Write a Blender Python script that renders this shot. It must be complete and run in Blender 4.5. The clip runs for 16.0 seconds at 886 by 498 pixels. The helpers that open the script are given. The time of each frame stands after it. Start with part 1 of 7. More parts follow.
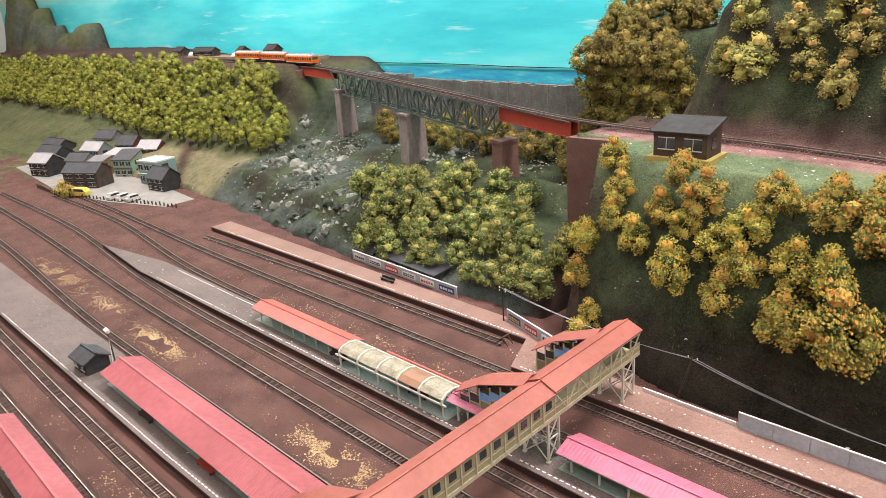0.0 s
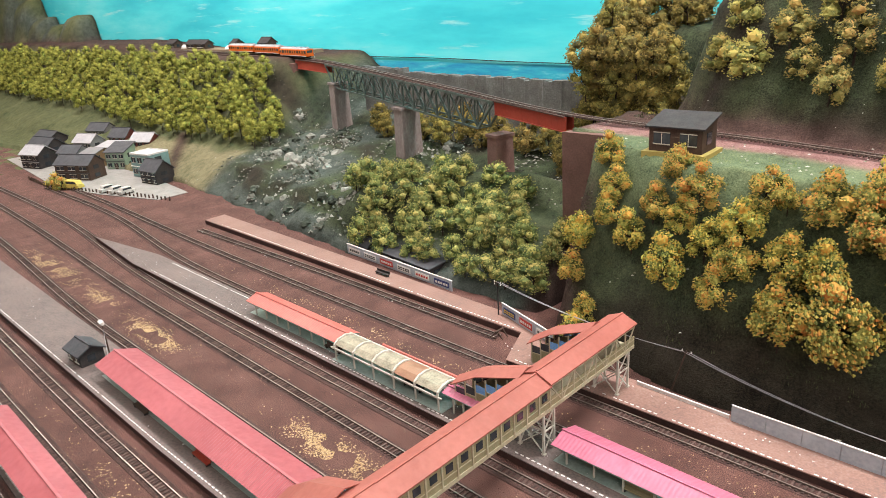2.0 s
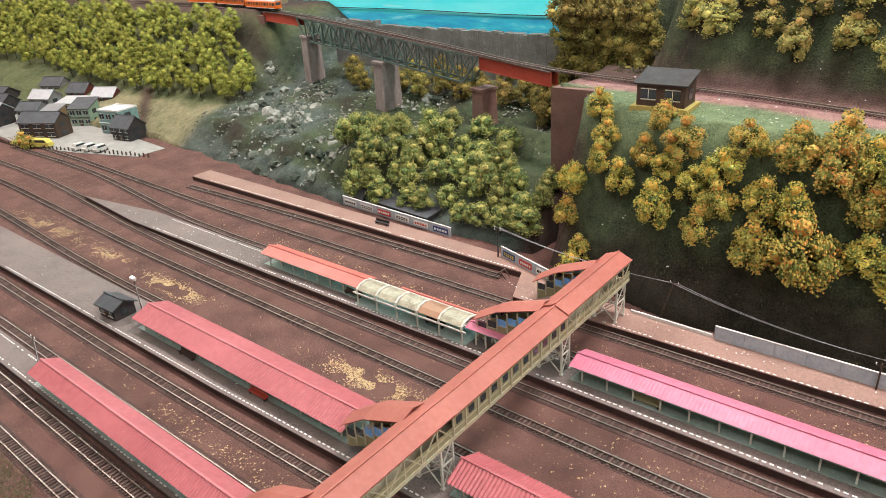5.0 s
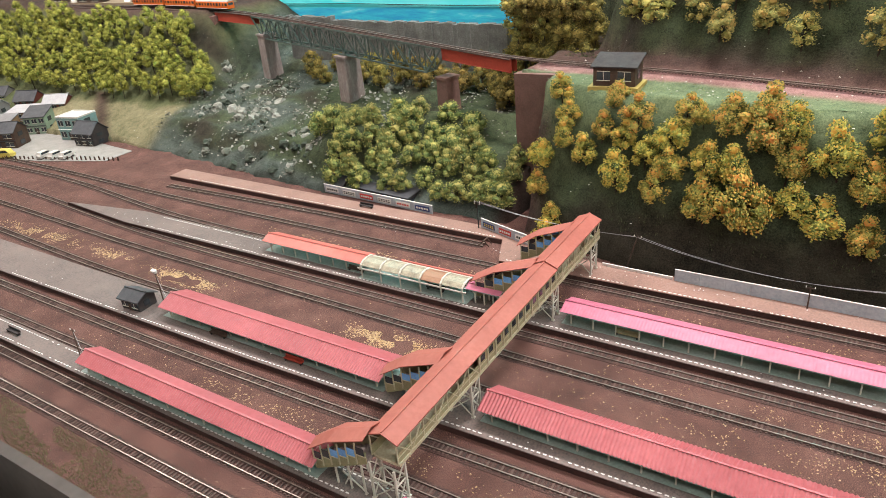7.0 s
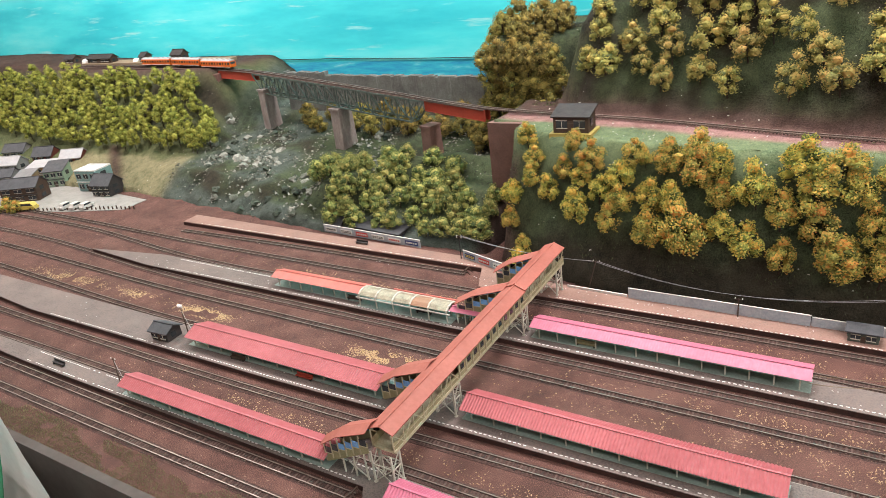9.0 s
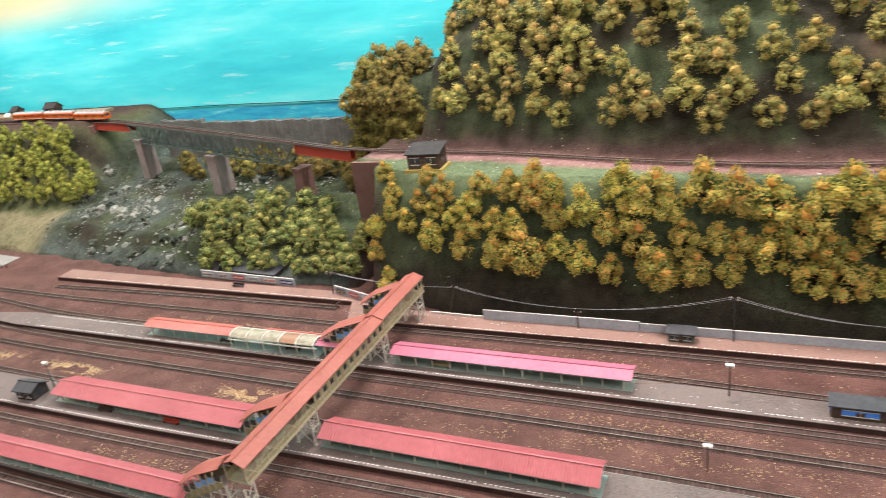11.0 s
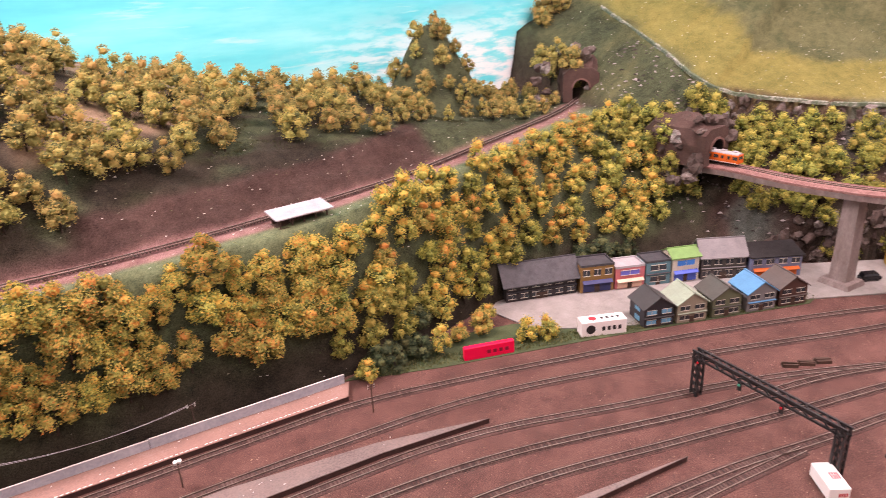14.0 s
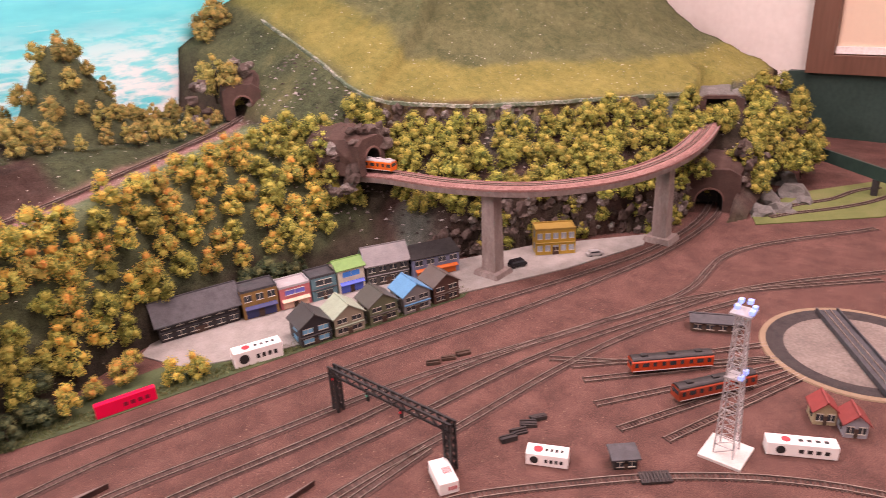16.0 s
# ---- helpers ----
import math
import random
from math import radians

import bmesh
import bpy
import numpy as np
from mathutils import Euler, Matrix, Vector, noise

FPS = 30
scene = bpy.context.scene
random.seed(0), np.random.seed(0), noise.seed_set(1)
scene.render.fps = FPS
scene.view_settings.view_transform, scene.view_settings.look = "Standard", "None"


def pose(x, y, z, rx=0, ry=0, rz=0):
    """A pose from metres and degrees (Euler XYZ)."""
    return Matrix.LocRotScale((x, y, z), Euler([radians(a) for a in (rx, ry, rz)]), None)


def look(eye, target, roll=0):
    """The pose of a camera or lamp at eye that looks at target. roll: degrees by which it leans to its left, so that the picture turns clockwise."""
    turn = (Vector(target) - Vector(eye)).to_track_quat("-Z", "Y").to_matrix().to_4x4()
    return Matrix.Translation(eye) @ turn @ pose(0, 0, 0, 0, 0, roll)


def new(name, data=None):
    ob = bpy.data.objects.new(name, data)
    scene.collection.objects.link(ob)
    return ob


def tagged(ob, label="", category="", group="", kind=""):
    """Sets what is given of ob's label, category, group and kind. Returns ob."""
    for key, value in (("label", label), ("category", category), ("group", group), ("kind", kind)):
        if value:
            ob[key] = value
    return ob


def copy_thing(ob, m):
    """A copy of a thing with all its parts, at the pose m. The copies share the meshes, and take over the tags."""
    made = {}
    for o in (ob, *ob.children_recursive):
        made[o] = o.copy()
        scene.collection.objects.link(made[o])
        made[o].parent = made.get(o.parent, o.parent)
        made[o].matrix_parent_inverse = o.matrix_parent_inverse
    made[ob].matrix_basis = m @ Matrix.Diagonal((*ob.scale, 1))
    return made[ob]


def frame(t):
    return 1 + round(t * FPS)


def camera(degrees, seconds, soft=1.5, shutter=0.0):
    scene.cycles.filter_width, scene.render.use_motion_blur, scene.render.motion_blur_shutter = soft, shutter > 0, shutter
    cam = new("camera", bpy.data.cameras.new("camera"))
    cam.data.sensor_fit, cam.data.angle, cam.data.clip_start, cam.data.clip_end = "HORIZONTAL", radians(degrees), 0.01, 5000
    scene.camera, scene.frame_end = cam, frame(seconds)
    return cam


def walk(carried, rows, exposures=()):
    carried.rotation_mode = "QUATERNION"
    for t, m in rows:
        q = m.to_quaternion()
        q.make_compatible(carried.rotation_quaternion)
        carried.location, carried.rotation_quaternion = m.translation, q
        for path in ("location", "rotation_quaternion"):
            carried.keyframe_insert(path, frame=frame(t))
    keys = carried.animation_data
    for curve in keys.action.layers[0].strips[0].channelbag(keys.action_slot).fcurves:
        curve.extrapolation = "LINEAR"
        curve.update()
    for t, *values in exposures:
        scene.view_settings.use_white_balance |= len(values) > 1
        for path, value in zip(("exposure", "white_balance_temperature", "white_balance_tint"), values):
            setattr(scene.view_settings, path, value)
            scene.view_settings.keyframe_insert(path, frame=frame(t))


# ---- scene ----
cam = camera(65.1, 16.0, soft=0.75, shutter=0.35)
PATH = [
    (0, (0.528, 0.081, 0.679), (-0.823, 1.388, -0.003), -4.4),
    (0.5, (0.529, 0.082, 0.679), (-0.816, 1.397, -0.002), -4.1),
    (1, (0.528, 0.081, 0.677), (-0.815, 1.397, -0.006), -4.1),
    (1.5, (0.525, 0.078, 0.678), (-0.814, 1.395, -0.01), -3.9),
    (2, (0.526, 0.073, 0.677), (-0.807, 1.392, -0.019), -3.9),
    (2.5, (0.528, 0.063, 0.688), (-0.792, 1.386, -0.024), -3.8),
    (3, (0.523, 0.05, 0.696), (-0.781, 1.379, -0.035), -3.7),
    (3.5, (0.52, 0.031, 0.709), (-0.761, 1.366, -0.049), -3.7),
    (4, (0.516, 0.0, 0.716), (-0.74, 1.343, -0.071), -3.8),
    (4.5, (0.513, -0.048, 0.729), (-0.707, 1.309, -0.09), -3.8),
    (5, (0.503, -0.108, 0.743), (-0.671, 1.27, -0.109), -3.9),
    (5.2, (0.495, -0.133, 0.75), (-0.658, 1.253, -0.116), -3.9),
    (7.5, (0.521, -0.395, 0.845), (-0.475, 1.085, -0.059), -6.3),
    (8, (0.58, -0.459, 0.884), (-0.441, 1.026, 0.016), -7.4),
    (10.3, (0.747, -0.512, 0.927), (-0.226, 1.049, 0.146), -8.9),
    (10.5, (0.773, -0.509, 0.93), (-0.17, 1.073, 0.151), -8.9),
    (11, (0.853, -0.512, 0.941), (0.029, 1.139, 0.17), -8.6),
    (11.5, (0.987, -0.513, 0.934), (0.362, 1.229, 0.178), -7.7),
    (12, (1.102, -0.498, 0.942), (0.752, 1.308, 0.158), -7.5),
    (12.5, (1.167, -0.431, 0.92), (1.2, 1.411, 0.142), -6.5),
    (13, (1.191, -0.383, 0.932), (1.628, 1.405, 0.148), -5.0),
    (13.5, (1.182, -0.367, 0.947), (1.9, 1.329, 0.167), -3.9),
    (14, (1.166, -0.373, 0.953), (2.07, 1.244, 0.199), -3.0),
    (14.5, (1.184, -0.393, 0.951), (2.235, 1.139, 0.211), -2.5),
    (15, (1.253, -0.441, 0.958), (2.451, 0.981, 0.221), -2.3),
    (15.5, (1.361, -0.494, 0.951), (2.678, 0.815, 0.208), -2.5),
    (16, (1.49, -0.552, 0.944), (2.876, 0.673, 0.183), -3.1),
]
walk(cam, [(t, look(e, g, r)) for t, e, g, r in PATH],
     ((0, 0.0, 6780, 19), (4, -0.05, 6650, 14), (11, -0.03, 6700, 17), (12, 0.06, 7000, 25), (13, 0.13, 7250, 41), (14, 0.10, 7480, 50), (15, 0.04, 7600, 53), (16, -0.02, 7800, 55)))

# ---- light: a closed exhibition room with unseen overhead fill lamps ----
world = bpy.data.worlds.new("room_air")
scene.world = world
world.use_nodes = True
world.node_tree.nodes["Background"].inputs[0].default_value = (0.9, 0.95, 1.0, 1)
world.node_tree.nodes["Background"].inputs[1].default_value = 0.15
scene.view_settings.exposure = 0.0


def overhead_fill_lamp(x, y, w, d, watts):
    lamp = bpy.data.lights.new("overhead_fill_lamp", "AREA")
    lamp.shape, lamp.size, lamp.size_y, lamp.energy = "RECTANGLE", w, d, watts
    lamp.color = (1.0, 0.965, 0.94)
    ob = new("overhead_fill_lamp", lamp)
    ob.matrix_world = pose(x, y, 2.55)


# placed by brightness; x=4.4 and x=-5.0 are added to lift the dim ends
for lx, ly, watts in ((-2.6, 1.3, 92), (0.3, 0.1, 18), (0.3, 1.55, 114), (3.0, 0.6, 64), (-2.2, -1.2, 34), (2.4, -1.2, 56), (4.4, -0.3, 52), (-5.0, 1.0, 60)):
    overhead_fill_lamp(lx, ly, 1.3, 0.35, watts)


# ---- materials ----
def mat(name, colors, scale=40.0, rough=0.8, bump=0.2, fine=None, metal=0.0, rand=0.0, island=0.0, stretch=None,
        contrast=0.5, bump_scale=None, spec=0.3, hue_rand=0.0, grain=None):
    """colors: two or three colours mixed by noise at two scales."""
    m = bpy.data.materials.new(name)
    m.use_nodes = True
    nt = m.node_tree
    b = nt.nodes["Principled BSDF"]
    b.inputs["Roughness"].default_value = rough
    b.inputs["Metallic"].default_value = metal
    b.inputs["Specular IOR Level"].default_value = spec
    tc = nt.nodes.new("ShaderNodeTexCoord")
    vec = tc.outputs["Object"]
    if stretch:
        mp = nt.nodes.new("ShaderNodeMapping")
        mp.inputs["Scale"].default_value = stretch
        nt.links.new(vec, mp.inputs["Vector"])
        vec = mp.outputs["Vector"]
    n1 = nt.nodes.new("ShaderNodeTexNoise")
    n1.inputs["Scale"].default_value = scale
    n1.inputs["Detail"].default_value = 6
    n1.inputs["Roughness"].default_value = 0.65
    nt.links.new(vec, n1.inputs["Vector"])
    n2 = nt.nodes.new("ShaderNodeTexNoise")
    n2.inputs["Scale"].default_value = fine or scale * 9
    n2.inputs["Detail"].default_value = 4
    nt.links.new(vec, n2.inputs["Vector"])
    mix = nt.nodes.new("ShaderNodeMath")
    mix.operation = "MULTIPLY_ADD"
    mix.inputs[1].default_value = 0.6
    nt.links.new(n1.outputs[0], mix.inputs[0])
    sc = nt.nodes.new("ShaderNodeMath")
    sc.operation = "MULTIPLY"
    sc.inputs[1].default_value = 0.4
    nt.links.new(n2.outputs[0], sc.inputs[0])
    nt.links.new(sc.outputs[0], mix.inputs[2])
    fac = mix.outputs[0]
    if grain:
        # grit: (scale, amount)
        n3 = nt.nodes.new("ShaderNodeTexNoise")
        n3.inputs["Scale"].default_value, n3.inputs["Detail"].default_value = grain[0], 2
        nt.links.new(vec, n3.inputs["Vector"])
        g0 = nt.nodes.new("ShaderNodeMath")
        g0.operation = "MULTIPLY_ADD"
        g0.inputs[1].default_value, g0.inputs[2].default_value = grain[1], -0.5 * grain[1]
        nt.links.new(n3.outputs[0], g0.inputs[0])
        g1 = nt.nodes.new("ShaderNodeMath")
        g1.operation = "ADD"
        nt.links.new(g0.outputs[0], g1.inputs[0])
        nt.links.new(fac, g1.inputs[1])
        fac = g1.outputs[0]
    if rand or island:
        src = nt.nodes.new("ShaderNodeNewGeometry").outputs["Random Per Island"] if island else nt.nodes.new("ShaderNodeObjectInfo").outputs["Random"]
        k = nt.nodes.new("ShaderNodeMath")
        k.operation = "MULTIPLY_ADD"
        k.inputs[1].default_value = island or rand
        nt.links.new(src, k.inputs[0])
        off = nt.nodes.new("ShaderNodeMath")
        off.operation = "SUBTRACT"
        off.inputs[1].default_value = (island or rand) * 0.5
        nt.links.new(fac, off.inputs[0])
        nt.links.new(off.outputs[0], k.inputs[2])
        fac = k.outputs[0]
    ramp = nt.nodes.new("ShaderNodeValToRGB")
    els = ramp.color_ramp.elements
    lo, hi = 0.5 - 0.5 * contrast * 0.6, 0.5 + 0.5 * contrast * 0.6
    els[0].position, els[0].color = lo, (*colors[0], 1)
    els[1].position, els[1].color = hi, (*colors[-1], 1)
    for j, c in enumerate(colors[1:-1]):
        e = els.new(lo + (hi - lo) * (j + 1) / (len(colors) - 1))
        e.color = (*c, 1)
    nt.links.new(fac, ramp.inputs[0])
    out = ramp.outputs[0]
    if hue_rand:
        oi = nt.nodes.new("ShaderNodeObjectInfo")
        hs = nt.nodes.new("ShaderNodeHueSaturation")
        for sock, base, amp in (("Hue", 0.5, hue_rand), ("Value", 1.0, hue_rand * 6)):
            mm = nt.nodes.new("ShaderNodeMath")
            mm.operation = "MULTIPLY_ADD"
            mm.inputs[1].default_value, mm.inputs[2].default_value = amp, base - amp / 2
            nt.links.new(oi.outputs["Random"], mm.inputs[0])
            nt.links.new(mm.outputs[0], hs.inputs[sock])
        nt.links.new(out, hs.inputs["Color"])
        out = hs.outputs[0]
    nt.links.new(out, b.inputs["Base Color"])
    if bump:
        bp = nt.nodes.new("ShaderNodeBump")
        bp.inputs["Strength"].default_value = bump
        bp.inputs["Distance"].default_value = bump_scale or 0.004
        nt.links.new(mix.outputs[0], bp.inputs["Height"])
        nt.links.new(bp.outputs[0], b.inputs["Normal"])
    return m


M = {}
M["soil"] = mat("reddish_ballast_soil", ((0.030, 0.0135, 0.011), (0.088, 0.040, 0.032), (0.20, 0.100, 0.080)), 11, 0.9, 0.8, 520, contrast=0.85, bump_scale=0.003, grain=(620, 1.3))
M["ballast"] = mat("upper_line_ballast", ((0.13, 0.06, 0.055), (0.24, 0.125, 0.11), (0.36, 0.21, 0.19)), 60, 0.9, 0.8, 600, contrast=0.9, bump_scale=0.003, grain=(500, 1.2))
M["trackbed"] = mat("dark_ballast_bed", ((0.022, 0.012, 0.010), (0.060, 0.031, 0.026), (0.13, 0.072, 0.060)), 14, 0.9, 0.8, 500, contrast=0.9, bump_scale=0.003, grain=(600, 1.2))
# worn steel; its pale stretches put glints along the rail into the colour
M["rail"] = mat("worn_steel_with_glints", ((0.11, 0.08, 0.066), (0.40, 0.33, 0.285)), 9, 0.34, 0.0, metal=0.4, contrast=0.8)
M["rail_side"] = mat("rusty_rail_web", ((0.035, 0.024, 0.02), (0.08, 0.05, 0.04)), 60, 0.8, 0.0)
M["sleeper"] = mat("dark_sleepers", ((0.04, 0.026, 0.022), (0.115, 0.075, 0.064)), 80, 0.85, 0.2, island=0.35)
M["plat_top"] = mat("worn_platform_paving", ((0.075, 0.055, 0.049), (0.15, 0.12, 0.11), (0.22, 0.16, 0.14)), 7, 0.7, 0.2, 260, contrast=0.9, grain=(300, 0.6))
M["plat_rust"] = mat("reddish_platform_paving", ((0.14, 0.10, 0.09), (0.25, 0.145, 0.115), (0.29, 0.205, 0.175)), 9, 0.75, 0.2, 260, contrast=0.9, grain=(300, 0.6))
M["plat_green"] = mat("green_grey_platform_floor", ((0.17, 0.22, 0.195), (0.30, 0.37, 0.335)), 12, 0.35, 0.1, 200)
M["plat_side"] = mat("dark_brown_platform_face", ((0.03, 0.016, 0.014), (0.075, 0.036, 0.03)), 30, 0.8, 0.3)
M["white"] = mat("off_white_paint", ((0.55, 0.53, 0.5), (0.8, 0.78, 0.75)), 60, 0.6, 0.05)
M["roof_pink"] = mat("pink_red_corrugated_roof", ((0.32, 0.080, 0.088), (0.43, 0.122, 0.132)), 6, 0.5, 0.04, 90, spec=0.35)
M["roof_rose"] = mat("rose_pink_roof", ((0.40, 0.10, 0.16), (0.50, 0.15, 0.22)), 6, 0.5, 0.04, 90, spec=0.35)
M["roof_orange"] = mat("salmon_red_roof", ((0.40, 0.09, 0.07), (0.52, 0.14, 0.11)), 8, 0.5, 0.05, 110, spec=0.35)
M["roof_dull"] = mat("dull_rust_red_roof", ((0.27, 0.078, 0.058), (0.37, 0.118, 0.09)), 8, 0.6, 0.05, 110)
M["cream"] = mat("aged_cream_timber", ((0.33, 0.29, 0.19), (0.50, 0.45, 0.32)), 30, 0.7, 0.1)
M["pale_post"] = mat("pale_grey_post", ((0.42, 0.40, 0.34), (0.6, 0.57, 0.5)), 40, 0.6, 0.05)
M["olive"] = mat("olive_panel", ((0.22, 0.20, 0.11), (0.33, 0.29, 0.17)), 50, 0.7, 0.1)
M["dark"] = mat("dark_stained_timber", ((0.018, 0.016, 0.017), (0.05, 0.042, 0.04)), 40, 0.75, 0.2)
M["brown"] = mat("dark_brown_boards", ((0.04, 0.025, 0.018), (0.09, 0.055, 0.04)), 40, 0.75, 0.2)
M["slate"] = mat("grey_slate_roof", ((0.035, 0.037, 0.042), (0.075, 0.077, 0.083)), 50, 0.65, 0.15)
M["slate_light"] = mat("light_grey_roof", ((0.13, 0.13, 0.135), (0.21, 0.205, 0.205)), 30, 0.6, 0.1)
M["roof_grey"] = mat("pale_grey_roof", ((0.28, 0.28, 0.29), (0.42, 0.41, 0.42)), 30, 0.6, 0.1)
M["roof_white"] = mat("white_dusty_roof", ((0.5, 0.49, 0.47), (0.72, 0.7, 0.68)), 30, 0.6, 0.1)
M["grey_fence"] = mat("blue_grey_painted_fence", ((0.26, 0.29, 0.33), (0.42, 0.45, 0.49)), 15, 0.6, 0.05, 150)
M["grass"] = mat("dark_green_turf", ((0.018, 0.026, 0.014), (0.045, 0.07, 0.03), (0.10, 0.13, 0.06)), 14, 0.95, 0.9, 420, contrast=0.8, bump_scale=0.004)
M["meadow"] = mat("green_meadow", ((0.055, 0.085, 0.025), (0.12, 0.15, 0.05), (0.18, 0.17, 0.08)), 8, 0.95, 0.8, 380, contrast=0.8, bump_scale=0.004)
M["cut"] = mat("brown_rock_cutting", ((0.035, 0.02, 0.016), (0.07, 0.042, 0.034), (0.11, 0.07, 0.058)), 20, 0.9, 1.0, 260, contrast=0.8, bump_scale=0.006)
M["rock"] = mat("grey_rock", ((0.05, 0.05, 0.045), (0.13, 0.13, 0.12), (0.24, 0.25, 0.24)), 16, 0.9, 1.0, 200, contrast=0.9, bump_scale=0.008)
M["bare"] = mat("bare_clay_terrace", ((0.16, 0.12, 0.075), (0.30, 0.22, 0.15)), 14, 0.95, 0.6, 300, contrast=0.9)
M["concrete"] = mat("stained_concrete_pier", ((0.11, 0.08, 0.07), (0.22, 0.18, 0.165), (0.36, 0.32, 0.30)), 18, 0.85, 0.4, 160, contrast=0.9, stretch=(2.2, 2.2, 0.6))
M["brick"] = mat("brown_brick_pier", ((0.085, 0.045, 0.037), (0.20, 0.115, 0.095)), 30, 0.85, 0.5, 260, contrast=0.9)
M["girder_red"] = mat("red_oxide_girder", ((0.26, 0.035, 0.022), (0.38, 0.06, 0.035)), 20, 0.55, 0.1)
M["truss"] = mat("grey_green_truss_steel", ((0.045, 0.065, 0.055), (0.10, 0.13, 0.115)), 40, 0.5, 0.1)
M["trunk"] = mat("dark_twig_trunk", ((0.02, 0.014, 0.01), (0.05, 0.034, 0.024)), 200, 0.9, 0.3)
M["asphalt"] = mat("pale_grey_street", ((0.19, 0.185, 0.17), (0.30, 0.29, 0.27)), 20, 0.85, 0.2, 300)
M["sand"] = mat("sandy_debris", ((0.42, 0.28, 0.14), (0.60, 0.44, 0.26)), 60, 0.95, 0.5, island=0.6)
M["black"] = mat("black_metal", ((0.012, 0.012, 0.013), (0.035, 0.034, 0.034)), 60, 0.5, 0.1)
M["glassy"] = mat("dark_window_glass", ((0.02, 0.025, 0.03), (0.05, 0.06, 0.07)), 10, 0.12, 0.0, spec=0.6)
M["blue_glass"] = mat("blue_window_panel", ((0.10, 0.25, 0.55), (0.2, 0.42, 0.75)), 40, 0.25, 0.0, spec=0.6)
M["aluminium"] = mat("bare_aluminium_lattice", ((0.30, 0.30, 0.31), (0.5, 0.5, 0.5)), 40, 0.4, 0.0, metal=0.3)
M["wall_room"] = mat("cream_room_wall", ((0.62, 0.58, 0.53), (0.70, 0.66, 0.61)), 4, 0.8, 0.05)
M["frame_brown"] = mat("dark_brown_window_frame", ((0.10, 0.045, 0.028), (0.16, 0.075, 0.05)), 6, 0.45, 0.05, stretch=(1, 1, 0.1))
M["board_green"] = mat("dark_green_board", ((0.012, 0.035, 0.028), (0.022, 0.055, 0.045)), 6, 0.6, 0.05)
M["floor_room"] = mat("grey_room_floor", ((0.2, 0.19, 0.18), (0.3, 0.29, 0.27)), 5, 0.6, 0.05)
M["side_board"] = mat("grey_brown_fascia", ((0.045, 0.035, 0.03), (0.08, 0.066, 0.058)), 6, 0.6, 0.1)
M["paper"] = mat("white_paper", ((0.68, 0.67, 0.65), (0.78, 0.77, 0.75)), 8, 0.6, 0.03)
M["pit"] = mat("stained_pit_floor", ((0.07, 0.058, 0.05), (0.16, 0.135, 0.118), (0.27, 0.235, 0.21)), 9, 0.8, 0.3, 140, contrast=0.9)
PAINTS = {}


def paint(name, rgb, rough=0.55, metal=0.0, vary=0.75):
    """A painted surface with slight wear."""
    if name not in PAINTS:
        PAINTS[name] = mat(name, (tuple(c * vary for c in rgb), rgb), 45, rough, 0.08, 300, metal=metal)
    return PAINTS[name]


def foliage(name, colors, hue=0.03):
    return mat(name, colors, 75, 0.9, 0.9, 700, island=0.55, contrast=1.0, bump_scale=0.003, spec=0.15, hue_rand=hue)


M["leaf_gold"] = foliage("golden_autumn_foliage", ((0.049, 0.068, 0.022), (0.172, 0.191, 0.049), (0.356, 0.338, 0.08), (0.528, 0.405, 0.092), (0.577, 0.246, 0.055)))
M["leaf_green"] = foliage("mid_green_foliage", ((0.037, 0.059, 0.022), (0.116, 0.152, 0.049), (0.244, 0.262, 0.079), (0.439, 0.378, 0.122)))
M["leaf_olive"] = foliage("olive_green_foliage", ((0.073, 0.091, 0.02), (0.22, 0.232, 0.046), (0.378, 0.378, 0.079)), 0.015)
M["leaf_brown"] = foliage("brownish_autumn_foliage", ((0.055, 0.051, 0.02), (0.171, 0.144, 0.039), (0.329, 0.244, 0.067)))
M["leaf_hill"] = foliage("yellow_brown_hill_foliage", ((0.063, 0.074, 0.03), (0.185, 0.179, 0.053), (0.327, 0.285, 0.085), (0.422, 0.274, 0.085)))
M["leaf_east"] = foliage("yellow_green_slope_foliage", ((0.045, 0.062, 0.018), (0.146, 0.168, 0.038), (0.303, 0.303, 0.067), (0.427, 0.359, 0.084)))
M["leaf_dark"] = foliage("dark_bush_foliage", ((0.016, 0.033, 0.018), (0.052, 0.078, 0.039), (0.117, 0.130, 0.052)))


# ---- small builders ----
def box(bm, x0, x1, y0, y1, z0, z1):
    vs = [bm.verts.new((x, y, z)) for x in (x0, x1) for y in (y0, y1) for z in (z0, z1)]
    for f in ((0, 1, 3, 2), (4, 6, 7, 5), (0, 4, 5, 1), (2, 3, 7, 6), (0, 2, 6, 4), (1, 5, 7, 3)):
        bm.faces.new([vs[k] for k in f])
    return vs


def bar(bm, p, q, w, h=None):
    """A square bar from p to q."""
    p, q, h = Vector(p), Vector(q), h or w
    d = (q - p).normalized()
    side = d.cross(Vector((0, 0, 1)))
    side = side.normalized() if side.length > 1e-4 else Vector((1, 0, 0))
    up = side.cross(d)
    ring = [[bm.verts.new(c + side * sx * w / 2 + up * sz * h / 2) for sx, sz in ((-1, -1), (1, -1), (1, 1), (-1, 1))] for c in (p, q)]
    for k in range(4):
        bm.faces.new((ring[0][k], ring[0][(k + 1) % 4], ring[1][(k + 1) % 4], ring[1][k]))
    bm.faces.new(ring[0][::-1])
    bm.faces.new(ring[1])


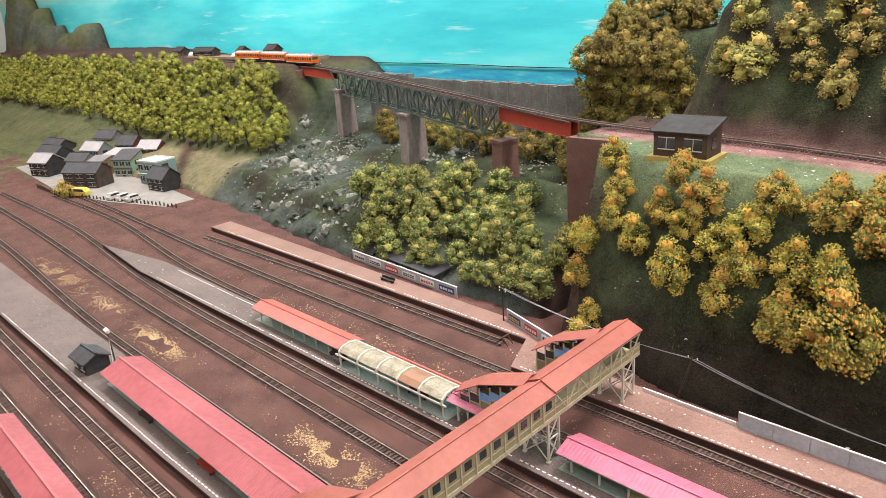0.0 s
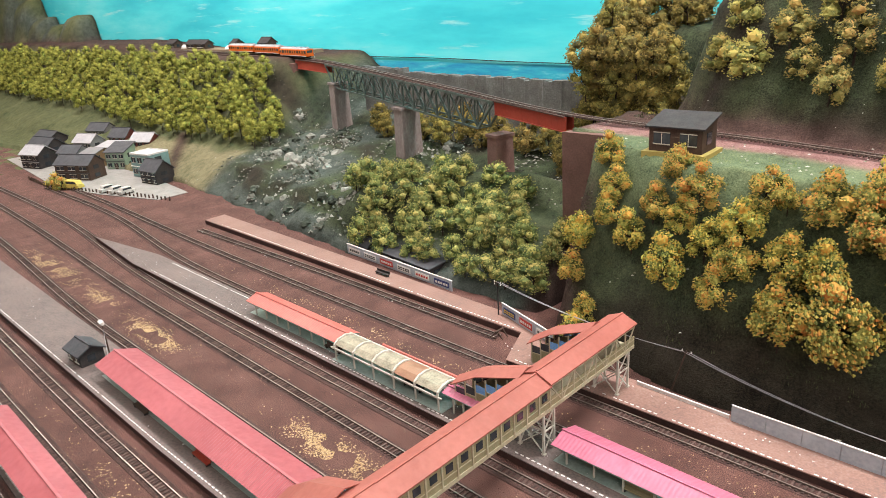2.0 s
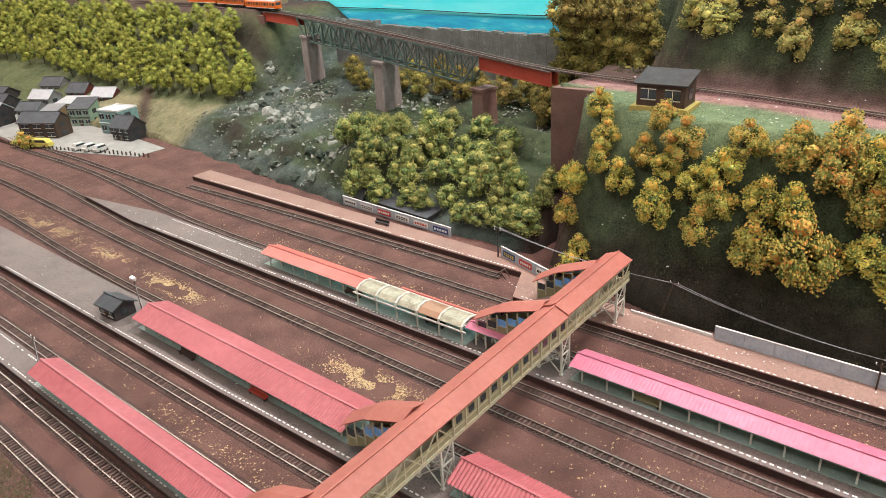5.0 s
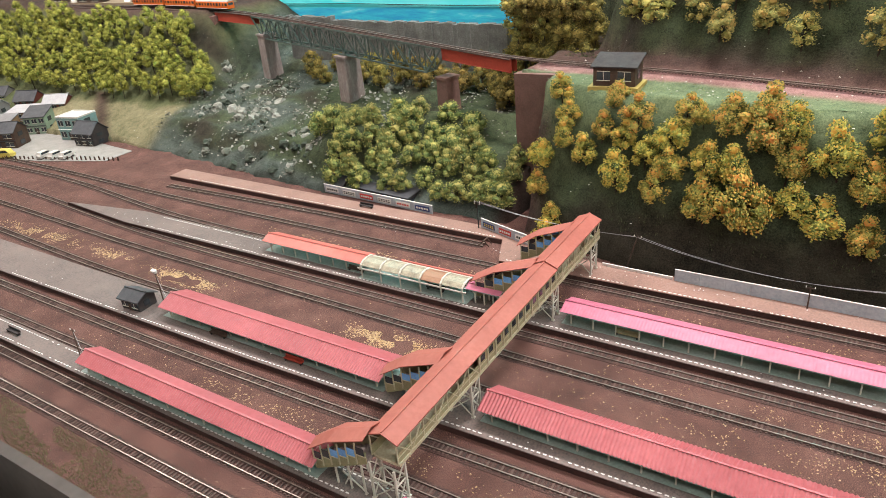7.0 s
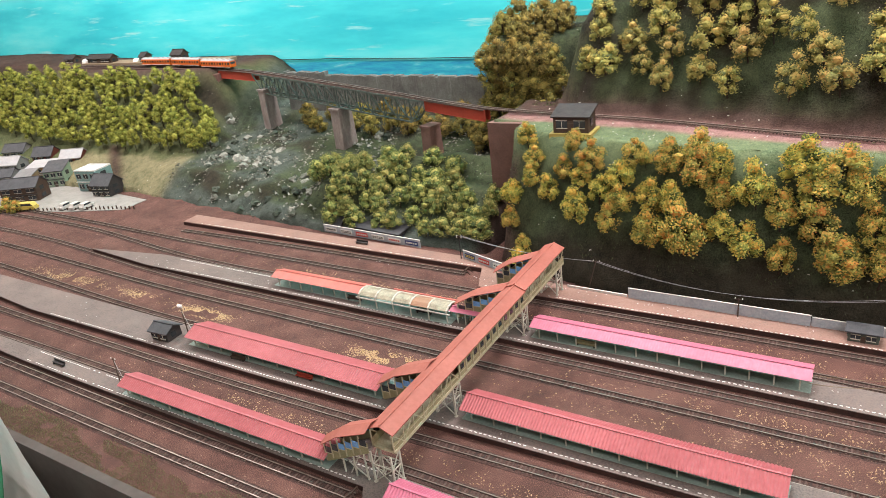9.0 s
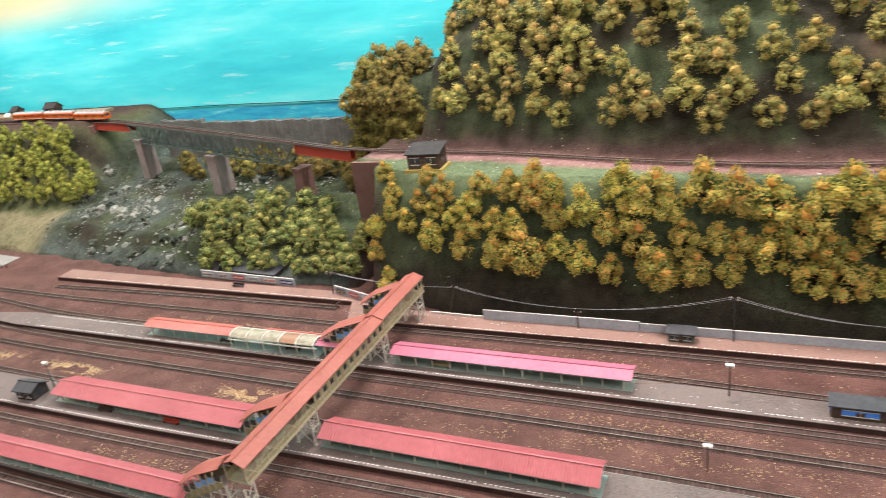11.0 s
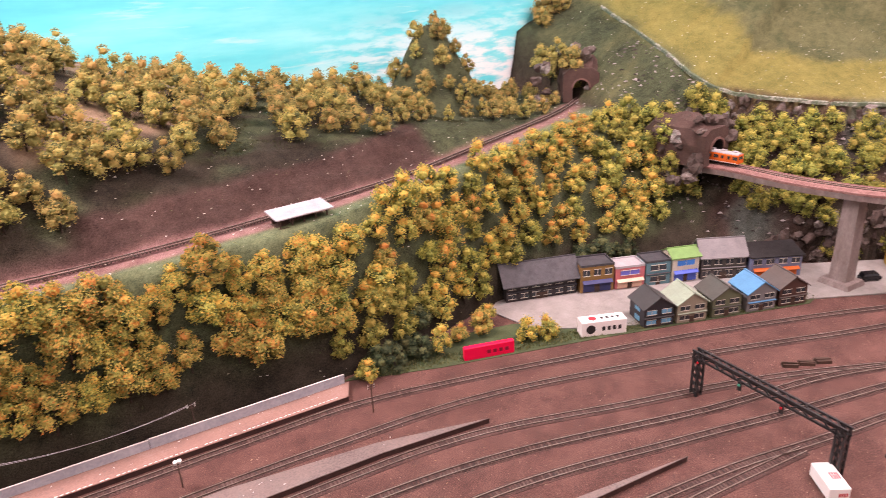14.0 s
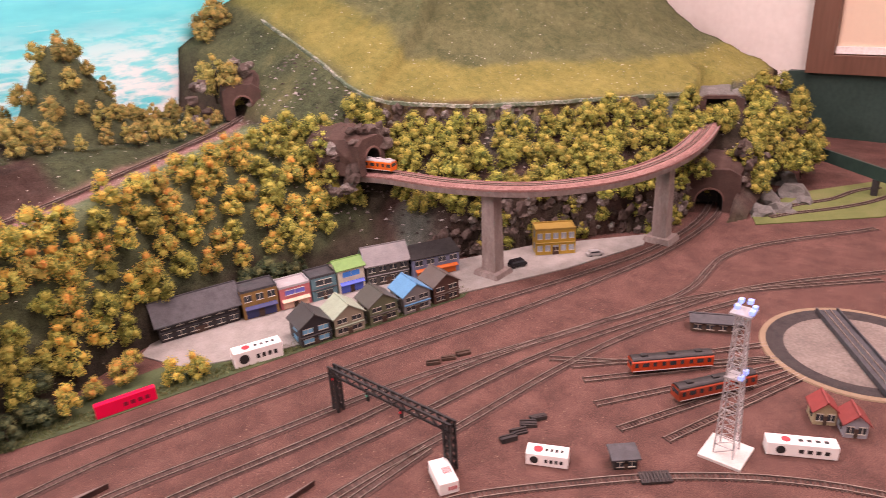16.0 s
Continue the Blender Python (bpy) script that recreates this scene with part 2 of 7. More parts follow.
def rod(bm, p, q, r0, r1=None, seg=8):
    p, q, r1 = Vector(p), Vector(q), r0 if r1 is None else r1
    d = (q - p).normalized()
    side = d.orthogonal().normalized()
    up = d.cross(side)
    rings = []
    for c, r in ((p, r0), (q, r1)):
        rings.append([bm.verts.new(c + (side * math.cos(a) + up * math.sin(a)) * r) for a in (k * math.tau / seg for k in range(seg))])
    for k in range(seg):
        bm.faces.new((rings[0][k], rings[0][(k + 1) % seg], rings[1][(k + 1) % seg], rings[1][k]))
    bm.faces.new(rings[0][::-1])
    bm.faces.new(rings[1])


def prism(bm, outline, axis, a0, a1):
    """Extrudes a closed outline of (u, v): along x (u=y, v=z), y (u=x, v=z) or z (u=x, v=y)."""
    def at(u, v, a):
        return {"x": (a, u, v), "y": (u, a, v), "z": (u, v, a)}[axis]
    r0 = [bm.verts.new(at(u, v, a0)) for u, v in outline]
    r1 = [bm.verts.new(at(u, v, a1)) for u, v in outline]
    n = len(outline)
    for k in range(n):
        bm.faces.new((r0[k], r0[(k + 1) % n], r1[(k + 1) % n], r1[k]))
    bm.faces.new(r0[::-1])
    bm.faces.new(r1)


def sweep(bm, pts, profile):
    """Sweeps a closed profile of (side, up) along points."""
    rings = []
    for k, p in enumerate(pts):
        p = Vector(p)
        d = Vector(pts[min(k + 1, len(pts) - 1)]) - Vector(pts[max(k - 1, 0)])
        side = Vector((d.y, -d.x, 0)).normalized()
        rings.append([bm.verts.new(p + side * s + Vector((0, 0, u))) for s, u in profile])
    n = len(profile)
    for a, b in zip(rings, rings[1:]):
        for k in range(n):
            bm.faces.new((a[k], a[(k + 1) % n], b[(k + 1) % n], b[k]))
    bm.faces.new(rings[0][::-1])
    bm.faces.new(rings[-1])


def spline(pts, step=0.03):
    """A smooth curve through the points, at even steps."""
    pts = [Vector(p) for p in pts]
    ext = [pts[0] * 2 - pts[1], *pts, pts[-1] * 2 - pts[-2]]
    out = []
    for k in range(1, len(ext) - 2):
        a, b, c, d = ext[k - 1:k + 3]
        n = max(1, int((c - b).length / step))
        for j in range(n):
            t = j / n
            out.append(0.5 * ((2 * b) + (c - a) * t + (2 * a - 5 * b + 4 * c - d) * t * t + (3 * b - a - 3 * c + d) * t ** 3))
    return [*out, pts[-1]]


def mesh_of(name, bm, materials):
    bmesh.ops.recalc_face_normals(bm, faces=bm.faces)
    me = bpy.data.meshes.new(name)
    bm.to_mesh(me)
    bm.free()
    for m in materials if isinstance(materials, (list, tuple)) else [materials]:
        me.materials.append(m)
    return me


def part(name, bm, material, parent=None, label="", kind=""):
    ob = new(name, bm if isinstance(bm, bpy.types.Mesh) else mesh_of(name, bm, material))
    ob.parent = parent
    return tagged(ob, label, kind=kind)


def thing(name, at, label, category, group="", kind="", turn=0.0):
    ob = new(name)
    ob.empty_display_size = 0.02
    ob.matrix_basis = pose(*at, 0, 0, turn)
    return tagged(ob, label, category, group, kind)


def structure(name, bm, material, label, category):
    return tagged(part(name, bm, material), label, category, kind="structure")


# ---- the room ----
def slab(name, x0, x1, y0, y1, z0, z1, material, label, category):
    bm = bmesh.new()
    box(bm, x0, x1, y0, y1, z0, z1)
    return structure(name, bm, material, label, category)


slab("floor", -7.7, 6.2, -3.2, 2.5, -0.95, -0.9, M["floor_room"], "grey worn floor of the exhibition room", "floor")
slab("ceiling", -7.7, 6.2, -3.2, 2.5, 2.7, 2.75, M["wall_room"], "plain cream ceiling of the room", "ceiling")
slab("wall_west", -7.75, -7.7, -3.2, 2.5, -0.9, 2.7, M["wall_room"], "plain cream room wall", "wall")
slab("wall_east", 5.55, 5.6, -3.2, 2.5, -0.9, 2.7, M["wall_room"], "plain cream room wall beside a window", "wall")
slab("wall_south", -7.7, 5.55, -3.25, -3.2, -0.9, 2.7, M["wall_room"], "plain cream room wall", "wall")
slab("wall_north", -7.7, 5.55, 2.45, 2.5, -0.9, 2.7, M["wall_room"], "plain cream room wall", "wall")


def sea_material():
    """Painted sea and sky: turquoise with streaks, a dark horizon line and foam by the shore."""
    m = bpy.data.materials.new("painted_sea")
    m.use_nodes = True
    nt = m.node_tree
    b = nt.nodes["Principled BSDF"]
    b.inputs["Roughness"].default_value = 0.5
    tc = nt.nodes.new("ShaderNodeTexCoord")
    sep = nt.nodes.new("ShaderNodeSeparateXYZ")
    nt.links.new(tc.outputs["Object"], sep.inputs[0])

    def noise_at(sx, sz, detail=6):
        mp = nt.nodes.new("ShaderNodeMapping")
        mp.inputs["Scale"].default_value = (sx, 1, sz)
        nt.links.new(tc.outputs["Object"], mp.inputs[0])
        n = nt.nodes.new("ShaderNodeTexNoise")
        n.inputs["Scale"].default_value, n.inputs["Detail"].default_value, n.inputs["Roughness"].default_value = 1.0, detail, 0.6
        nt.links.new(mp.outputs[0], n.inputs["Vector"])
        return n.outputs[0]

    def ramp(src, stops):
        r = nt.nodes.new("ShaderNodeValToRGB")
        e = r.color_ramp.elements
        e[0].position, e[0].color = stops[0][0], (*stops[0][1], 1)
        e[1].position, e[1].color = stops[-1][0], (*stops[-1][1], 1)
        for p, c in stops[1:-1]:
            e.new(p).color = (*c, 1)
        nt.links.new(src, r.inputs[0])
        return r.outputs[0]

    def blend(f, a, c):
        x = nt.nodes.new("ShaderNodeMix")
        x.data_type = "RGBA"
        nt.links.new(f, x.inputs[0])
        nt.links.new(a, x.inputs[6])
        nt.links.new(c, x.inputs[7])
        return x.outputs[2]

    def span(src, a, c):
        r = nt.nodes.new("ShaderNodeMapRange")
        r.interpolation_type = "SMOOTHSTEP"
        r.inputs[1].default_value, r.inputs[2].default_value = a, c
        nt.links.new(src, r.inputs[0])
        return r.outputs[0]

    def rgb(c):
        n = nt.nodes.new("ShaderNodeRGB")
        n.outputs[0].default_value = (*c, 1)
        return n.outputs[0]

    def mul(a, c):
        n = nt.nodes.new("ShaderNodeMath")
        n.operation = "MULTIPLY"
        nt.links.new(a, n.inputs[0])
        nt.links.new(c, n.inputs[1])
        return n.outputs[0]

    z, x = sep.outputs["Z"], sep.outputs["X"]
    base = ramp(noise_at(1.1, 6), ((0.32, (0.015, 0.52, 0.62)), (0.5, (0.045, 0.66, 0.72)), (0.68, (0.16, 0.76, 0.79))))
    base = blend(span(noise_at(3, 34), 0.58, 0.72), base, rgb((0.30, 0.72, 0.74)))
    # paler, creamy sky high up in the west
    west = mul(span(z, 0.80, 1.05), span(x, -1.4, -3.0))
    base = blend(west, base, rgb((0.70, 0.58, 0.33)))
    # surf on the eastern shore
    shore = mul(mul(span(x, 1.8, 2.6), span(z, 0.86, 0.55)), span(noise_at(7, 26), 0.40, 0.60))
    base = blend(shore, base, rgb((0.78, 0.88, 0.87)))
    # the strip of near water under the horizon line
    strip = span(z, 0.402, 0.398)
    base = blend(strip, base, ramp(noise_at(9, 60), ((0.35, (0.015, 0.28, 0.50)), (0.6, (0.03, 0.45, 0.58)), (0.75, (0.30, 0.66, 0.72)))))
    nt.links.new(base, b.inputs["Base Color"])
    return m


bm = bmesh.new()
box(bm, -7.69, 4.9, 2.2, 2.23, 0.0, 2.2)
structure("backdrop", bm, sea_material(), "painted turquoise sea and sky panel behind the layout", "backdrop")
bm = bmesh.new()
for k in range(40):
    x0, x1 = -2.6 + k * 0.05, -2.6 + (k + 1) * 0.05
    zz = [0.425 - 0.010 * (x + 2.6) + 0.0015 * math.sin(x * 7) for x in (x0, x1)]
    bar(bm, (x0, 2.196, zz[0]), (x1, 2.196, zz[1]), 0.003)
structure("cable", bm, M["black"], "thin black cable stretched across the painted sea", "cable")


# ---- the lie of the land ----
UPPER = ((-0.42, 1.46, 0.372), (0.1, 1.41, 0.366), (0.55, 1.31, 0.366), (0.96, 1.255, 0.366), (1.3, 1.265, 0.37), (1.62, 1.31, 0.375),
         (2.02, 1.37, 0.392), (2.41, 1.49, 0.412), (2.77, 1.61, 0.432), (2.97, 1.72, 0.445))
EDGE = ((3.27, 2.20, 0.83), (3.265, 1.925, 0.765), (3.219, 1.559, 0.632), (3.205, 1.271, 0.515), (3.36, 1.06, 0.478), (3.52, 0.92, 0.462), (3.77, 0.76, 0.448),
        (4.24, 0.51, 0.418), (4.55, 0.42, 0.41), (5.3, 0.38, 0.43))
ARC = [(3.02, 1.19, 0.296), (3.06, 1.05, 0.298), (3.085, 0.80, 0.30), (3.19, 0.565, 0.30), (3.42, 0.40, 0.30), (3.75, 0.352, 0.30), (4.15, 0.41, 0.30), (4.5, 0.52, 0.302), (4.75, 0.62, 0.302)]
STREET_LINE = ((3.0, 0.85, 0), (3.25, 0.70, 0), (3.45, 0.58, 0), (3.62, 0.45, 0))
YARD_LINE = ((3.2, 0.45, 0), (3.6, 0.34, 0), (3.95, 0.32, 0), (4.14, 0.36, 0))
ux, uy, uz = zip(*UPPER)


def ss(a, b, x):
    t = np.clip((x - a) / (b - a), 0, 1)
    return t * t * (3 - 2 * t)


def edge_distance(x, y):
    """Signed distance to the field's rim (positive on the field), and the rim's height there."""
    best, sign, height = np.full(x.shape, 9.0), np.ones(x.shape), np.zeros(x.shape)
    for (ax, ay, az), (bx, by, bz) in zip(EDGE, EDGE[1:]):
        dx, dy = bx - ax, by - ay
        t = np.clip(((x - ax) * dx + (y - ay) * dy) / (dx * dx + dy * dy), 0, 1)
        d = np.hypot(x - ax - t * dx, y - ay - t * dy)
        near = d < best
        best = np.where(near, d, best)
        sign = np.where(near, np.where(dx * (y - ay) - dy * (x - ax) > 0, 1.0, -1.0), sign)
        height = np.where(near, az + t * (bz - az), height)
    return best * sign, height


def heights(x, y):
    low = -0.03
    # the long hill with the upper line cut into it
    U, Z = np.interp(x, ux, uy), np.interp(x, ux, uz)
    yb = np.interp(x, (-0.42, -0.2, 0.05, 1.65, 1.9, 2.2, 2.6, 3.0, 3.2), (1.26, 1.13, 1.075, 1.075, 1.10, 1.20, 1.20, 1.02, 0.95))
    yl = np.interp(x, (-0.42, -0.2, 0, 0.3, 0.6, 1.0, 1.5, 1.75, 2.0, 2.4, 2.8, 3.1), (1.37, 1.27, 1.215, 1.19, 1.18, 1.155, 1.195, 1.21, 1.255, 1.37, 1.48, 1.52))
    s = np.clip((y - yb) / np.maximum(yl - yb, 0.02), 0, 1)
    mid = np.where(y > yb, Z * s ** 0.85, low)
    cw = np.interp(x, (0.8, 1.2, 2.2, 2.4), (0.03, 0.07, 0.11, 0.06))
    ch = np.interp(x, (0.8, 1.2, 1.9, 2.2, 2.5), (0.03, 0.075, 0.085, 0.075, 0.03))
    d1 = np.clip((y - U - 0.035) / cw, 0, 1)
    top = np.interp(x, (-0.2, 0.36, 0.8, 1.2, 1.5, 1.9, 2.15, 2.35, 3.0), (0.86, 0.97, 0.93, 0.77, 0.665, 0.59, 0.55, 0.50, 0.50))
    d2 = np.maximum(y - U - 0.04 - cw, 0)
    k = np.interp(x, (0, 1.0, 1.6), (5.5, 4.6, 3.2))
    hill = Z + ch * d1 + np.maximum(top - Z - ch, 0) * (1 - np.exp(-k * d2))
    hill = np.where(x < 2.6, hill, Z)
    body = np.where(y > U + 0.03, Z + (hill - Z) * ss(-0.2, -0.1, x + 0.03 * np.sin(y * 40)), mid)
    body = np.where((x > -0.345) & ((x > -0.243) | (y > 1.362)), body, low)
    # the tree-clad bluff beside the bridge
    bluff = 0.56 * ss(-0.60, -0.54, x) * ss(0.0, -0.08, x) * ss(1.68, 1.78, y)
    body = np.maximum(body, np.where(bluff > 0.02, bluff, low))
    # the round knoll by the tunnel
    knoll = 0.42 + 0.34 * np.exp(-(((x - 2.44) / 0.15) ** 2 + ((y - 1.92) / 0.16) ** 2))
    body = np.maximum(body, np.where((np.hypot(x - 2.44, y - 1.92) < 0.36), knoll, low))
    body = np.where(x < 3.05, body, low)
    # the field on the eastern hill, its rock rim and the slope below
    d, ez = edge_distance(x, y)
    field = ez + 0.40 * np.maximum(d, 0) + 0.10 * ss(0.35, 0.7, d)
    below = np.interp(d, (-0.36, -0.30, -0.2, -0.05, -0.015), (0.0, 0.06, 0.20, 0.35, 0.40))
    fall = np.where(d > -0.004, field, np.minimum(below + 0.0 * d, ez - 0.05))
    turf = np.where(d < -0.25, np.interp(d, (-0.33, -0.25), (0.25, 1.0)) * (ez - 0.16), ez + 0.64 * d)
    fall = np.where(d > -0.004, fall, fall + (turf - fall) * ss(1.20, 1.34, y))
    fall = np.where(d < -0.36, low, fall)
    east = np.where((x > 2.86) & (x < 4.98 - 0.25 * np.maximum(0.6 - y, 0)), fall, low)
    # clearances for the viaduct and the yard line
    for line, r, zmax, xmax in ((ARC, 0.062, 0.27, 4.54), (YARD_LINE, 0.085, -0.02, 4.22), (STREET_LINE, 0.115, -0.02, 4.0)):
        for (ax, ay, _), (bx, by, _) in zip(line, line[1:]):
            dx, dy = bx - ax, by - ay
            t = np.clip(((x - ax) * dx + (y - ay) * dy) / (dx * dx + dy * dy), 0, 1)
            near = (np.hypot(x - ax - t * dx, y - ay - t * dy) < r) & (x < xmax) & (y < 1.13)
            east = np.where(near, np.minimum(east, zmax), east)
    # the gorge and the western bank
    yw = np.interp(x, (-4.6, -3.0, -2.2, -1.6, -0.9, -0.3), (1.05, 1.25, 1.30, 1.24, 1.17, 1.17))
    gorge = np.interp(y - yw, (0, 0.12, 0.4, 0.65, 1.0), (0.0, 0.10, 0.15, 0.22, 0.30))
    gorge = gorge + 0.07 * np.exp(-(((y - 1.42 - 0.5 * (x + 0.75)) / 0.07) ** 2)) * ss(-1.25, -1.0, x) * ss(-0.45, -0.6, x)
    bank = np.interp(y, (1.3, 1.5, 1.58, 1.79, 1.82), (0.02, 0.09, 0.14, 0.42, 0.447))
    bank = bank + 0.05 * ss(-3.0, -4.2, x) * ss(1.2, 1.4, y)
    w = ss(-1.87, -2.17, x + 0.25 * (1.82 - y))
    west = gorge * (1 - w) + bank * w
    west = np.where((y > yw) & (x < -0.30), west, low)
    # dull green crags at the far western end
    crag = np.full(x.shape, low)
    for cx, half, top in ((-6.95, 0.62, 1.0), (-6.30, 0.20, 0.83), (-6.02, 0.18, 0.68), (-5.70, 0.26, 0.62), (-5.27, 0.19, 0.68)):
        crag = np.maximum(crag, top * np.exp(-(((x - cx) / half) ** 6) - ((y - 2.2) / 0.3) ** 4))
    west = np.maximum(west, np.where(x < -3.2, crag, low))
    return np.maximum(np.maximum(body, east), west), d


def ground_at(x, y):
    return float(heights(np.array([x]), np.array([y]))[0][0])


def build_land():
    xs = np.concatenate([np.arange(-6.8, -0.8, 0.028), np.arange(-0.8, 2.9, 0.02), np.arange(2.9, 5.32, 0.025)])
    ys = np.concatenate([np.arange(0.2, 1.0, 0.014), np.arange(1.0, 1.75, 0.0085), np.arange(1.75, 2.2, 0.02)])
    X, Y = np.meshgrid(xs, ys, indexing="ij")
    Zh, D = heights(X, Y)
    nx, ny = X.shape
    gx, gy = np.gradient(Zh, xs, ys)
    verts = []
    for i in range(nx):
        for j in range(ny):
            x, y, z = X[i, j], Y[i, j], Zh[i, j]
            if z > -0.01:
                steep = min(1.0, abs(gx[i, j]) + abs(gy[i, j]))
                rough = 2.4 if -1.9 < x < -0.4 and y > 1.2 else 1.0
                a = rough * noise.noise((x * 9, y * 9, z * 9)) * 0.014 + noise.noise((x * 34, y * 34, z * 34)) * 0.006
                b = noise.noise((x * 12 + 7, y * 12, z * 12)) * 0.016 * steep
                z += a * (0.25 + 0.75 * steep) * (0.25 if abs(y - np.interp(x, ux, uy)) < 0.07 and -0.4 < x < 3 else 1)
                y += b
            verts.append((x, y, z))
    names = ["grass", "grass_teal", "earth", "cut", "rock", "bare", "field", "meadow", "straw", "ballast"]
    faces, mats, cells = [], [], []
    U = np.interp(xs, ux, uy)
    Zr = np.interp(xs, ux, uz)
    for i in range(nx - 1):
        for j in range(ny - 1):
            if max(Zh[i, j], Zh[i + 1, j], Zh[i, j + 1], Zh[i + 1, j + 1]) < -0.02:
                continue
            faces.append((i * ny + j, (i + 1) * ny + j, (i + 1) * ny + j + 1, i * ny + j + 1))
            x, y, z, d = xs[i], ys[j], Zh[i, j], D[i, j]
            n = noise.noise((x * 7, y * 7, z * 7)) + 0.5 * noise.noise((x * 31, y * 31, 3))
            m = "grass"
            if x > 2.86 and d > -0.36 and d > -9 and (d > -0.004 or x > (3.0 if y < 1.25 else 2.9)):
                if d > 0.014:
                    m = "meadow" if d > 0.27 + 0.05 * n else "field"
                elif y > 1.25 + 0.04 * n and d > -0.26:
                    m = "grass" if n < 0.25 else "meadow"
                else:
                    n = noise.noise((x * 5, y * 5, 1)) + 0.4 * noise.noise((x * 60, y * 60, 3))
                    m = "cut" if d > -0.09 and n < 0.25 else "rock" if d > -0.09 or n > 0.35 else ("cut" if n > -0.05 else "earth")
            elif x > -0.345 and x < 3.05:
                t = y - U[i]
                if -0.062 + 0.012 * n < t < 0.035 + 0.008 * n:
                    m = "ballast"
                elif t < 0:
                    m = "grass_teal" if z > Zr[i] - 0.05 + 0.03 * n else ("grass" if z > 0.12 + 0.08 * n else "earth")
                    if x < -0.2 and z < 0.3:
                        m = "cut"
                else:
                    up = z - Zr[i]
                    edge = 0.035 + 0.015 * n + (0.055 if 1.15 < x < 2.22 else 0)
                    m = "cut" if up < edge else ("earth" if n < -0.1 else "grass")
                    if x > 1.1 and up > 0.2 and n > -0.25:
                        m = "bare"
                    if x > 2.2:
                        m = "grass"
            elif x <= -0.345:
                if x > -2.0:
                    m = "rock" if n > -0.1 and y > 1.3 and x < -1.35 else ("grass" if n > -0.35 else "earth")
                    if z < 0.05 + 0.02 * n:
                        m = "rock"
                else:
                    m = "meadow" if z < 0.2 else ("earth" if n < 0 else "meadow")
                    if y < 1.5 + 0.05 * n and x > -3.0:
                        m = "straw"
                if abs((x + 2.42) + (y - 1.36) * 1.3) < 0.045 + 0.012 * n and 1.2 < y < 1.56:
                    m = "cut"
                if x < -3.1 and y > 1.9:
                    m = "meadow" if n > 0 else "rock"
                if z > 0.43 and y > 1.8 and x < -1.8 and z < 0.5:
                    m = "cut"
            mats.append(names.index(m))
            cells.append((i, j))
    dark, light = np.zeros((nx, ny, 3)), np.zeros((nx, ny, 3))
    for (a, b), k in zip(cells, mats):
        dark[a, b], light[a, b] = TONES[names[k]]
    for _ in range(2):
        for arr in (dark, light):
            q = np.pad(arr, ((1, 1), (1, 1), (0, 0)), mode="edge")
            arr[:] = (q[1:-1, 1:-1] * 2 + q[:-2, 1:-1] + q[2:, 1:-1] + q[1:-1, :-2] + q[1:-1, 2:]) / 6
    me = bpy.data.meshes.new("ground")
    me.from_pydata(verts, [], faces)
    me.materials.append(LAND)
    for key, arr in (("tone_dark", dark), ("tone_light", light)):
        at = me.attributes.new(key, "FLOAT_COLOR", "POINT")
        at.data.foreach_set("color", np.concatenate([arr.reshape(-1, 3), np.ones((nx * ny, 1))], axis=1).ravel())
    me.polygons.foreach_set("use_smooth", [True] * len(faces))
    me.update()
    tagged(new("ground", me), "modelled hills of turf, rock and earth with a ledge for the upper line", "ground", kind="structure")


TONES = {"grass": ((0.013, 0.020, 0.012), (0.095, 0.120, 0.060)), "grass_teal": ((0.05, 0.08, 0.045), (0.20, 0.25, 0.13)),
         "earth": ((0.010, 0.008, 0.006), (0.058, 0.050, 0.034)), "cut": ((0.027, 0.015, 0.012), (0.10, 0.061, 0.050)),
         "rock": ((0.022, 0.029, 0.024), (0.125, 0.150, 0.128)), "bare": ((0.14, 0.10, 0.06), (0.34, 0.25, 0.17)),
         "field": ((0.10, 0.105, 0.028), (0.275, 0.25, 0.075)), "meadow": ((0.04, 0.058, 0.024), (0.16, 0.165, 0.08)),
         "straw": ((0.085, 0.085, 0.042), (0.30, 0.265, 0.155)), "ballast": ((0.12, 0.055, 0.05), (0.38, 0.22, 0.20))}


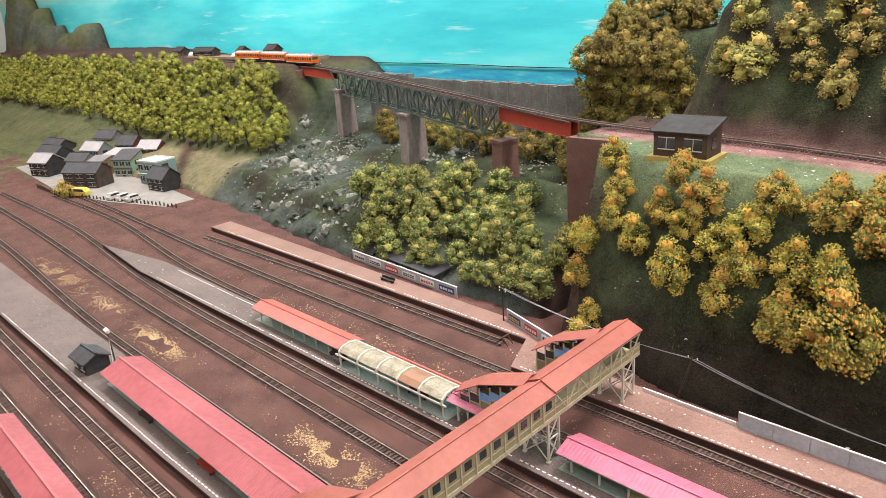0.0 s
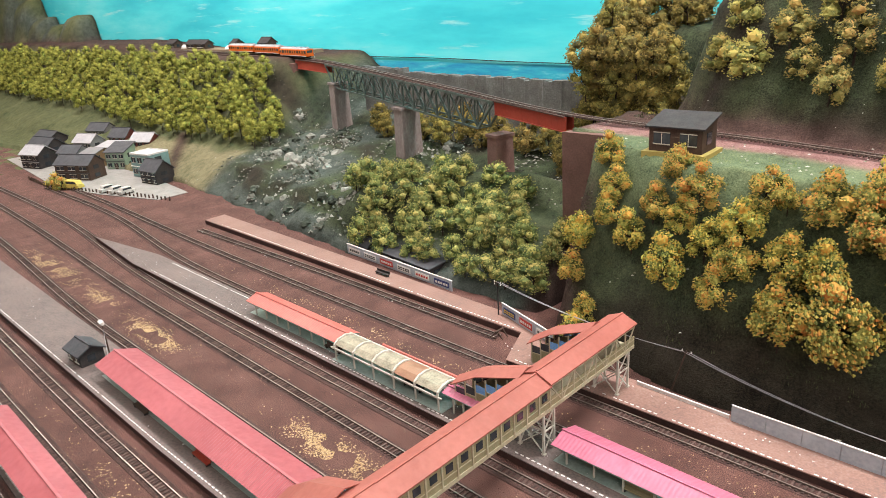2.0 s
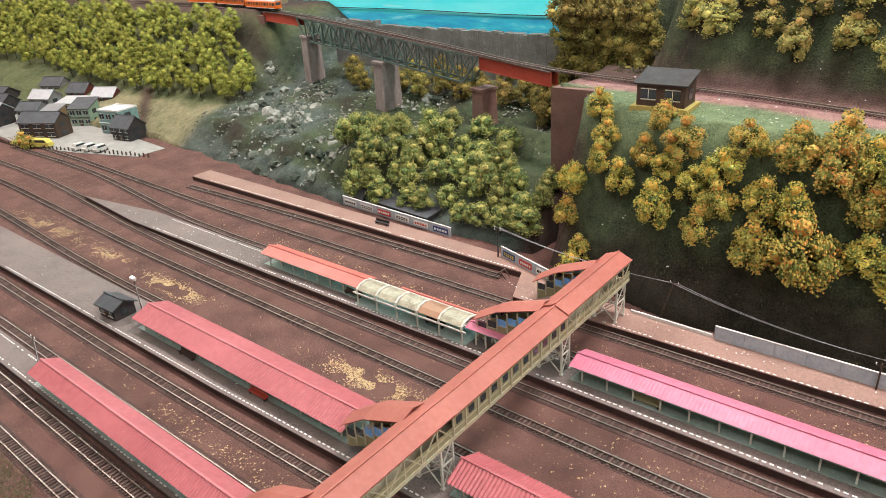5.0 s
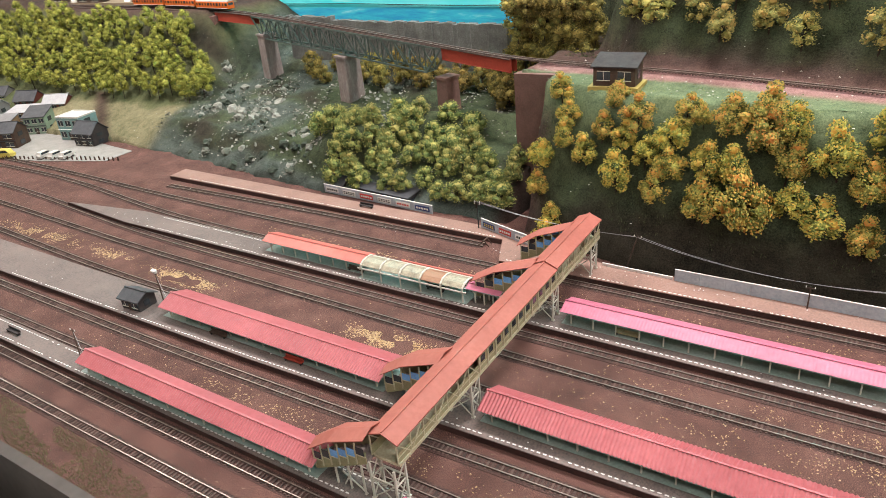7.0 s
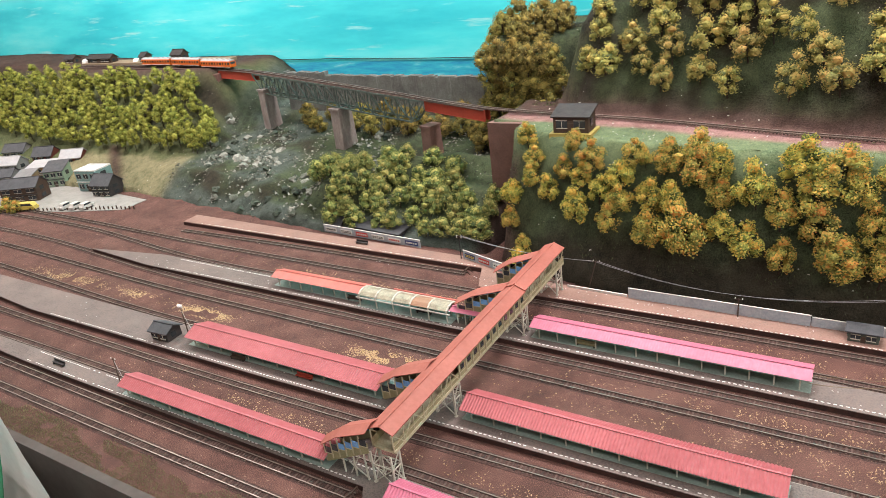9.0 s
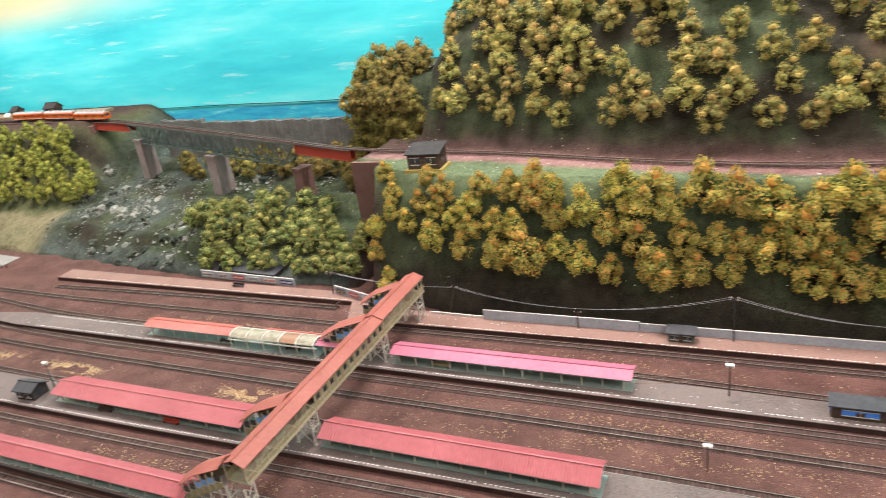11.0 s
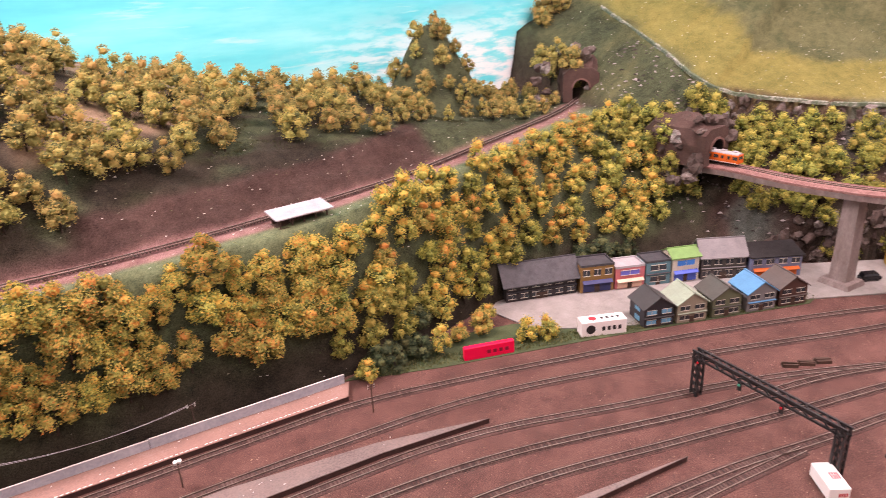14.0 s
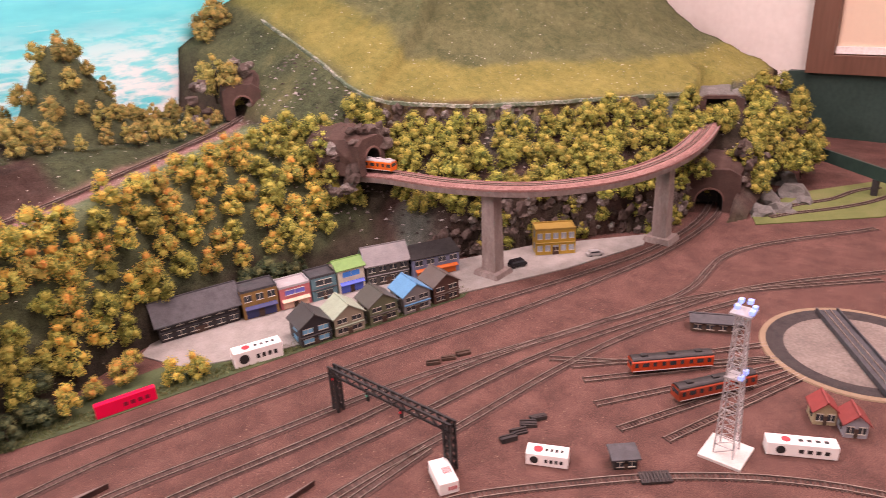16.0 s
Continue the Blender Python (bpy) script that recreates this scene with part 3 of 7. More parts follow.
def land_material():
    m = bpy.data.materials.new("modelled_land")
    m.use_nodes = True
    nt = m.node_tree
    b = nt.nodes["Principled BSDF"]
    b.inputs["Roughness"].default_value, b.inputs["Specular IOR Level"].default_value = 0.95, 0.2
    tc = nt.nodes.new("ShaderNodeTexCoord")
    total = None
    for scale, weight in ((7, 0.30), (38, 0.30), (260, 0.42), (800, 0.50)):
        n = nt.nodes.new("ShaderNodeTexNoise")
        n.inputs["Scale"].default_value, n.inputs["Detail"].default_value = scale, 3
        nt.links.new(tc.outputs["Object"], n.inputs["Vector"])
        k = nt.nodes.new("ShaderNodeMath")
        k.operation = "MULTIPLY_ADD"
        k.inputs[1].default_value = weight
        k.inputs[2].default_value = 0.0
        nt.links.new(n.outputs[0], k.inputs[0])
        if total:
            nt.links.new(total, k.inputs[2])
        total = k.outputs[0]
    r = nt.nodes.new("ShaderNodeMapRange")
    r.inputs[1].default_value, r.inputs[2].default_value = 0.60, 0.93
    nt.links.new(total, r.inputs[0])
    mix = nt.nodes.new("ShaderNodeMix")
    mix.data_type = "RGBA"
    nt.links.new(r.outputs[0], mix.inputs[0])
    for key, sock in (("tone_dark", 6), ("tone_light", 7)):
        a = nt.nodes.new("ShaderNodeAttribute")
        a.attribute_name = key
        nt.links.new(a.outputs["Color"], mix.inputs[sock])
    nt.links.new(mix.outputs[2], b.inputs["Base Color"])
    bp = nt.nodes.new("ShaderNodeBump")
    bp.inputs["Strength"].default_value, bp.inputs["Distance"].default_value = 0.9, 0.006
    nt.links.new(total, bp.inputs["Height"])
    nt.links.new(bp.outputs[0], b.inputs["Normal"])
    return m


LAND = land_material()
build_land()

# the flat station yard and its fascia
bm = bmesh.new()
yard = ((-6.8, 0.02), (2.05, 0.02), (2.25, -0.2), (2.45, -0.75), (2.45, -1.3), (5.5, -1.3), (5.5, 1.3), (3.2, 1.4), (-0.2, 1.4), (-6.8, 2.1))
prism(bm, yard, "z", -0.04, 0.0)
structure("yard", bm, M["soil"], "flat reddish-brown ballasted station yard", "yard")
bm = bmesh.new()
box(bm, -6.8, 2.06, 0.0, 0.02, -0.30, 0.012)
structure("fascia", bm, M["side_board"], "grey-brown wooden fascia along the layout's front", "board")
bm = bmesh.new()
box(bm, -6.7, 5.4, 0.3, 2.19, -0.9, -0.05)
structure("base", bm, M["side_board"], "plain boarded base under the layout", "base")
bm = bmesh.new()
box(bm, 2.6, 5.4, -1.2, 0.28, -0.9, -0.05)
structure("base_wing", bm, M["side_board"], "plain boarded base under the layout's wing", "base")

# ---- tracks ----
RAIL_HEAD = ((-0.0009, 0.0034), (0.0009, 0.0034), (0.0009, 0.0046), (-0.0009, 0.0046))
RAIL_WEB = ((-0.0016, 0.0012), (0.0016, 0.0012), (0.0007, 0.0033), (-0.0007, 0.0033))


def offset(pts, s):
    out = []
    for k, p in enumerate(pts):
        d = pts[min(k + 1, len(pts) - 1)] - pts[max(k - 1, 0)]
        out.append(p + Vector((d.y, -d.x, 0)).normalized() * s)
    return out


TRACK_BEDS = []


def track(pts, label, sleepers=True, bed=None, group="station tracks"):
    pts = spline([(p[0], p[1], p[2] if len(p) > 2 else 0.0) for p in pts], 0.04)
    t = thing("track", (0, 0, 0), label, "track", group)
    if bed:
        bm = bmesh.new()
        sweep(bm, pts, ((-bed, -0.004), (bed, -0.004), (bed * 0.75, 0.002), (-bed * 0.75, 0.002)))
        part("ballast_bed", bm, M["ballast"], t)
    elif group == "station tracks":
        bm = bmesh.new()
        lift = 0.0004 * (1 + len(TRACK_BEDS) % 4)
        TRACK_BEDS.append(t)
        sweep(bm, pts, ((-0.021, -0.003), (0.021, -0.003), (0.016, lift), (-0.016, lift)))
        part("ballast_bed", bm, M["trackbed"], t, "dark ballast under the sleepers")
    for s in (-0.00825, 0.00825):
        bm = bmesh.new()
        line = offset(pts, s)
        sweep(bm, line, RAIL_WEB)
        rail = part("rail", bm, M["rail_side"], t)
        bm = bmesh.new()
        sweep(bm, line, RAIL_HEAD)
        part("rail_head", bm, M["rail"], rail, "worn rail head with glints put into its colour")
    if sleepers:
        bm = bmesh.new()
        gap, left = 0.0085, 0.0
        for a, b in zip(pts, pts[1:]):
            d = b - a
            n = d.length
            d.normalize()
            side = Vector((d.y, -d.x, 0))
            while left < n:
                c = a + d * left
                vs = [bm.verts.new(c + d * u * 0.0016 + side * v * 0.0128 + Vector((0, 0, w))) for u in (-1, 1) for v in (-1, 1) for w in (-0.001, 0.0024)]
                for f in ((1, 3, 7, 5), (0, 4, 5, 1), (2, 3, 7, 6), (0, 1, 3, 2), (4, 6, 7, 5)):
                    bm.faces.new([vs[q] for q in f])
                left += gap
            left -= n
        part("sleeper_strip", bm, M["sleeper"], t, kind="stuff")
    return t


PLAIN = "steel rails on dark sleepers set in brown ballast"
WEST = -3.4
track([(-1.55, 1.03), (-0.9, 1.043), (-0.31, 1.043)], "short siding with dull rails ending at a buffer stop")
track([(-2.9, 0.99), (-2.2, 0.985), (-1.4, 0.96), (-0.6, 0.955), (0.5, 0.955), (1.4, 0.955), (1.65, 0.95), (1.92, 0.895), (2.22, 0.818), (2.55, 0.725), (2.9, 0.605), (3.24, 0.475), (3.6, 0.365), (3.95, 0.34), (4.3, 0.40)], PLAIN)
track([(-2.7, 0.93), (-2.0, 0.93), (-1.3, 0.86), (-0.6, 0.853), (0.4, 0.858), (1.0, 0.846), (1.5, 0.838), (1.9, 0.81), (2.3, 0.705), (2.62, 0.60), (2.9, 0.50), (3.24, 0.40), (3.62, 0.315), (4.0, 0.30), (4.3, 0.36)], PLAIN)
track([(-3.0, 0.80), (-2.1, 0.80), (-1.3, 0.735), (-0.6, 0.722), (0.5, 0.723), (1.4, 0.723), (1.8, 0.70), (2.15, 0.60), (2.55, 0.475), (3.0, 0.27), (3.35, 0.14), (3.75, 0.12), (4.2, -0.2)], PLAIN)
track([(-3.0, 0.72), (-2.1, 0.70), (-1.3, 0.665), (-0.9, 0.657), (0, 0.647), (1.0, 0.644), (1.5, 0.64), (1.85, 0.60), (2.3, 0.48), (2.68, 0.40), (3.1, 0.225), (3.4, 0.05), (3.75, -0.3)], PLAIN)
track([(-2.9, 0.60), (-2.0, 0.575), (-1.2, 0.535), (-0.5, 0.532), (0.5, 0.532), (1.2, 0.53), (1.75, 0.52), (2.15, 0.44), (2.45, 0.37), (2.8, 0.29), (3.15, 0.15), (3.5, -0.02), (3.95, -0.42)], PLAIN)
track([(-2.6, 0.42), (-1.8, 0.375), (-1.0, 0.362), (-0.4, 0.364), (0.2, 0.378), (0.7, 0.388), (1.2, 0.386), (1.7, 0.365), (2.15, 0.325), (2.43, 0.275), (2.8, 0.215), (3.1, 0.13), (3.4, -0.02)], PLAIN)
track([(-2.6, 0.27), (-1.6, 0.278), (-0.8, 0.281), (0, 0.283), (1.0, 0.285), (1.6, 0.29), (2.0, 0.30), (2.35, 0.28)], PLAIN)
track([(-2.2, 0.20), (-1.2, 0.190), (-0.6, 0.186), (-0.07, 0.186)], "dull rails on grey-brown sleepers ending at a buffer stop")
track([(-2.2, 0.13), (-1.0, 0.120), (0, 0.118), (1.0, 0.118), (1.9, 0.12)], "dull rails on grey-brown sleepers near the fascia")
track([(2.12, 0.21), (2.27, 0.135), (2.42, 0.0), (2.57, -0.16), (2.69, -0.34), (2.76, -0.52), (2.79, -0.75)], "curved outer track with worn rails, glints put into their colour", group="depot tracks")
TT = Vector((3.275, -0.335, 0))
for k, (ax, ay) in enumerate(((2.764, 0.145), (2.694, 0.075), (2.644, -0.01), (2.668, -0.105))):
    d = (TT - Vector((ax, ay, 0))).normalized()
    e = TT - d * 0.212
    track([(ax, ay), ((ax + e.x) / 2, (ay + e.y) / 2), (e.x, e.y)], "short depot track leading to the turntable", group="depot tracks")
d = Vector((-0.55, 0.83, 0))
for a in (0.32, 0.0):
    e = TT + Vector((math.cos(2.05 + a), math.sin(2.05 + a), 0)) * 0.212
    track([(2.80, 0.20 + a * 0.2), ((2.80 + e.x) / 2, (0.18 + e.y) / 2), (e.x, e.y)], "short depot track leading to the turntable", group="depot tracks")

UPPER_RAILS = [(-6.0, 1.99, 0.465), (-4.6, 1.98, 0.462), (-3.4, 1.95, 0.455), (-2.4, 1.90, 0.45), (-1.86, 1.83, 0.437), (-1.4, 1.705, 0.425), (-0.9, 1.575, 0.405), (-0.42, 1.46, 0.382)]
track([*UPPER_RAILS, *[(x, y, z + 0.006) for x, y, z in UPPER[1:]], (3.12, 1.82, 0.46)], "single upper line crossing the truss bridge", group="upper line")
track([(x, y, z + 0.008) for x, y, z in ARC], "curved single line on the concrete viaduct", bed=0.032, group="upper line")


# ---- platforms ----
def platform(outline, label, top, dashes):
    p = thing("platform", (0, 0, 0), label, "platform", "station platforms")
    bm = bmesh.new()
    prism(bm, outline, "z", 0.0, 0.0125)
    part("face", bm, M["plat_side"], p)
    cx, cy = sum(u for u, v in outline) / len(outline), sum(v for u, v in outline) / len(outline)
    bm = bmesh.new()
    prism(bm, [(u, v + (0.0015 if v > cy else -0.0015)) for u, v in outline], "z", 0.0126, 0.0146)
    part("paving", bm, M[top], p)
    for x0, x1, y0, y1 in dashes:
        bm = bmesh.new()
        n = int(abs(x1 - x0) / 0.0105)
        for k in range(n):
            x = x0 + (x1 - x0) * k / n
            y = y0 + (y1 - y0) * k / n
            if random.random() < 0.9:
                box(bm, x, x + 0.0062, y - 0.0011, y + 0.0011, 0.0146, 0.0151)
        part("edge_line", bm, M["white"], p, "dashed white safety line", "stuff")
    return p


platform([(-1.6, 1.075), (-0.27, 1.067), (-0.225, 0.965), (0.5, 0.978), (1.0, 0.978), (1.64, 0.975), (1.665, 1.033), (-0.14, 1.045), (-0.27, 1.12), (-1.6, 1.145)],
         "long side platform with worn reddish-grey paving", "plat_rust", ((-0.21, 1.62, 0.973, 0.983), (-1.5, -0.29, 1.082, 1.075)))
platform([(-1.75, 0.775), (-1.4, 0.747), (1.3, 0.747), (1.62, 0.740), (1.87, 0.715), (1.62, 0.775), (1.3, 0.812), (0.6, 0.822), (-1.4, 0.824)],
         "long island platform with grey paving tapering at its end", "plat_top", ((-1.3, 1.3, 0.754, 0.754), (-1.3, 0.6, 0.816, 0.814)))
platform([(-1.9, 0.425), (-1.5, 0.395), (-0.5, 0.400), (0.3, 0.418), (0.6, 0.423), (1.3, 0.418), (1.8, 0.400), (2.13, 0.385), (1.8, 0.425), (1.3, 0.505), (0.4, 0.512), (-0.9, 0.505), (-1.9, 0.51)],
         "long island platform with grey paving and a white dashed edge", "plat_top", ((-1.4, -0.5, 0.400, 0.406), (-0.5, 0.3, 0.406, 0.424), (0.3, 0.6, 0.424, 0.429), (0.6, 1.3, 0.429, 0.424)))
platform([(-1.9, 0.225), (-1.2, 0.208), (-0.06, 0.207), (-0.02, 0.150), (1.6, 0.150), (1.6, 0.250), (0, 0.252), (-1.2, 0.258), (-1.9, 0.255)],
         "long island platform with grey paving, widening past the stairs", "plat_top", ((-1.2, -0.08, 0.213, 0.213), (-1.2, 1.0, 0.252, 0.246)))


# ---- platform canopies ----
def corrugated(x0, x1, rows, pitch=0.0064, amp=0.0012):
    """A ribbed sheet along x; rows: (y, z) across the roof."""
    bm = bmesh.new()
    n = int((x1 - x0) / pitch * 2)
    prev = None
    for k in range(n + 1):
        x = x0 + (x1 - x0) * k / n
        dz = amp if k % 2 else -amp
        line = [bm.verts.new((x, y, z + dz)) for y, z in rows]
        if prev:
            for a in range(len(rows) - 1):
                bm.faces.new((prev[a], line[a], line[a + 1], prev[a + 1]))
        prev = line
    return bm


def canopy(x0, x1, y0, y1, eave, ridge, roof, label, posts, ribbed=True, floor=True, benches=()):
    """A long gabled platform roof on paired posts."""
    c = thing("canopy", (x0, (y0 + y1) / 2, 0.0146), label, "canopy", "platform canopies")
    L, h = x1 - x0, (y1 - y0) / 2
    e, r = eave - 0.0146, ridge - 0.0146
    bm = corrugated(0, L, [(-h, e), (-h * 0.5, e + (r - e) * 0.52), (-0.002, r)], amp=0.0012 if ribbed else 0.0002)
    part("roof_sheet", bm, M[roof], c)
    bm = corrugated(0, L, [(0.002, r), (h * 0.5, e + (r - e) * 0.52), (h, e)], amp=0.0012 if ribbed else 0.0002)
    part("roof_sheet", bm, M[roof], c)
    bm = bmesh.new()
    prism(bm, ((-h * 0.97, e - 0.003), (h * 0.97, e - 0.003), (h * 0.97, e - 0.0015), (0, r - 0.0015), (-h * 0.97, e - 0.0015)), "x", 0.003, L - 0.003)
    part("ceiling_board", bm, M["plat_green"], c, "pale green underside")
    bm = bmesh.new()
    bar(bm, (0, 0, r + 0.0012), (L, 0, r + 0.0012), 0.004, 0.0015)
    part("ridge_cap", bm, M[roof], c)
    for k in range(posts):
        x = 0.02 + (L - 0.04) * k / (posts - 1)
        for s in (-0.62, 0.62):
            bm = bmesh.new()
            bar(bm, (x, h * s, 0), (x, h * s, e), 0.0026)
            bar(bm, (x - 0.008, h * s, e - 0.001), (x, h * s, e - 0.009), 0.0014)
            bar(bm, (x + 0.008, h * s, e - 0.001), (x, h * s, e - 0.009), 0.0014)
            part("post", bm, M["pale_post"], c)
        bm = bmesh.new()
        bar(bm, (x, -h * 0.9, e - 0.002), (x, h * 0.9, e - 0.002), 0.002)
        part("tie_beam", bm, M["plat_green"], c)
    if floor:
        bm = bmesh.new()
        box(bm, 0.0, L, -h * 0.80, h * 0.80, 0.0, 0.0007)
        part("floor_strip", bm, M["plat_green"], c, "green-grey floor under the roof")
    return c


canopy(-0.81, -0.182, 0.425, 0.510, 0.043, 0.058, "roof_pink", "long pink corrugated canopy on pale posts", 13)
canopy(0.015, 0.615, 0.436, 0.511, 0.044, 0.060, "roof_pink", "long pink-red corrugated canopy on dark posts", 12)
canopy(-0.79, -0.15, 0.208, 0.268, 0.042, 0.055, "roof_pink", "narrow pink corrugated canopy on dark posts", 13)
canopy(0.012, 0.66, 0.168, 0.228, 0.042, 0.055, "roof_rose", "pink corrugated canopy beyond the stairs", 12)
canopy(0.02, 0.617, 0.767, 0.829, 0.047, 0.056, "roof_rose", "long rose-pink canopy with a smooth roof", 13, ribbed=False)
canopy(-0.825, -0.487, 0.769, 0.827, 0.046, 0.056, "roof_orange", "salmon-red canopy on pale posts", 8, ribbed=False)


# ---- covered footbridge ----
def gable_roof(bm, x0, x1, y0, y1, eave, ridge, t=0.002, axis="y"):
    if axis == "y":
        c = (x0 + x1) / 2
        prism(bm, ((x0, eave), (c, ridge), (x1, eave), (x1, eave + t), (c, ridge + t), (x0, eave + t)), "y", y0, y1)
    else:
        c = (y0 + y1) / 2
        prism(bm, ((y0, eave), (c, ridge), (y1, eave), (y1, eave + t), (c, ridge + t), (y0, eave + t)), "x", x0, x1)


def leg_tower(owner, x0, x1, y0, y1, top):
    def stick(name, a, b, w):
        bm = bmesh.new()
        bar(bm, a, b, w)
        return part(name, bm, M["pale_post"], owner)
    for x in (x0, x1):
        for y in (y0, y1):
            leg = stick("tower_leg", (x, y, 0), (x, y, top), 0.0032)
            bm = bmesh.new()
            box(bm, x - 0.003, x + 0.003, y - 0.003, y + 0.003, 0, 0.0025)
            part("foot", bm, M["pale_post"], leg)
        stick("tower_brace", (x, y0, 0.002), (x, y1, top * 0.55), 0.0016)
        stick("tower_brace", (x, y1, 0.002), (x, y0, top * 0.55), 0.0016)
        stick("tower_rail", (x, y0, top * 0.55), (x, y1, top * 0.55), 0.002)
        stick("tower_brace", (x, y0, top * 0.55), (x, y1, top), 0.0016)
    for y in (y0, y1):
        stick("tower_brace", (x0, y, 0.002), (x1, y, top * 0.6), 0.0016)
        stick("tower_brace", (x1, y, 0.002), (x0, y, top * 0.6), 0.0016)
        stick("tower_rail", (x0, y, top * 0.6), (x1, y, top * 0.6), 0.002)


def footbridge():
    f = thing("footbridge", (0, 0, 0.0146), "covered footbridge with salmon-red gabled roof over the tracks", "footbridge")
    xa, xb = -0.046, 0.002
    zd, ze, zr = 0.074, 0.112, 0.124
    spans = ((0.238, 0.475, 0.0), (0.475, 0.792, -0.001), (0.792, 1.035, 0.0025))
    for y0, y1, dz in spans:
        bm = bmesh.new()
        gable_roof(bm, xa - 0.004, xb + 0.004, y0 - 0.002, y1 + 0.001, ze + dz, zr + dz)
        part("roof", bm, M["roof_dull"], f)
        bm = bmesh.new()
        bar(bm, ((xa + xb) / 2, y0, zr + dz + 0.0025), ((xa + xb) / 2, y1, zr + dz + 0.0025), 0.003, 0.0016)
        part("ridge_cap", bm, M["roof_dull"], f)
    bm = bmesh.new()
    box(bm, xa, xb, 0.239, 1.033, zd - 0.004, zd)
    part("deck", bm, M["cream"], f)
    # plate walls with windows in the middle span, open lattice at the ends
    for x in (xa, xb):
        s = 1 if x == xb else -1
        for bz, bw, bh in ((ze - 0.001, 0.0026, 0.0026), (zd + 0.012, 0.0014, 0.0014), (zd - 0.001, 0.0032, 0.006)):
            bm = bmesh.new()
            bar(bm, (x, 0.239, bz), (x, 1.033, bz), bw, bh)
            part("rail_beam", bm, M["cream"], f)
        for y0, y1, dz in (spans[0], spans[2]):
            n = max(4, int((y1 - y0) / 0.030))
            for k in range(n):
                a, b = y0 + (y1 - y0) * k / n, y0 + (y1 - y0) * (k + 1) / n
                bm = bmesh.new()
                bar(bm, (x, a, zd), (x, a, ze), 0.002)
                bar(bm, (x, a, zd if k % 2 else ze), (x, b, ze if k % 2 else zd), 0.0018)
                part("lattice_brace", bm, M["cream"], f)
            bm = bmesh.new()
            box(bm, min(x, x - s * 0.0012), max(x, x - s * 0.0012), y0, y1, zd, zd + 0.018)
            part("parapet", bm, M["olive"], f)
        y0, y1, dz = spans[1]
        n = 11
        for k in range(n):
            a, b = y0 + (y1 - y0) * k / n, y0 + (y1 - y0) * (k + 1) / n
            bm = bmesh.new()
            box(bm, min(x, x - s * 0.002), max(x, x - s * 0.002), a, b - 0.0006, zd, ze)
            panel = part("wall_panel", bm, M["olive"], f)
            bm = bmesh.new()
            box(bm, x + s * 0.0002, x + s * 0.0010, a + 0.008, b - 0.008, zd + 0.018, zd + 0.030)
            part("window", bm, M["glassy"], panel, "small dark window")
            bm = bmesh.new()
            bar(bm, (x + s * 0.0012, a, zd), (x + s * 0.0012, a, ze), 0.0024)
            part("rib", bm, M["cream"], panel)
    for y0, y1 in ((0.226, 0.252), (0.446, 0.472), (0.776, 0.802), (0.984, 1.018)):
        leg_tower(f, xa + 0.002, xb - 0.001, y0, y1, zd - 0.003)
    # covered stairs down to each platform
    for yc, w, x1 in ((0.244, 0.040, -0.155), (0.448, 0.046, -0.165), (0.800, 0.040, -0.180), (0.988, 0.040, -0.165)):
        y0, y1 = yc - w / 2, yc + w / 2
        run = xa - x1
        zt, zl = zd, 0.018
        bm = bmesh.new()
        n = 10
        for k in range(n):
            a = xa - run * k / n
            z = zt - (zt - zl) * k / n
            box(bm, a - run / n, a, y0 + 0.002, y1 - 0.002, z - 0.006, z)
        part("stair_flight", bm, M["concrete"], f)
        bm = bmesh.new()
        kink = x1 + run * 0.35
        zk = zl + (zt - zl) * 0.55
        for s in (-1, 1):
            edge = y0 - 0.004 if s < 0 else y1 + 0.004
            line = ((xa + 0.002, zt + 0.040), (kink, zk + 0.034), (x1 - 0.010, zl + 0.030))
            for (ax, az), (bx, bz) in zip(line, line[1:]):
                q = [bm.verts.new(p) for p in ((ax, edge, az), (bx, edge, bz), (bx, yc, bz + 0.008), (ax, yc, az + 0.008))]
                r = [bm.verts.new(v.co + Vector((0, 0, 0.0016))) for v in q]
                for e in range(4):
                    bm.faces.new((q[e], q[(e + 1) % 4], r[(e + 1) % 4], r[e]))
                bm.faces.new(q[::-1])
                bm.faces.new(r)
        part("stair_roof", bm, M["roof_dull"], f)
        for y in (y0, y1):
            s = -1 if y == y0 else 1
            bm = bmesh.new()
            prism(bm, ((xa, zt - 0.006), (x1, zl - 0.006), (x1, zl + 0.013), (kink, zk + 0.014), (xa, zt + 0.016)), "y", y - 0.001, y + 0.001)
            side = part("stair_wall", bm, M["olive"], f)
            for k in range(6):
                a = x1 + run * (k + 0.08) / 6
                b = x1 + run * (k + 0.92) / 6
                za = zl + (zt - zl) * ((k + 0.5) / 6) ** 0.9
                bm = bmesh.new()
                box(bm, a, b, y + s * 0.0012, y + s * 0.0018, za + 0.012, za + 0.026)
                part("stair_window", bm, M["blue_glass"] if k in (2, 3, 4) else M["glassy"], side)
                bm = bmesh.new()
                bar(bm, (a - 0.0014, y + s * 0.0014, za - 0.008), (a - 0.0014, y + s * 0.0014, za + 0.032), 0.0022)
                bar(bm, (a - 0.001, y + s * 0.0016, za + 0.011), (b + 0.002, y + s * 0.0016, za + 0.012), 0.0018)
                part("mullion", bm, M["cream"], side)
        for k in range(3):
            x = xa - run * (0.12 + 0.25 * k)
            z = zt - (zt - zl) * (0.12 + 0.25 * k) - 0.006
            for y in (y0, y1):
                bm = bmesh.new()
                bar(bm, (x, y, 0), (x, y, z), 0.0026)
                part("stair_post", bm, M["pale_post"], f)
        bm = bmesh.new()
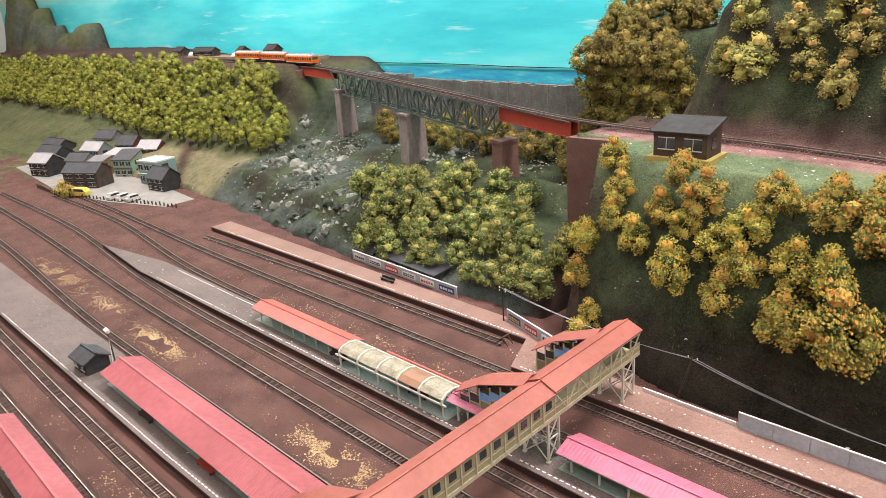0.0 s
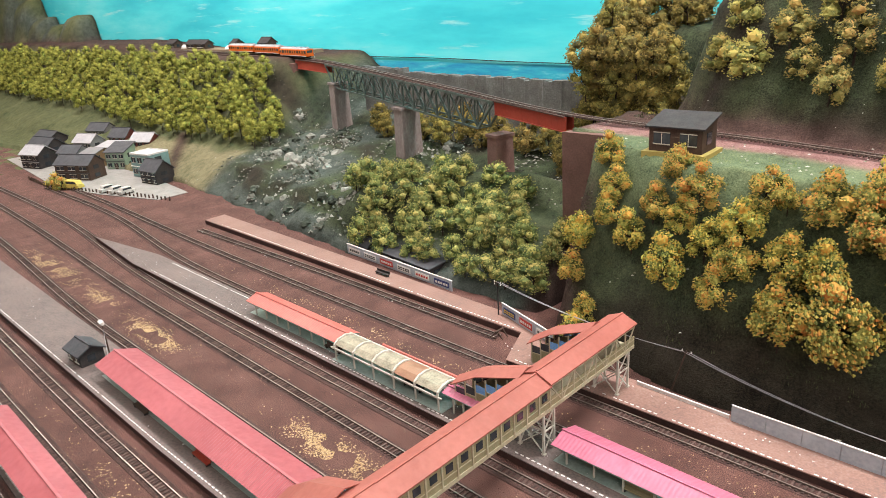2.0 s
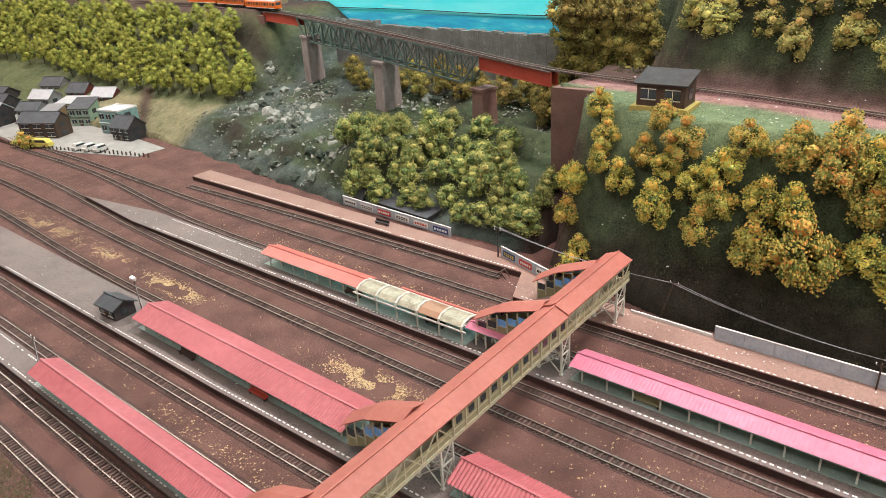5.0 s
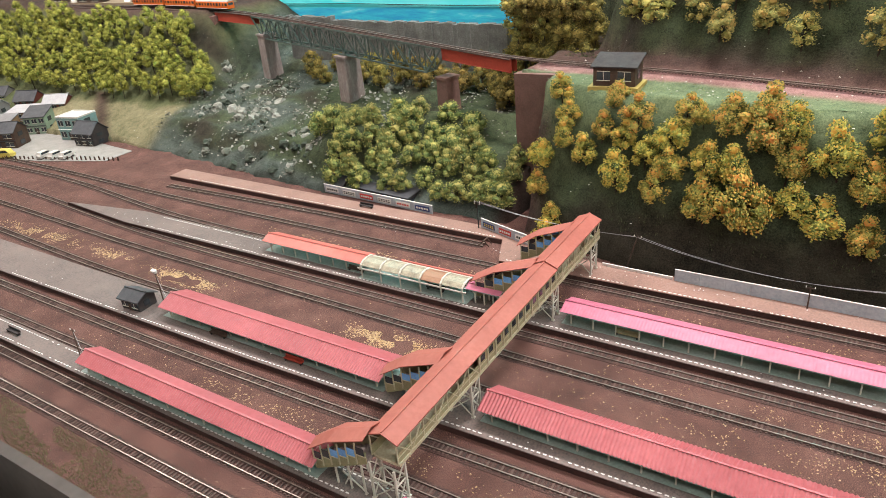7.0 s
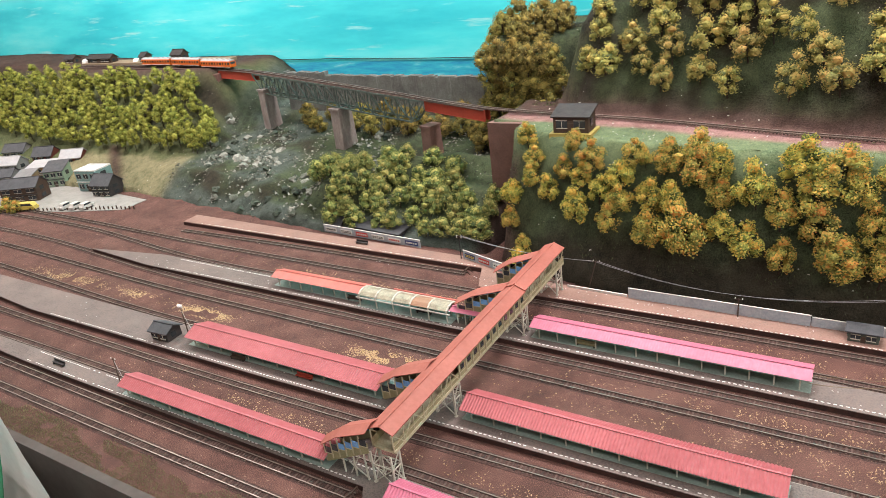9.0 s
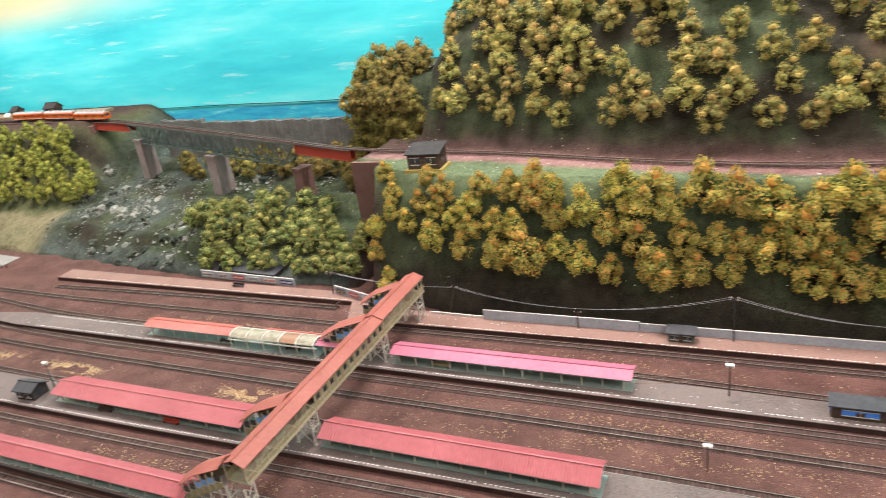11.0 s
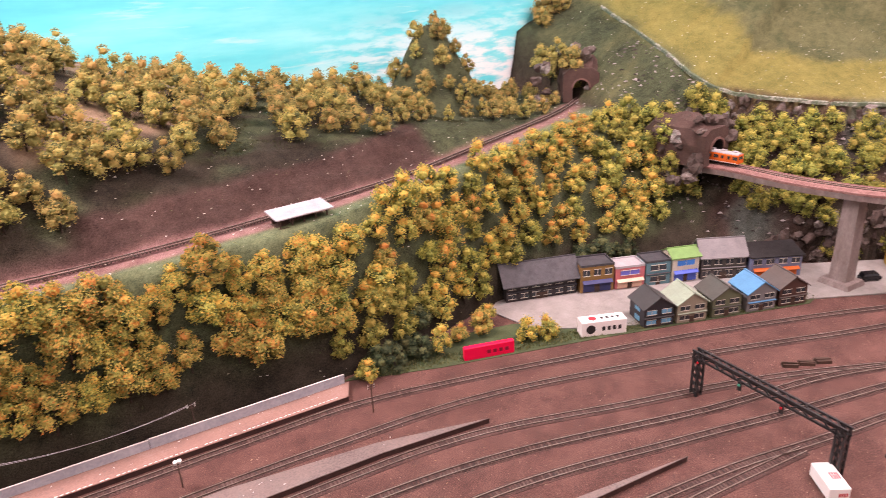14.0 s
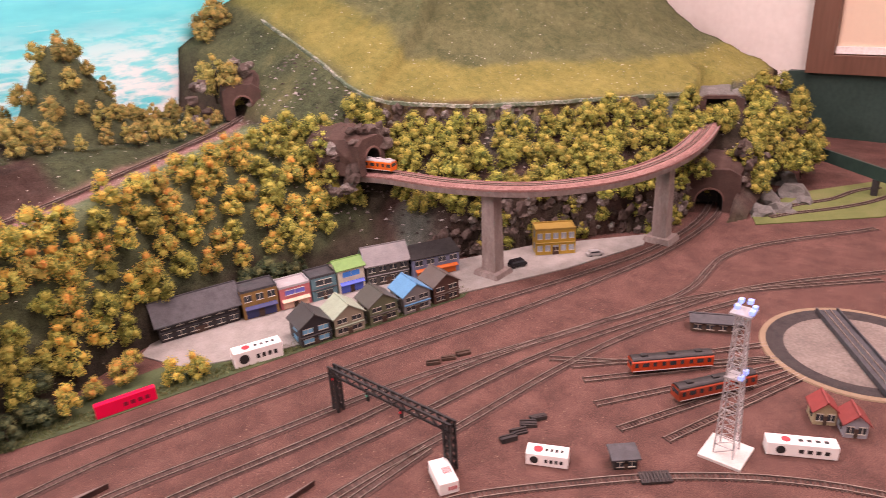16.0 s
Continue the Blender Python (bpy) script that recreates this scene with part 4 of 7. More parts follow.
        bar(bm, (xa - 0.01, y0 + 0.001, 0.002), (xa - run * 0.5, y0 + 0.001, zt * 0.4), 0.002)
        bar(bm, (xa - 0.03, y0 + 0.001, zt * 0.62), (xa - run * 0.5, y0 + 0.001, 0.002), 0.002)
        part("stair_brace", bm, M["pale_post"], f)


footbridge()

# glazed arched shelter between the salmon canopy and the stairs
g = thing("arched_shelter", (-0.495, 0.785, 0.0146), "arched glazed platform shelter with cream ribs", "shelter")
L = 0.30
rib_line = [(-0.026, 0.026), (-0.024, 0.034), (-0.013, 0.041), (0.004, 0.043), (0.022, 0.038)]
for k in range(6):
    x = 0.01 + (L - 0.02) * k / 5
    bm = bmesh.new()
    for (a, az), (b, bz) in zip(rib_line, rib_line[1:]):
        bar(bm, (x, a, az + 0.001), (x, b, bz + 0.001), 0.004, 0.003)
    part("rib", bm, M["pale_post"], g)
    for y in (-0.024, 0.020):
        bm = bmesh.new()
        bar(bm, (x, y, 0), (x, y, 0.032), 0.0026)
        part("post", bm, M["pale_post"], g)
for k in range(5):
    x0, x1 = 0.012 + (L - 0.02) * k / 5, 0.008 + (L - 0.02) * (k + 1) / 5
    bm = bmesh.new()
    for (a, az), (b, bz) in zip(rib_line[1:], rib_line[2:]):
        q = [bm.verts.new(p) for p in ((x0, a, az), (x1, a, az), (x1, b, bz), (x0, b, bz))]
        r = [bm.verts.new(v.co - Vector((0, 0, 0.001))) for v in q]
        bm.faces.new(q)
        bm.faces.new(r[::-1])
    part("glazing", bm, paint("frosted_cream_glazing", (0.44, 0.40, 0.30), 0.2, vary=0.45) if k != 3 else paint("amber_glazing", (0.34, 0.19, 0.12), 0.3), g)
for y in (-0.026, 0.022):
    bm = bmesh.new()
    bar(bm, (0, y, 0.027 if y < 0 else 0.038), (L, y, 0.027 if y < 0 else 0.038), 0.003)
    part("eave_beam", bm, M["pale_post"], g)
bm = bmesh.new()
box(bm, 0, L, -0.028, 0.024, 0, 0.0006)
part("floor_strip", bm, M["plat_green"], g)
canopy(-0.20, -0.115, 0.765, 0.800, 0.050, 0.055, "roof_rose", "short rose-pink connecting canopy by the stairs", 3, ribbed=False, floor=False)
canopy(-0.40, -0.20, 0.800, 0.822, 0.047, 0.055, "roof_orange", "narrow salmon-red strip roof behind the glazed shelter", 4, ribbed=False, floor=False)


# ---- truss bridge ----
def line_at(x):
    pts = UPPER_RAILS
    for a, b in zip(pts, pts[1:]):
        if a[0] <= x <= b[0]:
            t = (x - a[0]) / (b[0] - a[0])
            return Vector([a[k] + t * (b[k] - a[k]) for k in range(3)])
    return Vector(pts[-1])


def truss_bridge():
    t = thing("truss_bridge", (0, 0, 0), "grey-green steel deck truss bridge with red plate girder ends", "bridge")
    for xa, xb in ((-2.09, -1.81), (-0.69, -0.36)):
        a, b = line_at(xa), line_at(xb)
        side = Vector(((b - a).y, -(b - a).x, 0)).normalized()
        for s in (-0.012, 0.012):
            bm = bmesh.new()
            p, q = a + side * s, b + side * s
            bar(bm, p + Vector((0, 0, -0.021)), q + Vector((0, 0, -0.021)), 0.0022, 0.036)
            for z in (-0.0035, -0.039):
                bar(bm, p + Vector((0, 0, z)), q + Vector((0, 0, z)), 0.007, 0.002)
            n = int((b - a).length / 0.022)
            for k in range(n + 1):
                c = p.lerp(q, k / n)
                bar(bm, c + Vector((0, 0, -0.039)), c + Vector((0, 0, -0.004)), 0.005, 0.0016)
            part("plate_girder", bm, M["girder_red"], t, "red oxide plate girder")
    xa, xb = -1.81, -0.69
    n = 16
    pts = [line_at(xa + (xb - xa) * k / n) for k in range(n + 1)]
    side = Vector(((pts[-1] - pts[0]).y, -(pts[-1] - pts[0]).x, 0)).normalized()
    depth = lambda k: Vector((0, 0, -0.088))
    for s in (-0.020, 0.020):
        o = side * s
        for p, q in zip(pts, pts[1:]):
            bm = bmesh.new()
            bar(bm, p + o + Vector((0, 0, -0.006)), q + o + Vector((0, 0, -0.006)), 0.005, 0.006)
            part("top_chord", bm, M["truss"], t)
        low = [pts[0] + o + Vector((0, 0, -0.008)), *[pts[k] + o + depth(k) for k in range(1, n)], pts[-1] + o + Vector((0, 0, -0.008))]
        for p, q in zip(low, low[1:]):
            bm = bmesh.new()
            bar(bm, p, q, 0.005)
            part("bottom_chord", bm, M["truss"], t)
        for k in range(1, n):
            bm = bmesh.new()
            bar(bm, pts[k] + o + Vector((0, 0, -0.006)), pts[k] + o + depth(k), 0.0032)
            part("vertical", bm, M["truss"], t)
            if k < n - 1:
                bm = bmesh.new()
                bar(bm, pts[k] + o + Vector((0, 0, -0.006)), pts[k + 1] + o + depth(k + 1), 0.0036)
                part("diagonal", bm, M["truss"], t)
                bm = bmesh.new()
                bar(bm, pts[k + 1] + o + Vector((0, 0, -0.006)), pts[k] + o + depth(k), 0.002)
                part("diagonal", bm, M["truss"], t)
    for k in range(1, n):
        bm = bmesh.new()
        bar(bm, pts[k] - side * 0.02 + depth(k), pts[k] + side * 0.02 + depth(k), 0.003)
        bar(bm, pts[k] - side * 0.02 + Vector((0, 0, -0.008)), pts[k] + side * 0.02 + depth(k), 0.002)
        part("cross_frame", bm, M["truss"], t)
    bm = bmesh.new()
    a, b = line_at(-2.09), line_at(-0.36)
    sweep(bm, [line_at(-2.09 + 1.73 * k / 12) for k in range(13)], ((-0.020, -0.0035), (0.020, -0.0035), (0.020, -0.001), (-0.020, -0.001)))
    part("deck", bm, M["cut"], t, "brown planked track deck")
    for x, w, foot in ((-1.75, 0.030, 0.18), (-1.20, 0.034, 0.10), (-0.69, 0.027, 0.17)):
        c = line_at(x)
        top = c.z - 0.092 if x > -1.7 else c.z - 0.07
        bm = bmesh.new()
        rot = math.atan2((b - a).y, (b - a).x)
        ring = []
        for z, k in ((foot, 1.12), (top - 0.008, 1.0), (top - 0.008, 1.15), (top, 1.15)):
            ring.append([bm.verts.new((c.x + math.cos(rot) * u * k - math.sin(rot) * v * k, c.y + math.sin(rot) * u * k + math.cos(rot) * v * k, z))
                         for u, v in ((-w * 0.8, -w), (w * 0.8, -w), (w * 0.8, w), (-w * 0.8, w))])
        for r0, r1 in zip(ring, ring[1:]):
            for k in range(4):
                bm.faces.new((r0[k], r0[(k + 1) % 4], r1[(k + 1) % 4], r1[k]))
        bm.faces.new(ring[-1])
        tagged(part("bridge_pier", bm, M["concrete"] if x < -0.9 else M["brick"]), "stained concrete bridge pier standing in the gorge" if x < -0.9 else "short brown brick bridge pier", "pier", "bridge piers")


truss_bridge()
bm = bmesh.new()
prism(bm, ((-0.358, 1.345), (-0.240, 1.345), (-0.236, 1.395), (-0.348, 1.41)), "z", 0.0, 0.370)
for v in bm.verts:
    v.co += Vector([noise.noise(v.co * 30 + Vector((k, 0, 0))) * 0.008 for k in (0, 9, 18)])
tagged(part("abutment", bm, M["brick"]), "tall brown brick abutment under the bridge end", "abutment")
bm = bmesh.new()
prism(bm, ((-2.19, 1.83), (-2.08, 1.82), (-2.07, 1.915), (-2.19, 1.93)), "z", 0.30, 0.425)
tagged(part("abutment", bm, M["brick"]), "brown abutment at the bridge's far end", "abutment")
bm = bmesh.new()
sweep(bm, [(x, line_at(x).y - 0.045, line_at(x).z - 0.045) for x in (-5.9, -5.2, -4.5, -4.0, -3.4, -2.9, -2.4, -2.15)], ((-0.01, -0.02), (0.01, -0.02), (0.006, 0.045), (-0.006, 0.045)))
structure("retaining_wall", bm, M["cut"], "brown retaining wall along the upper line", "wall")
bm = bmesh.new()
for k in range(58):
    x = -1.75 + k * 0.019
    y = 1.93 - 0.07 * k / 58
    h = 0.395 + random.uniform(-0.004, 0.004) + (0.012 if k < 14 else 0)
    box(bm, x, x + 0.0185, y + random.uniform(0, 0.004), y + 0.03, 0.2, h)
structure("sea_wall", bm, M["rock"], "dark ribbed sea wall behind the gorge", "wall")


# ---- viaduct and tunnel mouths ----
v = thing("viaduct", (0, 0, 0), "curved concrete viaduct carrying a single line", "viaduct")
arc = spline(ARC, 0.03)
bm = bmesh.new()
sweep(bm, arc, ((-0.038, -0.018), (0.038, -0.018), (0.042, 0.001), (-0.042, 0.001)))
part("deck", bm, M["concrete"], v)
for s in (-0.041, 0.041):
    bm = bmesh.new()
    sweep(bm, offset(arc, s), ((-0.002, 0.0), (0.002, 0.0), (0.002, 0.007), (-0.002, 0.007)))
    part("parapet", bm, M["ballast"], v)
for x, y, top in ((3.135, 0.690, 0.29), (3.70, 0.372, 0.29)):
    bm = bmesh.new()
    for z0, z1, w0, w1 in ((0, 0.02, 0.045, 0.04), (0.02, top - 0.02, 0.024, 0.021), (top - 0.02, top, 0.022, 0.038)):
        ring = [[bm.verts.new((x + sx * w, y + sy * w * 1.1, z)) for sx, sy in ((-1, -1), (1, -1), (1, 1), (-1, 1))] for z, w in ((z0, w0), (z1, w1))]
        for k in range(4):
            bm.faces.new((ring[0][k], ring[0][(k + 1) % 4], ring[1][(k + 1) % 4], ring[1][k]))
        bm.faces.new(ring[1])
    part("pier", bm, M["concrete"], v, "stained concrete pier")


def tunnel_mouth(at, turn, w, h, face_w, face_h, label, square=False, material="cut"):
    """A wall with an arched opening and a dark bore behind."""
    t = thing("tunnel_mouth", at, label, "tunnel", turn=turn)
    if square:
        arch = [(-w / 2, 0), (-w / 2, h), (w / 2, h), (w / 2, 0)]
    else:
        arch = [(-w / 2, 0)] + [(-w / 2 * math.cos(a), h - w / 2 + w / 2 * math.sin(a)) for a in (k * math.pi / 10 for k in range(11))] + [(w / 2, 0)]
    outer = [(-face_w / 2, 0), (-face_w / 2, face_h * 0.85), (-face_w * 0.3, face_h), (face_w * 0.3, face_h), (face_w / 2, face_h * 0.85), (face_w / 2, 0)]
    bm = bmesh.new()
    for y in (0, 0.03):
        ro = [bm.verts.new((u, y, z)) for u, z in outer]
        ri = [bm.verts.new((u, y, z)) for u, z in arch]
        es = [bm.edges.new((p, q)) for r in (ro, ri) for p, q in zip(r, r[1:])]
        es += [bm.edges.new((ro[0], ri[0])), bm.edges.new((ri[-1], ro[-1]))]
        bmesh.ops.triangle_fill(bm, edges=es, use_beauty=True)
    prism_ring = [bm.verts.new((u, y, z)) for y in (0, 0.03) for u, z in outer]
    n = len(outer)
    for k in range(n - 1):
        bm.faces.new((prism_ring[k], prism_ring[k + 1], prism_ring[n + k + 1], prism_ring[n + k]))
    part("portal_wall", bm, M[material], t)
    # a short bore with a closed end, black throughout
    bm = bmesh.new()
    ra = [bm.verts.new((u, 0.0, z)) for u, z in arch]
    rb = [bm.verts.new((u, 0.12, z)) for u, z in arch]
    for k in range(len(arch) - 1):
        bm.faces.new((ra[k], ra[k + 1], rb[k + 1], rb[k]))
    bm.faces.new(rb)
    part("bore", bm, M["black"], t, "black tunnel bore")
    # the rock that the bore runs into
    bm = bmesh.new()
    rings = []
    for y, s in ((0.022, 0.97), (0.05, 1.10), (0.11, 1.22), (0.19, 1.18), (0.24, 0.9)):
        ring = []
        for (u, z), (u1, z1) in zip(outer, outer[1:]):
            for k in range(3):
                a, b = u + (u1 - u) * k / 3, z + (z1 - z) * k / 3
                n = noise.noise((a * 22 + at[0] * 9, y * 22, b * 22)) * (0.022 if y > 0.03 else 0.002)
                ring.append(bm.verts.new((a * s + n, y + n * 0.5, (b if b == 0 else b * s + n))))
        ring.append(bm.verts.new((outer[-1][0] * s, y, 0)))
        rings.append(ring)
    for ra, rb in zip(rings, rings[1:]):
        for k in range(len(ra) - 1):
            bm.faces.new((ra[k], ra[k + 1], rb[k + 1], rb[k]))
    bm.faces.new(rings[-1])
    part("rock", bm, M["cut"] if not square else M["rock"], t, "rough dark rock round the tunnel")
    if not square:
        for p, q in zip(arch[1:-1], arch[2:-1]):
            bm = bmesh.new()
            bar(bm, (p[0] * 1.06, -0.002, p[1] + 0.002), (q[0] * 1.06, -0.002, q[1] + 0.002), 0.006)
            part("arch_stone", bm, M["brick"], t)
    return t


tunnel_mouth((2.955, 1.685, 0.445), -35, 0.062, 0.085, 0.135, 0.125, "brown rock tunnel mouth of the upper line")
tunnel_mouth((3.045, 1.115, 0.305), 8, 0.075, 0.085, 0.14, 0.12, "brown tunnel mouth where the viaduct leaves the hill")
tunnel_mouth((4.41, 0.455, 0.285), -68, 0.115, 0.085, 0.18, 0.098, "square dark tunnel mouth under the field", square=True)
tunnel_mouth((4.065, 0.345, 0.0), -62, 0.10, 0.095, 0.22, 0.17, "dark arched tunnel mouth of the yard line")


bm = bmesh.new()
rim = [(x, y, z + 0.002) for x, y, z in spline([e for e in EDGE[1:8]], 0.03)]
rim = [(x + noise.noise((x * 20, y * 20, 1)) * 0.006, y + noise.noise((x * 20, y * 20, 7)) * 0.006, z + noise.noise((x * 30, y * 30, 3)) * 0.004) for x, y, z in rim]
sweep(bm, rim, ((-0.006, -0.008), (0.006, -0.008), (0.006, 0.003), (-0.003, 0.005)))
structure("field_rim", bm, mat("chipped_plaster_rim", ((0.03, 0.06, 0.035), (0.10, 0.14, 0.09), (0.62, 0.60, 0.55)), 22, 0.9, 0.6, 160, contrast=0.8), "dark green rim of the field with chipped white plaster", "rim")


# ---- trees ----
ICO = bmesh.new()
bmesh.ops.create_icosphere(ICO, subdivisions=2, radius=1)
ICO_V, ICO_F = [v.co.copy() for v in ICO.verts], [[q.index for q in f.verts] for f in ICO.faces]
ICO.free()
LOBE = bmesh.new()
bmesh.ops.create_icosphere(LOBE, subdivisions=1, radius=1)
LOBE_V, LOBE_F = [v.co.copy() for v in LOBE.verts], [[q.index for q in f.verts] for f in LOBE.faces]
LOBE.free()
SML_V = [Vector(p) for p in ((0.9, 0.6, -0.5), (-0.9, 0.5, -0.4), (0.1, -1.0, -0.3), (-0.1, 0.1, 1.0))]
SML_F = [[0, 1, 3], [1, 2, 3], [2, 0, 3]]


def lump_mesh(name, r, material, seed):
    """One rough stone, flattened below."""
    me = bpy.data.meshes.new(name)
    me.from_pydata([tuple(Vector((p.x, p.y, max(p.z, -0.25) * 0.75)) * r * (1 + 0.6 * noise.noise(p * 1.5 + Vector((seed * 9, 3, 1))))) for p in ICO_V], [], ICO_F)
    me.materials.append(material)
    return me


def crown_mesh(seed, rx, rz, zc, material, small=430):
    """A crown of rounded lobes, each covered in fine crumbs of foliage, with gaps between them."""
    rng = random.Random(seed)
    rx, rz = rx * 0.97, rz * 1.0
    verts, faces = [], []

    def clump(c, r, V, F, rough=0.75):
        base = len(verts)
        off = Vector((rng.random() * 50, rng.random() * 50, rng.random() * 50))
        sq = rng.uniform(0.7, 1.0)
        for p in V:
            k = 1 + rough * noise.noise(p * 2.1 + off)
            verts.append((c.x + p.x * r * k, c.y + p.y * r * k, c.z + p.z * r * k * sq))
        faces.extend([base + q for q in f] for f in F)

    lobes = []
    for tier, (height, reach, n) in enumerate(((-0.50, 0.58, 4), (-0.02, 0.70, 5), (0.40, 0.42, 3), (0.74, 0.12, 1))):
        turn = rng.uniform(0, 6.28)
        for k in range(n):
            a = turn + k * math.tau / n + rng.uniform(-0.45, 0.45)
            f = reach * rng.uniform(0.75, 1.15)
            c = Vector((math.cos(a) * rx * f, math.sin(a) * rx * f, zc + rz * (height + rng.uniform(-0.2, 0.2))))
            lobes.append((c, rx * rng.uniform(0.36, 0.54)))
    for c, rad in lobes:
        clump(c, rad * 0.74, LOBE_V, LOBE_F, 0.4)
    weights = [rad * rad for c, rad in lobes]
    for k in range(small):
        c, rad = rng.choices(lobes, weights)[0]
        out = Vector((c.x, c.y, (c.z - zc) * 0.6 + 0.3 * rx)).normalized()
        d = (Vector((rng.gauss(0, 1), rng.gauss(0, 1), rng.gauss(0, 1))).normalized() + out * 0.55).normalized()
        bump = 1 + 0.30 * noise.noise((c + d * rad) * 160)
        clump(c + d * rad * bump * rng.uniform(0.70, 1.10), rx * rng.uniform(0.036, 0.080), SML_V, SML_F)
    me = bpy.data.meshes.new("crown")
    me.from_pydata(verts, [], faces)
    me.materials.append(material)
    return me


def trunk_mesh(seed, h, r):
    rng = random.Random(seed)
    bm = bmesh.new()
    rod(bm, (0, 0, -0.012), (rng.uniform(-0.002, 0.002), rng.uniform(-0.002, 0.002), h), r, r * 0.5, 6)
    for k in range(5):
        a = rng.uniform(0, 6.28)
        z = h * rng.uniform(0.55, 0.9)
        rod(bm, (0, 0, z), (math.cos(a) * 0.018, math.sin(a) * 0.018, z + 0.014), r * 0.45, r * 0.2, 4)
    return mesh_of("trunk", bm, M["trunk"])


def tree_kind(name, label, category, group, leaf, rx, rz, zc, variants=5, seed=0, crumbs=760):
    kinds = []
    for k in range(variants):
        t = thing(name, (0, 0, -5), label, category, group)
        part("trunk", trunk_mesh(seed + k, zc, 0.0022), None, t)
        part("crown", crown_mesh(seed + 50 + k, rx * (0.92 + 0.16 * k / variants), rz * (1.06 - 0.14 * k / variants), zc, M[leaf], crumbs), None, t)
        kinds.append([t, False])
    return kinds


def plant(kinds, spots, size=(0.85, 1.15)):
    for k, (x, y, z) in enumerate(spots):
        kind = kinds[k % len(kinds)]
        m = pose(x, y, z, random.uniform(-7, 7), random.uniform(-7, 7), random.uniform(0, 360))
        s = random.uniform(*size)
        if not kind[1]:
            kind[1] = True
            ob = kind[0]
            ob.matrix_basis = m
        else:
            ob = copy_thing(kind[0], m)
        ob.scale = (s, s, s * random.uniform(0.92, 1.1))


def spread(n, xr, yr, gap, keep, tries=9000, sink=0.006):
    """Up to n spots on the land, none nearer to another than gap."""
    X = np.random.uniform(*xr, tries)
    Y = np.random.uniform(*yr, tries)
    Z, D = heights(X, Y)
    out = []
    for x, y, z, d in zip(X, Y, Z, D):
        if z > -0.01 and keep(x, y, z, d) and all((x - a) ** 2 + (y - b) ** 2 + (z - c) ** 2 > gap * gap for a, b, c in out):
            out.append((x, y, z))
            if len(out) >= n:
                break
    return [(x, y, z - sink) for x, y, z in out]


up_y = lambda x: float(np.interp(x, ux, uy))
up_z = lambda x: float(np.interp(x, ux, uz))
gold = tree_kind("autumn_tree", "small golden-orange autumn tree on the steep bank", "tree", "trees on the bank", "leaf_gold", 0.036, 0.040, 0.045, variants=7, seed=10, crumbs=1700)
NEAR_BANK = ((-0.177, 1.247, 0.83), (-0.15, 1.217, 0.91), (-0.215, 1.196, 0.94), (-0.145, 1.196, 0.82), (-0.212, 1.172, 0.85), (-0.086, 1.173, 0.89), (-0.161, 1.135, 0.78), (-0.052, 1.189, 0.87), (-0.027, 1.211, 0.73), (0.035, 1.182, 1.01), (0.007, 1.171, 0.85), (0.003, 1.137, 1.06), (0.062, 1.153, 0.84), (0.098, 1.121, 1.03), (0.114, 1.166, 0.91), (0.138, 1.184, 0.91), (0.124, 1.141, 0.91), (0.177, 1.183, 0.57), (0.236, 1.175, 1.0), (0.192, 1.141, 0.97), (0.207, 1.11, 1.11), (0.261, 1.137, 1.0), (0.291, 1.109, 1.42), (0.304, 1.177, 0.95), (0.313, 1.161, 1.11), (0.356, 1.142, 1.03), (0.377, 1.119, 0.95), (0.357, 1.166, 0.95))
for bx, by, size in NEAR_BANK:
    random.shuffle(gold)
    plant(gold, [(bx, by, ground_at(bx, by) - 0.008)], (size * 0.95, size * 1.05))
random.shuffle(gold)
plant(gold, spread(130, (0.42, 1.72), (1.05, 1.3), 0.064, lambda x, y, z, d: y < up_y(x) - 0.04 and 0.10 < z < up_z(x) - 0.06 and not (1.55 < x < 1.80 and z > 0.27)), (0.95, 1.5))
green_mix = tree_kind("slope_tree", "yellow-green tree on the wooded slope above the street", "tree", "trees above the street", "leaf_east", 0.036, 0.036, 0.046, variants=3, seed=330)
gold2 = tree_kind("autumn_tree", "golden autumn tree on the wooded slope above the street", "tree", "trees above the street", "leaf_gold", 0.036, 0.036, 0.046, seed=30)
plant(gold2 + green_mix, spread(104, (1.66, 3.02), (1.08, 1.62), 0.060, lambda x, y, z, d: y < up_y(x) - 0.085 and 0.03 < z < up_z(x) - (0.08 if x < 1.85 else 0.035) and (d < -0.08 or x < 2.85) and (x < 2.72 or y > 1.17) and not (2.2 < x < 2.9 and z < 0.08)), (0.9, 1.25))
hill = tree_kind("hillside_tree", "yellow-brown autumn tree on the upper hillside", "tree", "trees on the upper hill", "leaf_hill", 0.034, 0.036, 0.046, seed=60)
plant(hill, spread(260, (-0.12, 2.2), (1.3, 2.05), 0.072, lambda x, y, z, d: y > up_y(x) + 0.07 + (0.10 if 1.15 < x < 2.25 else 0) and z > up_z(x) + 0.06 and (x < 1.0 or noise.noise((x * 5, y * 9, 2)) > -0.08)), (1.0, 1.4))
brown = tree_kind("bluff_tree", "brownish tree crowding the bluff beside the bridge", "tree", "trees on the bluff", "leaf_brown", 0.04, 0.045, 0.045, seed=90)
plant(brown, spread(40, (-0.60, -0.22), (1.66, 1.95), 0.052, lambda x, y, z, d: z > 0.06 and x < -0.3), (0.9, 1.3))
plant(brown, [(-0.50 + 0.03 * k + random.uniform(-0.01, 0.01), 1.66 + random.uniform(-0.02, 0.02), z) for k in range(9) for z in (0.32, 0.39, 0.455)], (0.9, 1.2))
